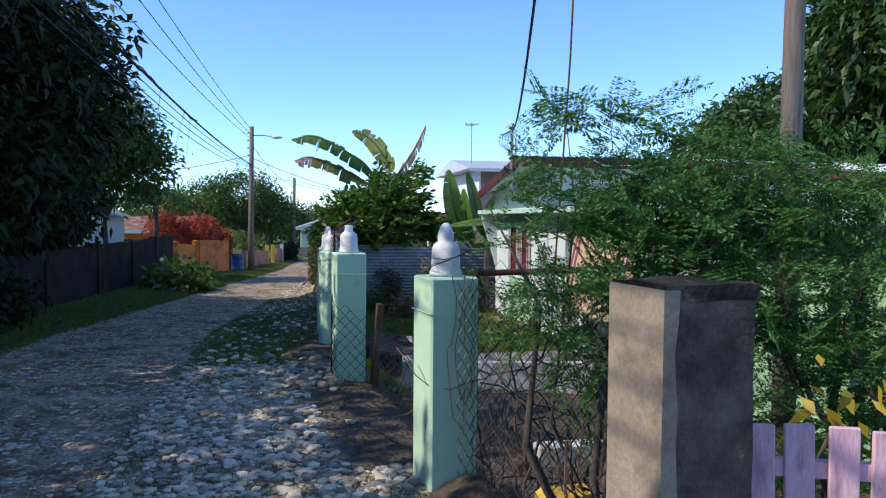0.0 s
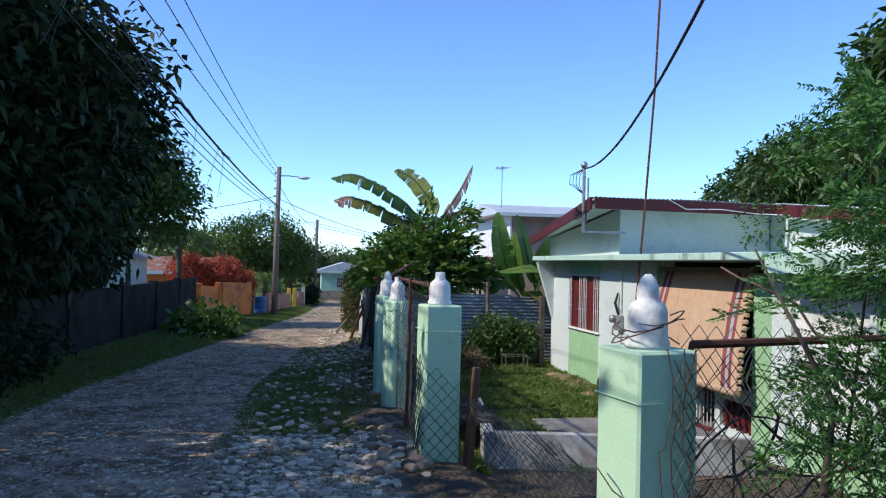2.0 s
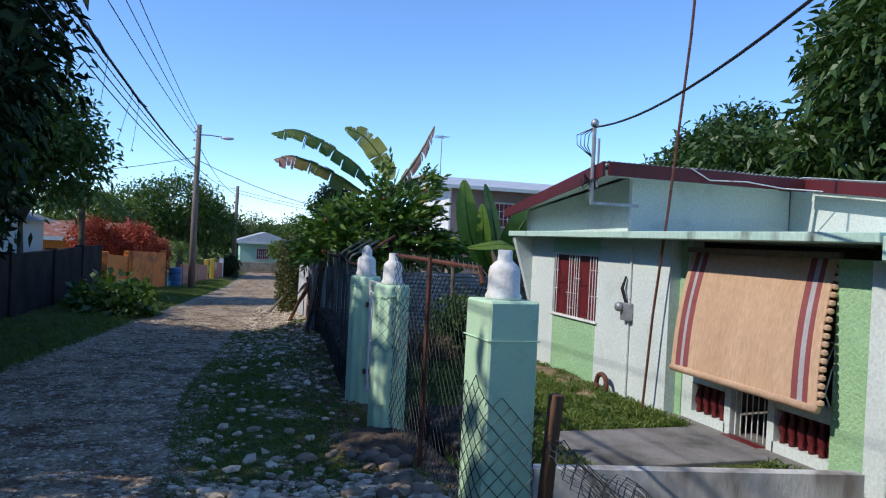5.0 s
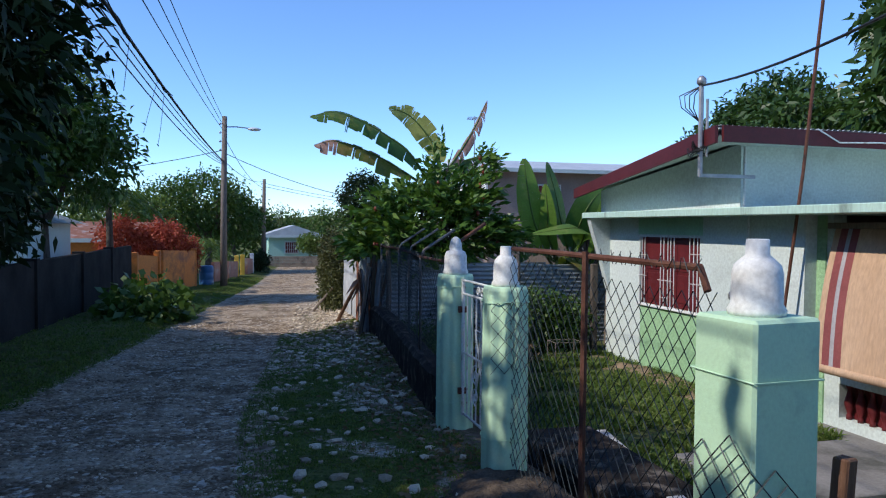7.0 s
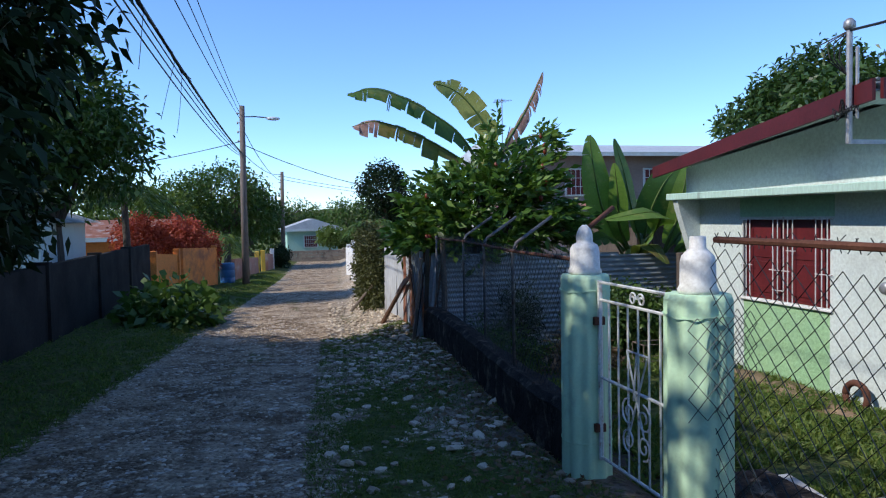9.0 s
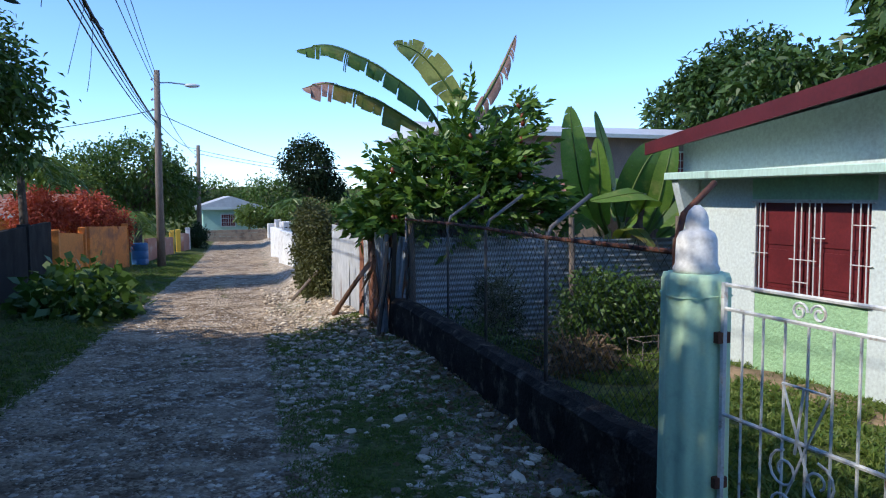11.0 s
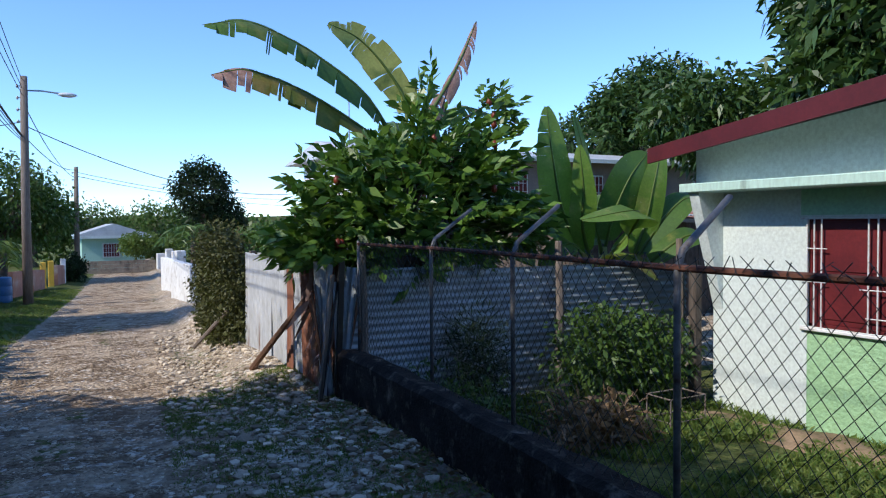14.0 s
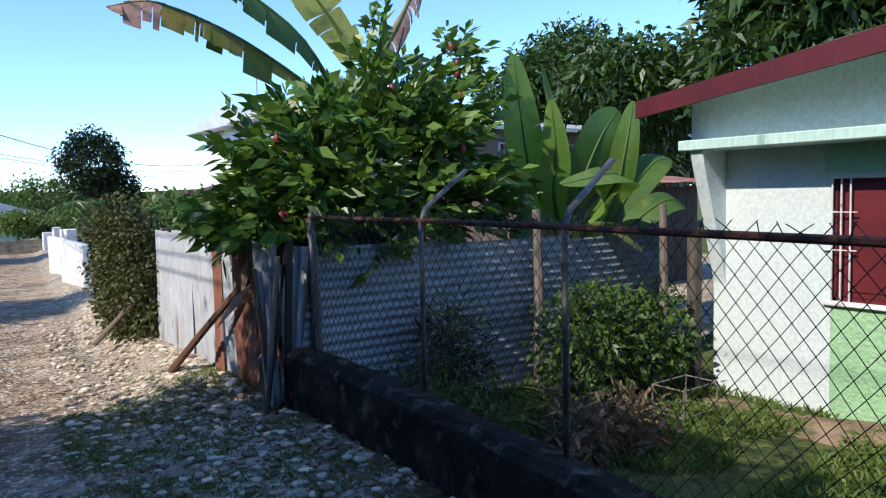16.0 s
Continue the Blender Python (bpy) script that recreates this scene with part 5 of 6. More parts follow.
def limbs(bm, base, tops, r0, seed, bend=0.15):
    g = random.Random(seed)
    base = Vector(base)
    for t in tops:
        t = Vector(t)
        pts = [base]
        for k in (0.35, 0.7):
            pts.append(base.lerp(t, k) + Vector((g.uniform(-1, 1), g.uniform(-1, 1), g.uniform(0, 1))) * bend * (t - base).length)
        pts.append(t)
        tube(bm, pts, [r0, r0 * 0.7, r0 * 0.4, r0 * 0.12], 6)
    return bm


def tree(name, label, base, fork, lobes, r, leaf, mat, sprigs, per=8, spread_r=0.25, seed=1, group="", aspect=0.42, gaps=0.2, droop=0.3, category="tree"):
    ob = thing(name, label, category, group, at=base)
    b = Vector(base)
    f = Vector(fork) - b
    bm = tube(bmesh.new(), [(0, 0, -0.3), (0.02, 0, 0.15), f * 0.5 + Vector((0.05, 0.03, 0)), f], [r * 1.5, r * 1.1, r * 0.9, r * 0.75], 10)
    g = random.Random(seed)
    tops = []
    for c, rad in lobes:
        for k in range(3):
            tops.append(Vector(c) - b + Vector((g.uniform(-0.6, 0.6) * rad[0], g.uniform(-0.6, 0.6) * rad[1], g.uniform(-0.2, 0.7) * rad[2])))
    limbs(bm, f - f * 0.05, tops, r * 0.5, seed)
    part("trunk", bm, M["bark"], ob, flat=False)
    pts, ways, _ = lobes_leaves([((Vector(c) - b), rad) for c, rad in lobes], sprigs, per, spread_r, seed, gaps=gaps)
    leaf_cloud("crown", pts, ways, leaf, M[mat], ob, aspect=aspect, droop=droop, seed=seed)
    return ob


# big dark tree over the left wall, and two unseen neighbours added to shade the lane
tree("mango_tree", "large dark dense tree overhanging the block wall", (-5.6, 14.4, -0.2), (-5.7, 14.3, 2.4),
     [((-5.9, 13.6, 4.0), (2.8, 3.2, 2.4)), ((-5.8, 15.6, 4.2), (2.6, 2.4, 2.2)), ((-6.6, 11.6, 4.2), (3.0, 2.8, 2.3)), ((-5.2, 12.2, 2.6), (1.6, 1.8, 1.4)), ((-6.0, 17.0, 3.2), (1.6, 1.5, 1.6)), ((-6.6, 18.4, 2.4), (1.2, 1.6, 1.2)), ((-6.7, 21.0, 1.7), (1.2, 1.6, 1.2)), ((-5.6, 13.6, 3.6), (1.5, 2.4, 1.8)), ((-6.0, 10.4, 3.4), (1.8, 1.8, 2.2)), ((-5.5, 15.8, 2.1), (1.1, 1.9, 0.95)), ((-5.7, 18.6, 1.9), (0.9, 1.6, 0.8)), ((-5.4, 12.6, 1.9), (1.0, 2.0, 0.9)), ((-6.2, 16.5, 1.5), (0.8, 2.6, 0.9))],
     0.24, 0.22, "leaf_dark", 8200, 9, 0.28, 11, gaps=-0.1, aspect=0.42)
tree("mango_tree", "large dense tree out of view, added to shade the lane", (-7.6, 5.0, 0), (-7.6, 5.2, 2.6),
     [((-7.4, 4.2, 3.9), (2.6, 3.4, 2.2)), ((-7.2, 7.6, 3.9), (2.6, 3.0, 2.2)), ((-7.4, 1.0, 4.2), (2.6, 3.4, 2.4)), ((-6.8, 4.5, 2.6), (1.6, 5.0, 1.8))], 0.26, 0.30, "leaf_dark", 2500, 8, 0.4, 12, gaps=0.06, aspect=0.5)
tree("mango_tree", "large dense tree out of view, added to shade the lane", (-8.0, -5.0, 0), (-8.0, -5.0, 2.6),
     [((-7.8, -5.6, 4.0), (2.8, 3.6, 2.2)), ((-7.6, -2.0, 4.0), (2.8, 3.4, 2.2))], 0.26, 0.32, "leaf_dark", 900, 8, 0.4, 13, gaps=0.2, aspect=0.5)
tree("shade_tree", "rounded green tree behind the wall by the lane", (-6.9, 28.7, -0.75), (-6.85, 28.7, 1.5),
     [((-7.0, 28.4, 4.6), (2.2, 2.2, 2.0)), ((-8.6, 28.4, 4.8), (2.1, 2.1, 2.1)), ((-5.9, 29.4, 3.6), (1.4, 1.6, 1.5)), ((-7.9, 27.2, 3.2), (1.7, 1.8, 1.7))], 0.2, 0.22, "leaf_mid", 2900, 8, 0.25, 14, gaps=0.1)
tree("shade_tree", "green tree beyond the utility pole", (-3.2, 50, -1.2), (-3.2, 50, 1.0),
     [((-3.4, 50, 2.8), (2.4, 2.4, 1.9)), ((-1.8, 51, 2.2), (1.6, 1.6, 1.5)), ((-5.4, 49, 2.4), (1.8, 1.8, 1.6))], 0.2, 0.25, "leaf_mid", 1500, 8, 0.28, 15, gaps=0.1)
tree("shade_tree", "light green tree behind the low orange house", (-8.0, 46, -1.2), (-8, 46, 0.8),
     [((-8, 46, 2.0), (2.2, 2.2, 1.5)), ((-6.0, 47, 1.8), (1.6, 1.6, 1.3))], 0.18, 0.25, "leaf_light", 900, 8, 0.28, 16, gaps=0.1)
tree("round_tree", "compact dark round tree standing above the far lane", (6.7, 55, -1.3), (6.7, 55, 1.6),
     [((6.7, 55, 3.5), (1.6, 1.6, 1.7)), ((7.9, 55.4, 1.9), (1.4, 1.4, 1.2))], 0.16, 0.26, "leaf_dark", 900, 8, 0.2, 17, gaps=0.0)
tree("breadfruit_tree", "tall breadfruit tree with large leaves behind the house", (22.5, 24.0, -0.5), (22.5, 24.0, 3.0),
     [((21.9, 23.0, 8.2), (3.4, 3.8, 3.2)), ((24.0, 25.0, 9.5), (3.8, 3.8, 3.4)), ((22.1, 20.5, 10.6), (3.2, 3.4, 2.8)), ((20.8, 24.8, 5.6), (2.2, 2.6, 1.7)), ((23.5, 21.5, 5.8), (3.0, 3.0, 2.2))],
     0.3, 0.55, "leaf_bread", 2600, 9, 0.35, 18, gaps=0.12, aspect=0.36, droop=0.35)
tree("breadfruit_tree", "broad green tree behind the far house", (28, 41, -0.8), (28, 41, 3.5),
     [((28.0, 42, 7.4), (2.4, 2.6, 2.2)), ((30.0, 42, 8.4), (2.8, 2.8, 2.4)), ((26.6, 43, 6.0), (2.4, 2.4, 1.8)), ((32, 40, 6.4), (3.2, 3.2, 2.4)), ((31, 38, 3.4), (4.0, 2.6, 2.6)), ((36, 40, 4.4), (4.0, 3.0, 3.4))],
     0.3, 0.5, "leaf_bread", 3000, 8, 0.34, 19, gaps=0.3, aspect=0.36)
tree("shade_tree", "bushy tree between the houses", (21.5, 31, -0.6), (21.5, 31, 2.4), [((21.5, 31, 5.6), (2.6, 2.4, 1.5)), ((24.4, 32, 5.0), (2.2, 2.2, 1.5))], 0.2, 0.4, "leaf_bread", 900, 8, 0.32, 20, gaps=0.15)

tree("shade_tree", "leafy green tree beyond the lane's end", (6.5, 66, -1.3), (6.5, 66, 0.3), [((6.0, 66, 1.4), (2.6, 2.0, 1.7)), ((9.6, 67, 1.2), (2.4, 2.0, 1.6))], 0.2, 0.3, "leaf_mid", 800, 8, 0.3, 23, gaps=0.0)
tree("shade_tree", "leafy green tree behind the far house", (-2.0, 67, -1.3), (-2.0, 67, 0.5), [((-2.0, 67, 1.8), (3.0, 2.0, 1.8)), ((1.8, 69, 1.4), (2.6, 2.0, 1.5))], 0.2, 0.3, "leaf_mid", 800, 8, 0.3, 24, gaps=0.0)

# far belt of trees and scrub
g = np.random.default_rng(4)
belt = []
for k in range(46):
    x = -34 + k * 2.4
    y = 66 + g.uniform(0, 12) + abs(x) * 0.2
    belt.append(((x, y, -0.7 + g.uniform(-0.2, 0.5)), (2.4, 2.4, g.uniform(1.6, 2.4))))
pts, ways, _ = lobes_leaves(belt, 4200, 7, 0.35, 21, gaps=0.0)
tagged(leaf_cloud("tree_belt", pts, ways, 0.42, M["leaf_mid"], seed=22), "far belt of green trees beyond the lane", "trees", kind="stuff")
hill_v, hill_f = [], []
for i in range(81):
    x = -420 + i * 10.5
    h = 6.0 + 5.0 * noise.noise((i * 0.12, 0, 3)) + 1.2 * noise.noise((i * 0.9, 2, 3))
    hill_v += [(x, 560, -6), (x, 580, max(3.0, h + 0.012 * x))]
for i in range(80):
    hill_f.append((2 * i, 2 * i + 2, 2 * i + 3, 2 * i + 1))
tagged(data_part("backdrop", hill_v, hill_f, M["leaf_hedge"]), "low wooded hills on the horizon", "hills", kind="structure")


def fronds(parent, at, count, length, mat, seed, lift=0.7, leaflets=22, width=0.35):
    """Arching pinnate palm leaves: a rib and its leaflets, one part a frond."""
    r = random.Random(seed)
    for k in range(count):
        a = 2 * math.pi * (k + r.random() * 0.5) / count
        e = lift * r.uniform(0.3, 1.2)
        d = Vector((math.cos(a), math.sin(a), 0))
        pts, ways, rib = [], [], []
        for i in range(leaflets + 1):
            s = i / leaflets
            p = Vector(at) + d * length * s * (1 - 0.15 * s) + Vector((0, 0, length * (e * s - 0.75 * s * s * (0.6 + e))))
            rib.append(p)
            if i > 2:
                for sd in (-1, 1):
                    ways.append(d * 0.6 + Vector((-d.y, d.x, 0)) * sd + Vector((0, 0, -0.35)))
                    pts.append(p)
        fr = part("frond", tube(bmesh.new(), rib[::3], [0.02] * len(rib[::3]), 4), M[mat], parent)
        leaf_cloud("blade", pts, ways, width, M[mat], fr, aspect=0.12, droop=0.3, seed=seed + k)


def palm(name, label, x, y, z, h, length, seed, mat="leaf_mid", count=11):
    ob = thing(name, label, "palm", at=(x, y, z))
    part("trunk", tube(bmesh.new(), [(0, 0, -0.2), (0.05, 0, h * 0.5), (0.0, 0.05, h)], [0.16, 0.12, 0.10], 9), M["bark"], ob, flat=False)
    fronds(ob, (0, 0.05, h), count, length, mat, seed, width=0.5)


palm("coconut_palm", "young coconut palm behind the block wall", -5.8, 33.0, -0.9, 3.5, 2.0, 31)
palm("areca_palm", "yellowing palm behind the utility pole", -3.4, 40, -1.1, 1.9, 1.9, 33, "leaf_light", 9)
palm("areca_palm", "small palm beyond the hedge", 4.2, 44, -1.1, 2.4, 1.6, 34)


# bananas
def banana_leaf(parent, root, way, length, width, bend, mat, seed, torn=0.0, up=(0, 0, 1), name="leaf", fold=0.12, cut=1.0):
    """An arching blade either side of its midrib; torn: how deep the slits between its strips go."""
    r = random.Random(seed)
    root, d = Vector(root), Vector(way).normalized()
    n = 44
    side = d.cross(Vector(up))
    side.normalize()
    p, verts, faces, rib = root.copy(), [], [], []
    stalk = 0.14
    step = length / n
    for i in range(n + 1):
        s = i / n
        rib.append(p.copy())
        d = (d + Vector((0, 0, -bend * step * (0.4 + 1.2 * s)))).normalized()
        p = p + d * step
    first = int(stalk * n) + 1
    for sd in (-1, 1):
        i = first
        while i < n:
            run = r.choice((2, 4, 5, 7, 9, 11)) if torn > 0.06 else n
            j = min(n, i + run)
            short = r.uniform(1 - 0.28 * torn, 1.0)
            hang = torn * r.uniform(0.75, 1.15)
            prev = None
            for m in range(i, j + 1):
                s = m / n
                k = (s - stalk) / (1 - stalk)
                w = width * (max(0.0, math.sin(math.pi * min(1, k ** 0.75 * 0.97 + 0.03))) ** 0.55) * 0.5 * short
                dd = (rib[min(m + 1, n)] - rib[max(m - 1, 0)]).normalized()
                nrm = side.cross(dd)
                pinch = (0.5 - (m - i) / (j - i)) * 2 * min(0.45, torn) * step * 0.9 if torn > 0.06 else 0.0
                row = []
                for q in (0.0, 0.5, 1.0):
                    row.append(len(verts))
                    verts.append(rib[m] + side * sd * w * q * (1 - 0.25 * hang * q) + nrm * w * q * fold - Vector((0, 0, 1)) * w * q * q * hang * 0.8 + dd * (0.25 * w * q + pinch * q))
                if prev is not None:
                    faces.append((prev[0], row[0], row[1], prev[1]))
                    faces.append((prev[1], row[1], row[2], prev[2]))
                prev = row
            i = j
    ob = data_part(name, verts, faces, M[mat], parent, flat=False)
    bm = tube(bmesh.new(), rib[::4] + [rib[-1]], [0.028 * (1 - 0.8 * k / (n // 4 + 1)) for k in range(len(rib[::4]) + 1)], 6)
    part("midrib", bm, M["leaf_light"], ob, flat=False)
    return ob


def curve_points(ctrl, n):
    """A smooth line through the given points."""
    ctrl = [Vector(c) for c in ctrl]
    ext = [ctrl[0] * 2 - ctrl[1]] + ctrl + [ctrl[-1] * 2 - ctrl[-2]]
    out, segs = [], len(ctrl) - 1
    for i in range(n + 1):
        v = min(i / n * segs, segs - 1e-6)
        k, u = int(v), v - int(v)
        a, b, c, d = ext[k:k + 4]
        out.append(0.5 * (2 * b + (c - a) * u + (2 * a - 5 * b + 4 * c - d) * u * u + (3 * b - a - 3 * c + d) * u ** 3))
    return out


def torn_leaf(parent, ctrl, width, mat, seed, face=(0, -0.35, 1), torn=0.5, hang=0.8, stalk=0.1, tip_mat=None, spread_up=0.1):
    """A blade slit into strips that hang from an arching midrib; tip_mat: the browned end."""
    r = random.Random(seed)
    n = 96
    rib = curve_points(ctrl, n)
    first = int(stalk * n)
    sets = {mat: ([], []), tip_mat or mat: ([], [])}
    for sd in (-1, 1):
        i = first
        while i < n:
            j = min(n, i + r.choice((1, 2, 3, 4, 6, 8, 11)))
            cut = r.random() < torn
            short = r.uniform(0.72, 1.0) if cut else 1.0
            fall = hang * (r.uniform(0.8, 1.5) if cut else r.uniform(0.55, 0.75))
            verts, faces = sets[tip_mat if tip_mat and i > n * r.uniform(0.62, 0.8) else mat]
            prev = None
            for m in range(i, j + 1):
                k = (m / n - stalk) / (1 - stalk)
                w = 0.5 * width * short * max(0.02, math.sin(math.pi * min(1.0, 0.06 + 0.94 * max(0.0, k) ** 0.8))) ** 0.5
                d = (rib[min(m + 1, n)] - rib[max(m - 1, 0)]).normalized()
                side = d.cross(Vector(face)).normalized() * sd
                gap = (0.5 - (m - i) / max(1, j - i)) * 0.012 if cut else 0.0
                row = []
                for q in (0.0, 0.35, 0.7, 1.0):
                    row.append(len(verts))
                    verts.append(rib[m] + side * w * q * (1 - 0.3 * fall * q) + Vector((0, 0, w * (spread_up * q - fall * q * q * 0.75))) + d * (0.22 * w * q + gap * q))
                if prev:
                    for q in range(3):
                        faces.append((prev[q], row[q], row[q + 1], prev[q + 1]))
                prev = row
            i = j
    ob = None
    for key, (verts, faces) in sets.items():
        if verts:
            piece = data_part("leaf" if ob is None else "browned_tip", verts, faces, M[key], parent if ob is None else ob, flat=False)
            ob = ob or piece
    part("midrib", tube(bmesh.new(), rib[::6], [0.03 * (1 - 0.85 * k / 16) for k in range(len(rib[::6]))], 6), M["leaf_light"], ob, flat=False)
    return ob


ban = thing("banana_plant", "tall banana plant with torn, partly browned leaves", "banana", at=(2.15, 18.8, -0.47))
part("stem", tube(bmesh.new(), [(0, 0, -0.2), (0.0, 0, 1.5), (0.05, 0.0, 3.0)], [0.15, 0.12, 0.07], 10), M["banana_light"], ban, flat=False)
torn_leaf(ban, [(0.02, 0, 2.9), (-0.38, 0, 3.46), (-0.91, 0, 3.82), (-1.29, 0, 4.01), (-1.77, 0, 4.15), (-2.22, 0, 4.06)], 0.80, "banana", 1, (0, -0.5, 1), 0.45, 0.75)
torn_leaf(ban, [(0.0, 0, 2.8), (-0.79, 0, 3.27), (-1.30, 0, 3.50), (-1.78, 0, 3.62), (-2.15, 0, 3.54)], 0.70, "banana_mid", 2, (0, -0.5, 1), 0.6, 0.85, tip_mat="banana_dead")
torn_leaf(ban, [(0.1, 0, 2.85), (0.26, 0.2, 3.4), (0.05, 0.3, 3.85), (-0.28, 0.4, 4.22), (-0.68, 0.4, 4.36)], 0.50, "banana_light", 3, (-0.5, -1, 0.3), 0.55, 0.35, 0.2)
torn_leaf(ban, [(0.15, 0, 2.85), (0.62, 0, 3.48), (0.95, 0, 4.03), (1.18, 0, 4.52)], 0.36, "banana_dead", 4, (-0.5, -0.8, 0.5), 0.95, 1.5, 0.22)
torn_leaf(ban, [(0.1, 0, 2.85), (0.6, 0.1, 3.25), (1.05, 0.1, 3.42), (1.45, 0.1, 3.36)], 0.42, "banana", 5, (0, -0.6, 1), 0.4, 0.8)
torn_leaf(ban, [(0.1, 0.05, 2.8), (0.3, 0.6, 3.2), (0.5, 1.2, 3.3), (0.6, 1.6, 3.0)], 0.45, "banana", 6, (0, 0, 1), 0.4, 0.8)

ban2 = thing("banana_plant", "young banana clump with broad upright green leaves", "banana", at=(4.75, 17.95, -0.57))
for dx, dy, h in ((-0.3, 0, 1.6), (0.05, 0.1, 1.7), (0.3, -0.1, 1.5)):
    part("stem", tube(bmesh.new(), [(dx, dy, -0.2), (dx, dy, 0.7), (dx * 0.9, dy, h)], [0.11, 0.09, 0.05], 10), M["banana_light"], ban2, flat=False)
for k, (ctrl, wd, mk, face) in enumerate((
        ([(-0.28, 0, 1.5), (-0.72, -0.05, 2.1), (-0.92, -0.1, 2.75), (-1.02, -0.1, 3.42)], 0.50, "banana_fresh", (-0.25, -1, 0.3)),
        ([(-0.25, 0, 1.5), (-0.55, -0.2, 1.95), (-0.62, -0.3, 2.4), (-0.68, -0.3, 2.95)], 0.34, "banana_fresh", (-0.7, -1, 0.2)),
        ([(0.02, 0.1, 1.6), (-0.18, 0.05, 2.2), (-0.34, 0.0, 2.8), (-0.52, 0.0, 3.38)], 0.42, "banana", (0.5, -1, 0.3)),
        ([(0.05, 0.1, 1.6), (0.12, 0, 2.1), (0.32, -0.1, 2.6), (0.62, -0.1, 2.92)], 0.62, "banana", (0.1, -1, 0.5)),
        ([(0.28, -0.1, 1.4), (0.52, -0.15, 1.95), (0.64, -0.2, 2.5), (0.78, -0.2, 3.02)], 0.40, "banana_fresh", (-0.3, -1, 0.2)),
        ([(-0.2, -0.1, 1.45), (0.0, -0.5, 1.95), (-0.3, -0.85, 2.15), (-1.15, -0.9, 2.05)], 0.46, "banana_fresh", (0, -0.5, 1)),
        ([(0.3, -0.1, 1.4), (0.75, -0.2, 2.0), (1.1, -0.25, 2.3), (1.40, -0.25, 2.35)], 0.44, "banana", (0, -0.6, 1)),
        ([(0.25, -0.2, 1.3), (0.7, -0.5, 1.75), (1.0, -0.6, 1.85), (1.3, -0.6, 1.7)], 0.42, "banana", (0, -0.6, 1)),
        ([(-0.3, 0, 1.3), (-0.7, -0.3, 1.7), (-1.0, -0.4, 1.75), (-1.35, -0.4, 1.5)], 0.40, "banana", (0, -0.6, 1)),
        ([(-0.2, -0.1, 1.2), (-0.3, -0.5, 1.6), (-0.3, -0.8, 1.6), (-0.2, -1.1, 1.35)], 0.40, "banana_mid", (0, 0, 1)),
        ([(0.0, 0.1, 1.5), (0.3, 0.5, 2.1), (0.5, 0.8, 2.4), (0.6, 1.2, 2.3)], 0.45, "banana", (0, 0.3, 1)),
        ([(-0.3, 0.1, 1.5), (-0.6, 0.5, 2.0), (-0.8, 0.8, 2.2), (-1.0, 1.2, 2.1)], 0.45, "banana", (0, 0.3, 1)))):
    torn_leaf(ban2, ctrl, wd, mk, 80 + k, face, 0.04, 0.12, 0.12, spread_up=0.0)


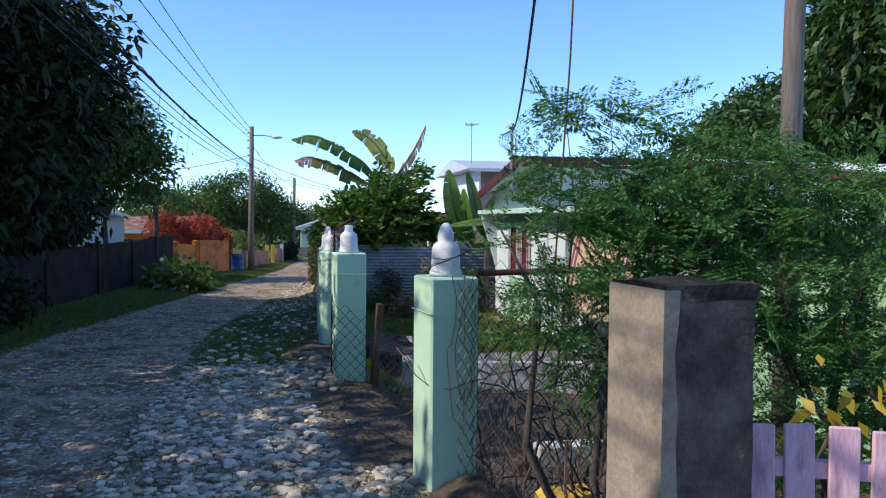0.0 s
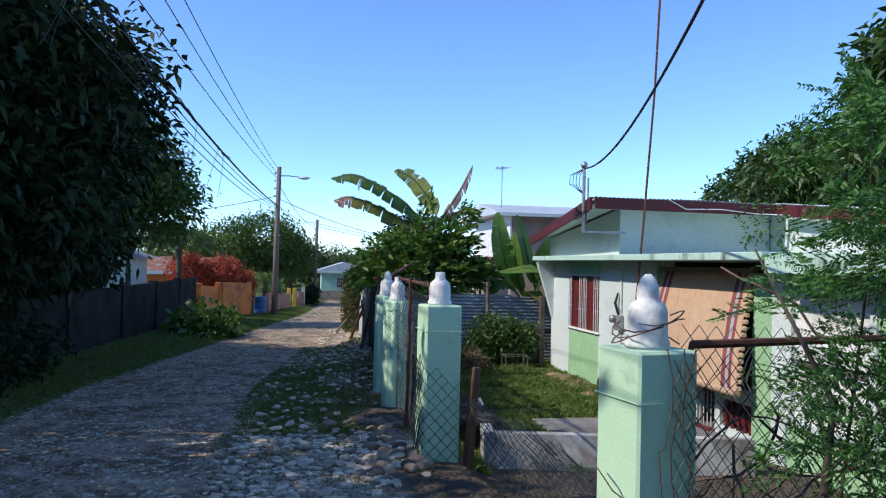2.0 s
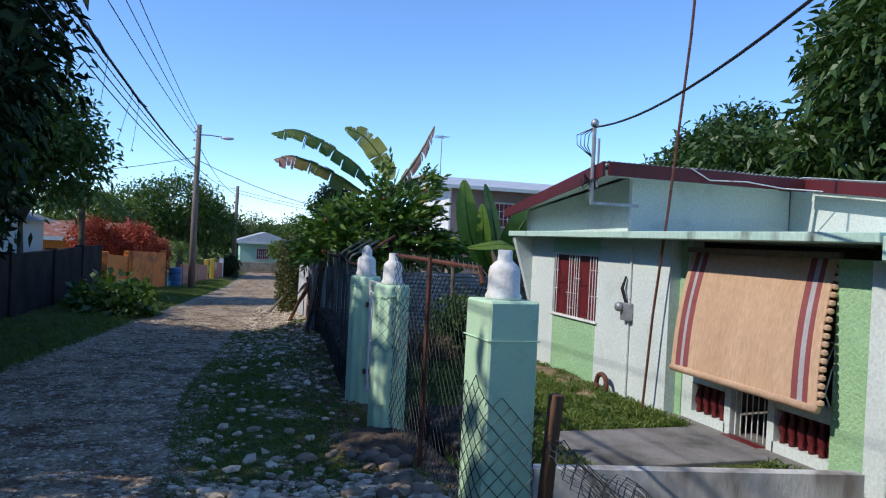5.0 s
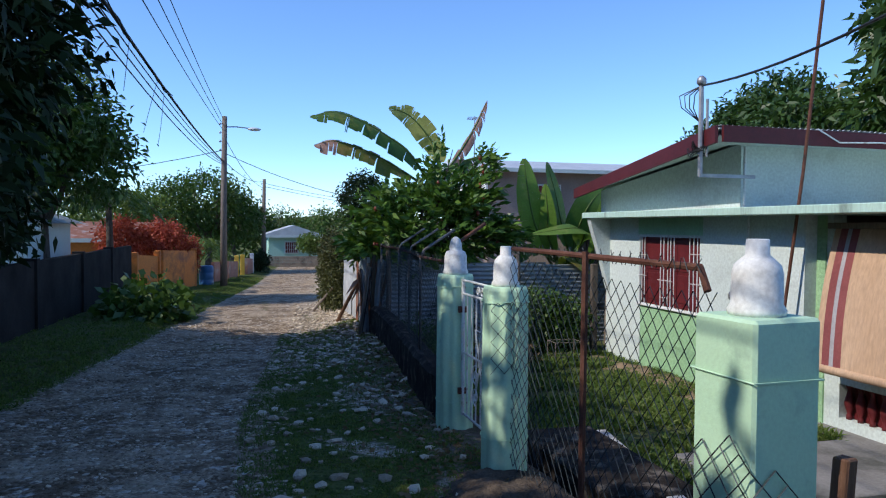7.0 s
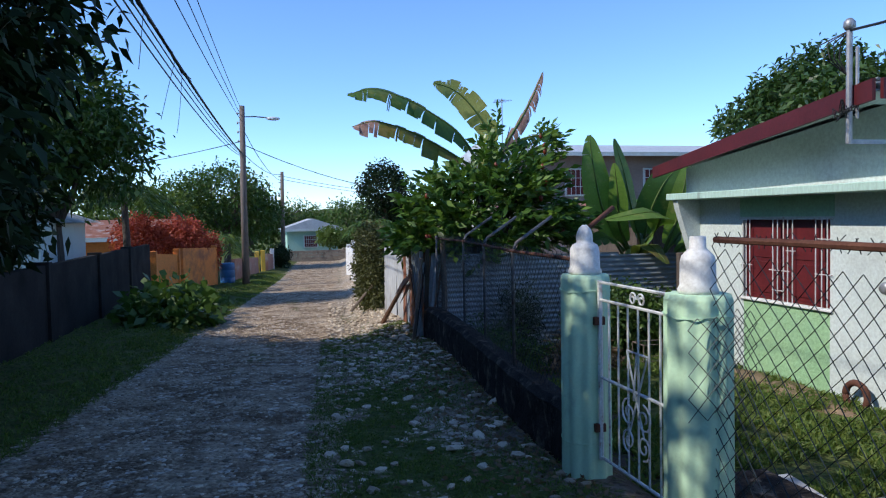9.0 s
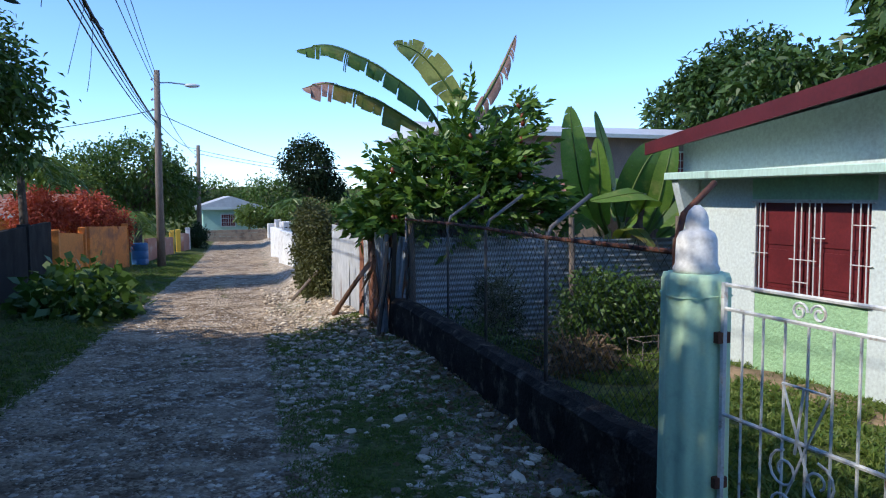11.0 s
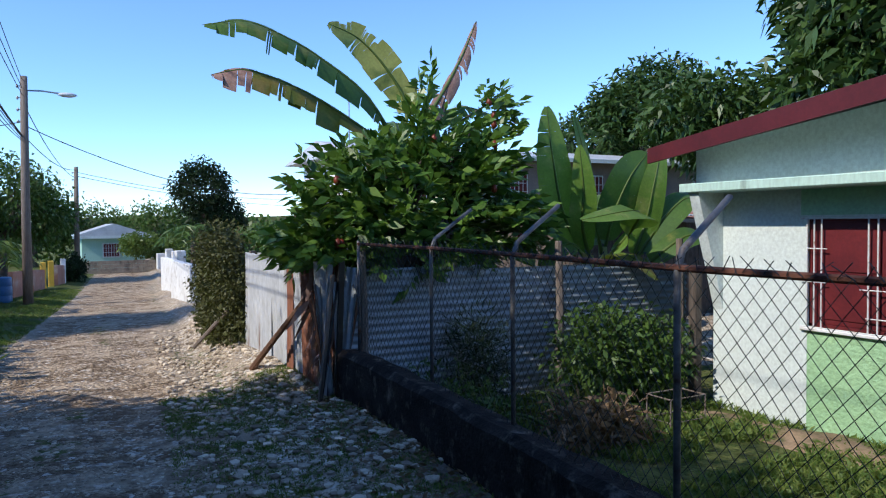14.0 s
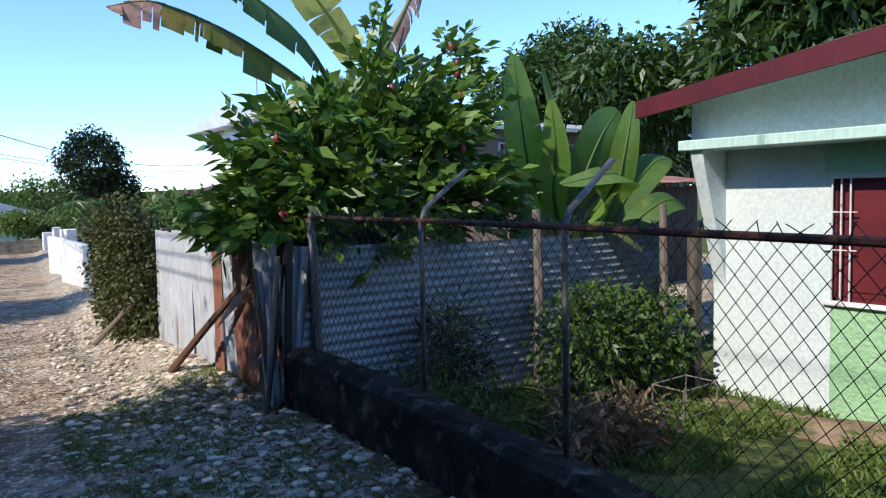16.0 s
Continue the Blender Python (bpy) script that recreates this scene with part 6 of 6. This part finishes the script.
# fruit tree with pinnate glossy leaves and red pods
def ackee():
    ob = thing("fruit_tree", "bushy fruit tree with glossy leaves and red pods", "tree", at=(1.75, 17.9, -0.3))
    lobes = [((0.15, 0, 1.85), (0.82, 0.7, 0.6)), ((-0.55, -0.05, 1.65), (0.5, 0.5, 0.36)), ((-0.72, -0.1, 2.1), (0.34, 0.36, 0.2)), ((0.9, 0.0, 1.9), (0.6, 0.6, 0.55)), ((0.28, -0.05, 2.5), (0.32, 0.34, 0.4)), ((0.32, -0.05, 2.98), (0.15, 0.18, 0.3)),
             ((1.0, 0.0, 2.55), (0.36, 0.36, 0.4)), ((1.15, 0.0, 3.0), (0.16, 0.18, 0.25)), ((-0.22, 0.0, 2.3), (0.36, 0.36, 0.3)), ((-0.85, -0.1, 1.5), (0.38, 0.4, 0.18)), ((1.4, 0.0, 1.65), (0.38, 0.4, 0.3)), ((0.1, -0.1, 1.42), (0.8, 0.5, 0.22)), ((0.7, 0.0, 2.15), (0.45, 0.4, 0.3))]
    bm = tube(bmesh.new(), [(0, 0, -0.2), (0.03, 0, 0.6), (0.0, 0, 1.2)], [0.11, 0.09, 0.08], 8)
    limbs(bm, (0, 0, 1.1), [c for c, _ in lobes] + [(c[0] + 0.3, c[1], c[2] + 0.3) for c, _ in lobes], 0.045, 3)
    part("trunk", bm, M["bark"], ob, flat=False)
    g = np.random.default_rng(8)
    _, _, sprigs = lobes_leaves(lobes, 960, 1, 0.0, 9, shell=(0.45, 1.08), gaps=-0.02)
    pts, ways = [], []
    cen = np.array([0.1, 0, 1.7])
    for p in sprigs:
        d = (p - cen) * np.array([1, 1, 0.5]) + g.normal(size=3) * 0.35
        d[2] += 0.25
        d /= np.linalg.norm(d)
        s = np.cross(d, (0, 0, 1.0)) + g.normal(size=3) * 0.25
        s /= np.linalg.norm(s) + 1e-6
        ln = g.uniform(0.22, 0.36)
        for i in range(4):
            q = p + d * ln * (0.25 + 0.25 * i) - np.array([0, 0, 0.05 * (0.3 * i) ** 2])
            for sd in (-1, 1):
                pts.append(q)
                ways.append(d * 0.75 + s * sd * 0.8 + np.array([0, 0, -0.15]))
        pts.append(p + d * ln)
        ways.append(d)
    leaf_cloud("crown", pts, ways, 0.17, M["leaf_ackee"], ob, aspect=0.42, droop=0.12, seed=10)
    r = random.Random(3)
    for k in range(14):
        c, rad = r.choice(lobes)
        p = Vector(c) + Vector((r.uniform(-0.6, 0.6) * rad[0], -rad[1] * r.uniform(0.7, 1.0), r.uniform(-0.5, 0.5) * rad[2]))
        bm = lathe(bmesh.new(), [(0.008, -0.05), (0.03, -0.03), (0.037, 0.0), (0.025, 0.035), (0.006, 0.05)], p, 8)
        part("pod", bm, M["fruit"], ob, "ripe red fruit pod", flat=False)


ackee()


# feathery shrub near the start
def feathery(name, label, base, lobes, stems, sprigs, seed, size=0.26, girth=0.03):
    ob = thing(name, label, "shrub", at=base)
    bm = bmesh.new()
    limbs(bm, (0, 0, -0.1), [c for c, _ in lobes] + stems, girth, seed, 0.12)
    part("stem", bm, M["bark"], ob, flat=False)
    g = np.random.default_rng(seed)
    _, _, sp = lobes_leaves(lobes, sprigs, 1, 0.0, seed, shell=(0.3, 1.05), gaps=0.0)
    pts, ways = [], []
    for p in sp:
        a = g.uniform(0, 2 * np.pi)
        d = np.array([np.cos(a), np.sin(a), g.uniform(-0.5, 0.9)])
        tilt = g.normal(size=3) * 0.75 + np.array([0, 0, 1.0])
        s0 = np.cross(tilt, d)
        s0 /= np.linalg.norm(s0)
        n0 = np.cross(d, s0)
        n0 /= np.linalg.norm(n0)
        ln = size * g.uniform(0.7, 1.3)
        for i in range(5):
            q0 = p + d * ln * (0.2 + 0.2 * i) - np.array([0, 0, 0.25 * ln * (0.2 + 0.2 * i) ** 2])
            for sd in (-1, 1):
                pd = d * 0.55 + s0 * sd * 0.85
                pl = ln * 0.42 * (1 - 0.1 * abs(i - 2))
                for j in range(1, 9):
                    q = q0 + pd * pl * j / 8
                    for s2 in (-1, 1):
                        pts.append(q)
                        ways.append(pd * 0.6 + np.cross(n0, pd) * s2)
    leaf_cloud("foliage", pts, ways, size * 0.115, M["leaf_fern"], ob, aspect=0.32, droop=0.1, seed=seed)
    return ob


feathery("feathery_shrub", "feathery green acacia-like shrub growing through the fence", (1.55, 3.55, -0.3),
         [((-0.20, 0.1, 1.95), (0.36, 0.34, 0.26)), ((0.2, 0.0, 2.02), (0.50, 0.42, 0.30)), ((0.6, 0.0, 1.98), (0.46, 0.4, 0.32)), ((-0.15, 0.1, 1.45), (0.34, 0.34, 0.3)), ((0.35, 0.0, 1.55), (0.55, 0.4, 0.38)), ((0.25, 0.1, 1.05), (0.45, 0.34, 0.3)), ((0.55, 0.1, 0.75), (0.35, 0.3, 0.3))],
         [(-0.6, 0.2, 2.0), (0.8, -0.2, 2.2), (0.1, 0.1, 1.6)], 640, 41, 0.22)
feathery("feathery_shrub", "long drooping branch of feathery leaves, some dried brown", (1.82, 3.75, -0.38),
         [((-0.50, -0.1, 2.60), (0.20, 0.14, 0.07)), ((-0.25, -0.1, 2.54), (0.22, 0.16, 0.08)), ((0.02, -0.1, 2.46), (0.24, 0.18, 0.10))],
         [], 32, 43, 0.25, 0.012)
feathery("feathery_shrub", "feathery green shrub behind the concrete pillar", (2.6, 3.3, -0.2),
         [((-0.2, 0.2, 1.92), (0.5, 0.45, 0.32)), ((0.3, 0.0, 1.75), (0.6, 0.5, 0.4)), ((-0.3, 0.1, 1.35), (0.5, 0.4, 0.4)), ((0.3, 0.0, 1.1), (0.6, 0.4, 0.4)), ((-0.1, -0.1, 0.75), (0.5, 0.35, 0.3))], [(0.2, 0.3, 2.2)], 480, 42, 0.24)


# shrubs and beds
def shrub(name, label, base, lobes, sprigs, per, leaf, mat, seed, aspect=0.5, gaps=0.0, spread_r=0.08, droop=0.2, category="shrub", stems=True):
    ob = thing(name, label, category, at=base)
    if stems:
        bm = limbs(bmesh.new(), (0, 0, -0.15), [c for c, _ in lobes], 0.03, seed)
        part("stems", bm, M["bark"], ob)
    pts, ways, _ = lobes_leaves(lobes, sprigs, per, spread_r, seed, shell=(0.35, 1.0), gaps=gaps)
    leaf_cloud("foliage", pts, ways, leaf, M[mat], ob, aspect=aspect, droop=droop, seed=seed)
    return ob


shrub("hedge", "clipped dry olive green hedge at the lane's edge", (0.75, 22.1, -0.35), [((-0.02, -0.75, 0.95), (0.30, 0.55, 0.9)), ((0.0, 0.0, 0.95), (0.32, 0.7, 0.93)), ((0.05, 0.8, 0.95), (0.36, 0.7, 0.93)), ((0.02, -0.1, 0.4), (0.34, 1.3, 0.5)), ((0.04, 0.2, 1.42), (0.28, 1.1, 0.3))], 3800, 6, 0.065, "leaf_hedge", 51, spread_r=0.05, gaps=-0.2)
shrub("hedge", "green leafy bushes beyond the hedge", (2.2, 25.5, -0.5), [((0, 0, 1.1), (0.9, 1.4, 0.8)), ((0.8, 1.5, 1.3), (1.0, 1.3, 0.8)), ((-0.2, -1.6, 1.0), (0.7, 0.9, 0.7))], 1100, 7, 0.14, "leaf_mid", 52)
shrub("bush", "leafy green bush under the house wall", (3.35, 16.35, -0.47), [((0, 0, 0.55), (0.75, 0.45, 0.6)), ((0.5, -0.1, 0.5), (0.5, 0.4, 0.5))], 900, 6, 0.085, "leaf_mid", 53, spread_r=0.06)
shrub("bush", "dark thin-leaved bush before the zinc sheets", (2.15, 16.9, -0.47), [((0, 0, 0.55), (0.3, 0.25, 0.55))], 260, 6, 0.12, "leaf_dark", 54, aspect=0.12, droop=0.0)
shrub("weeds", "rank green weeds inside the fence", (1.35, 16.4, -0.4), [((0, 0, 0.25), (0.35, 0.7, 0.3)), ((0.4, -0.2, 0.15), (0.4, 0.5, 0.25))], 300, 5, 0.09, "leaf_mid", 55, aspect=0.3, droop=0.1)
shrub("creeping_plant", "broad-leaved creeping plants on the grass verge", (-3.5, 24, road_z(24) + 0.05), [((0, 0, 0.25), (0.9, 2.2, 0.45)), ((0.3, -1.8, 0.2), (0.9, 1.2, 0.35))], 520, 5, 0.24, "leaf_mid", 56, aspect=0.75, spread_r=0.12)
shrub("flowering_bush", "red flowering bush over the orange wall", (-4.4, 36.2, -1.0), [((0, 0, 1.9), (1.0, 1.2, 0.9)), ((-1.2, -1.4, 2.1), (1.0, 1.2, 0.8)), ((0.95, 0.9, 1.3), (0.6, 0.6, 0.9))], 1700, 7, 0.13, "leaf_red", 57)
shrub("bush", "dark bush beside the far pole", (-0.3, 49.3, -1.15), [((0, 0, 0.6), (0.6, 0.8, 0.7))], 300, 6, 0.16, "leaf_dark", 58)
shrub("bush", "yellow-green bush at the far bend", (3.6, 57.8, -1.3), [((0, 0, 1.6), (1.2, 1.0, 0.8)), ((1.6, 0.4, 1.3), (1.0, 0.9, 0.7))], 700, 7, 0.18, "leaf_light", 59)
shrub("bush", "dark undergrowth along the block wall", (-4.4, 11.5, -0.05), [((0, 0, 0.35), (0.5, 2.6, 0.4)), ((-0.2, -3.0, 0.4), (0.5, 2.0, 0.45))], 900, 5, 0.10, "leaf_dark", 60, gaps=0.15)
shrub("bush", "low green bushes by the far walls", (3.2, 33.5, -0.9), [((0, 0, 1.0), (0.7, 2.0, 0.8)), ((1.2, 4, 1.2), (1.2, 2.0, 0.9))], 700, 7, 0.2, "leaf_mid", 61)


def rosette(name, label, at, count, length, width, mat, seed, dry=0):
    ob = thing(name, label, "plant", at=at)
    r = random.Random(seed)
    for k in range(count):
        a = r.uniform(0, 6.28)
        banana_leaf(ob, (r.uniform(-0.12, 0.12), r.uniform(-0.12, 0.12), 0.0), (math.cos(a), math.sin(a), r.uniform(0.6, 1.6) if k >= dry else -0.1), length * r.uniform(0.6, 1.2), width, 2.2, mat if k >= dry else "banana_dead", seed * 50 + k, 0.0, name="blade")


rosette("strap_leaved_plant", "clump of strap-leaved lilies with dry hanging leaves", (2.75, 15.9, -0.42), 18, 0.62, 0.075, "banana", 71, 6)
rosette("strap_leaved_plant", "clump of strap-leaved lilies with dry hanging leaves", (2.35, 15.7, -0.42), 12, 0.5, 0.07, "banana", 72, 7)
shrub("dry_litter", "heap of dry hanging leaves round the lilies", (2.5, 15.55, -0.45), [((0, 0, 0.12), (0.5, 0.3, 0.2))], 260, 5, 0.16, "leaf_dry", 73, aspect=0.2, stems=False, category="leaves")
shrub("potted_croton", "yellow and red leaved croton behind the picket fence", (2.15, 2.75, 0.0), [((0.05, 0, 0.80), (0.16, 0.14, 0.12))], 7, 3, 0.11, "leaf_yellow", 74, aspect=0.4)

# dry vines on the vine-wound pillar and the fence
vine = bmesh.new()
r = random.Random(12)
for k in range(70):
    u = r.random() ** 1.4
    a = Vector((lerp(1.02, 3.0, u), lerp(4.34, 4.85, u) - 0.03, r.uniform(-0.3, 1.3)))
    pts, d = [a], Vector((r.uniform(-1, 1), r.uniform(-0.3, 0.3), r.uniform(-1, 0.5)))
    for i in range(7):
        d = (d + Vector((r.uniform(-1, 1), r.uniform(-0.5, 0.5), r.uniform(-1, 0.8))) * 0.6).normalized()
        pts.append(pts[-1] + d * r.uniform(0.06, 0.16))
    tube(vine, pts, r.uniform(0.003, 0.008), 4)
for k in range(3):
    x = 0.86 + 0.05 * k
    pts = [(x + 0.03 * math.sin(i * 1.1 + k), 4.200, 1.30 - i * r.uniform(0.10, 0.15)) for i in range(8)]
    tube(vine, pts, 0.003, 4)
for k in range(5):
    pts = [(0.86 + 0.15 * math.cos(a + k), 4.38 + 0.15 * math.sin(a + k), 1.30 + 0.03 * k + 0.03 * math.sin(2 * a + k)) for a in (i * 0.45 for i in range(7))]
    tube(vine, pts, 0.0035, 4)
tagged(part("dry_vine", vine, M["twig"]), "tangle of dry brown vine stems on the fence and pillar", "vine")
brush = bmesh.new()
for k in range(90):
    a = Vector((r.uniform(1.15, 2.4), r.uniform(3.2, 4.4), r.uniform(-0.4, -0.1)))
    pts, d = [a], Vector((r.uniform(-0.5, 0.5), r.uniform(-0.5, 0.5), 1))
    for i in range(6):
        d = (d + Vector((r.uniform(-1, 1), r.uniform(-1, 1), r.uniform(-0.5, 0.6))) * 0.5).normalized()
        pts.append(pts[-1] + d * r.uniform(0.08, 0.17))
    tube(brush, pts, r.uniform(0.003, 0.009), 4)
tagged(part("dry_brush", brush, M["twig"]), "dry leafless brush under the feathery shrub", "brush", kind="stuff")
tagged(part("yellow_block", boxes((1.28, 3.75, -0.2, 1.6, 3.95, 0.14), bevel=0.03), M["yellow"]), "faded yellow block half hidden in the brush", "block")

# dry brown leaves hanging at the fence corner, and litter on the verge
gd = np.random.default_rng(61)
pts = np.column_stack([gd.normal(0.84, 0.07, 150), gd.normal(17.66, 0.10, 150), gd.uniform(0.2, 1.15, 150)])
ways = np.column_stack([gd.normal(0, 0.4, 150), gd.normal(0, 0.4, 150), -np.ones(150)])
hang = thing("dry_leaf_bundle", "bundle of brown dry leaves hanging at the fence corner", "leaves", at=(0, 0, 0))
leaf_cloud("dry_leaf", pts, ways, 0.34, M["banana_dead"], hang, aspect=0.16, droop=0.1, seed=62)
part("stalk", tube(bmesh.new(), [(0.88, 17.68, -0.3), (0.86, 17.68, 0.6), (0.84, 17.66, 1.3)], [0.06, 0.05, 0.04], 7), M["bark"], hang)
pts, ways = [], []
for k in range(1800):
    y = gd.uniform(8.5, 18.5)
    x = fence_x(y) - abs(gd.normal(0.25, 0.3)) - 0.05
    pts.append((x, y, ground_z(x, y) + 0.012))
    ways.append((gd.normal(), gd.normal(), 0.15))
tagged(leaf_cloud("leaf_litter", pts, ways, 0.055, M["leaf_dry"], aspect=0.5, droop=0.0, seed=63), "dry brown leaf litter on the verge", "leaves", kind="stuff")

# ---- stones and grass ----
def stone_mesh(seed):
    r = random.Random(seed)
    bm = bmesh.new()
    bmesh.ops.create_icosphere(bm, subdivisions=1, radius=1)
    for v in bm.verts:
        v.co *= r.uniform(0.62, 1.2)
        v.co.z *= 0.55
    me = bpy.data.meshes.new("stone")
    bm.to_mesh(me)
    bm.free()
    me.materials.append(M["stone"])
    return me


STONES = [stone_mesh(k) for k in range(8)]


def cobble_mesh(seed):
    bm = bmesh.new()
    bmesh.ops.create_icosphere(bm, subdivisions=2, radius=1)
    for v in bm.verts:
        v.co *= 1 + 0.22 * noise.noise(v.co * 1.1 + Vector((seed * 5, 0, 0)))
        v.co.z *= 0.7
    me = bpy.data.meshes.new("cobble")
    bm.to_mesh(me)
    bm.free()
    me.shade_smooth()
    me.materials.append(M["cobble"])
    return me


COBBLES = [cobble_mesh(k) for k in range(4)]


def verge_spot(r, y):
    f, mid = fence_x(y), road_mid(y)
    k = r.random()
    return lerp(mid + 0.95, f - 0.12, k ** 0.8)


r = random.Random(21)
count = 0
while count < 300:
    y = r.uniform(2.6, 9.0) if r.random() < 0.62 else r.uniform(9.0, 18.5)
    x = verge_spot(r, y)
    if 4.7 < y < 7.1 and x > fence_x(y) - 0.5 and r.random() < 0.85:
        continue
    s = r.uniform(0.030, 0.062) * (1.25 if r.random() < 0.1 else 1)
    ob = new("stone", STONES[r.randrange(8)])
    ob.parent = ground
    ob.matrix_basis = Matrix.LocRotScale((x, y, ground_z(x, y) + s * 0.2), Euler((r.uniform(-0.4, 0.4), r.uniform(-0.4, 0.4), r.uniform(0, 6.28))), (s * r.uniform(0.8, 1.4), s, s))
    count += 1

base_v = np.array([v.co[:] for v in STONES[0].vertices])
base_f = [tuple(p.vertices) for p in STONES[0].polygons]
verts, faces = [], []
g = np.random.default_rng(31)
r = random.Random(33)
for k in range(15000):
    q = r.random()
    if q < 0.62:
        y = r.uniform(1.0, 8.6)
        x = verge_spot(r, y)
        if 4.7 < y < 7.1 and x > fence_x(y) - 0.5 or noise.noise((x * 1.6, y * 1.6, 8)) < -0.3:
            continue
        s = 0.012 + 0.036 * r.random() ** 1.7
    elif q < 0.88:
        y = r.uniform(8.6, 26)
        x = verge_spot(r, y)
        green = noise.noise((x * 0.7, y * 0.35, 2)) > -0.1
        if y < 14.5 and (r.random() < 0.55 or green and r.random() < 0.75) or noise.noise((x * 1.4, y * 1.4, 8)) < -0.2:
            continue
        s = 0.010 + 0.042 * r.random() ** 2.0
    else:
        y = r.uniform(2, 22)
        x = road_mid(y) + r.uniform(-1.3, 1.2)
        s = r.uniform(0.007, 0.02)
    a = r.uniform(0, 6.28)
    m = np.array([[math.cos(a), -math.sin(a), 0], [math.sin(a), math.cos(a), 0], [0, 0, 1]])
    v = (base_v * g.uniform(0.75, 1.25, 3) * s) @ m.T + (x, y, ground_z(x, y) + s * 0.22)
    o = len(verts)
    verts += v.tolist()
    faces += [tuple(i + o for i in f) for f in base_f]
tagged(data_part("gravel", verts, faces, M["stone_stuff"], ground), "loose pale limestone gravel on the verge", kind="stuff")


# small flat stones pressed into the lane
verts, faces = [], []
r = random.Random(37)
for k in range(9500):
    y = 2.0 + 17 * r.random() ** 1.4
    x = road_mid(y) + r.uniform(-1.45, 1.3)
    if noise.noise((x * 1.1, y * 1.1, 12)) < -0.15 and r.random() < 0.7:
        continue
    s = 0.007 + 0.026 * r.random() ** 2.4
    a = r.uniform(0, 6.28)
    m = np.array([[math.cos(a), -math.sin(a), 0], [math.sin(a), math.cos(a), 0], [0, 0, 0.6]])
    v = (base_v * g.uniform(0.75, 1.25, 3) * s) @ m.T + (x, y, ground_z(x, y) + s * 0.05)
    o = len(verts)
    verts += v.tolist()
    faces += [tuple(i + o for i in f) for f in base_f]
tagged(data_part("lane_gravel", verts, faces, M["stone_stuff"], ground), "small flat stones pressed into the lane", kind="stuff")


# grey cobbles heaped at the bottle pillar's foot
r = random.Random(52)
for k in range(70):
    y = r.uniform(6.9, 9.1)
    x = fence_x(y) - 0.16 - abs(r.gauss(0, 0.22))
    s = r.uniform(0.03, 0.068)
    ob = tagged(new("cobble", COBBLES[k % 4]), "rounded grey cobble heaped beside the pillar", "stone", "cobbles by the pillar")
    ob.matrix_basis = Matrix.LocRotScale((x, y, ground_z(x, y) + s * 0.3), Euler((r.uniform(-0.4, 0.4), r.uniform(-0.4, 0.4), r.uniform(0, 6.28))), (s * r.uniform(0.9, 1.4), s, s))


def soil_mound(name, label, x, y, rx, ry, h, mat, seed):
    bm = bmesh.new()
    bmesh.ops.create_grid(bm, x_segments=26, y_segments=26, size=1)
    for v in bm.verts:
        d = math.hypot(v.co.x, v.co.y)
        px, py = x + v.co.x * rx, y + v.co.y * ry
        up = h * max(0, 1 - d * d) * (0.75 + 0.6 * noise.noise((px * 4, py * 4, seed))) + 0.02 * noise.noise((px * 14, py * 14, seed))
        v.co = Vector((px, py, ground_z(px, py) + up - 0.035 * min(1, d * d)))
    tagged(part(name, bm, M[mat], flat=False), label, "soil")


soil_mound("soil_mound", "heap of dark loose soil at the gate pillar's foot", 0.32, 9.35, 0.5, 0.75, 0.10, "soil", 3)
soil_mound("soil_mound", "crumbled earth and rubble round the pillar's foot", 1.0, 3.85, 0.42, 0.6, 0.16, "soil", 5)
soil_mound("soil_mound", "bare brown earth along the house wall", 4.15, 14.2, 0.42, 2.0, 0.10, "earth", 7)


def grass(name, label, spots, blade, seed, mat="grass"):
    g = np.random.default_rng(seed)
    pts, ways = [], []
    for x, y in spots:
        z = ground_z(x, y) - 0.01
        for k in range(5):
            pts.append((x + g.normal() * 0.02, y + g.normal() * 0.02, z))
            ways.append((g.normal() * 0.5, g.normal() * 0.5, 1.0))
    tagged(leaf_cloud(name, pts, ways, blade, M[mat], aspect=0.10, droop=0.35, seed=seed), label, "grass", kind="stuff")


r = random.Random(44)
spots = []
while len(spots) < 15000:
    y = r.uniform(2.5, 19)
    x = lerp(road_mid(y) + 0.9, fence_x(y) - 0.02, r.random())
    dens = smooth(-0.45, 0.1, noise.noise((x * 0.7, y * 0.35, 2))) * (0.4 + 0.6 * smooth(6.0, 9.0, y)) + 0.06
    if 4.7 < y < 7.2 and x > fence_x(y) - 0.6:
        dens *= 0.15
    if noise.noise((x * 2.5, y * 2.5, 5)) < -0.15:
        dens *= 0.2
    if r.random() < dens:
        spots.append((x, y))
grass("grass_verge", "patchy short green grass on the verge", spots, 0.055, 45)
spots = []
while len(spots) < 9000:
    y = r.uniform(8, 44)
    x = road_mid(y) - 1.35 - abs(r.gauss(0, 1.0))
    if noise.noise((x * 2, y * 2, 5)) > -0.25:
        spots.append((x, y))
grass("grass_verge", "green grass along the dark wall", spots, 0.10, 46)
spots = []
while len(spots) < 11000:
    y = r.uniform(8.5, 17.2)
    x = r.uniform(fence_x(y) + 0.35, 4.4)
    if (10.95 > y > 9.6 and x > 2.4) or noise.noise((x * 1.6, y * 1.6, 5)) < -0.12:
        continue
    spots.append((x, y))
grass("yard_grass", "thin patchy yard grass", spots, 0.15, 47)
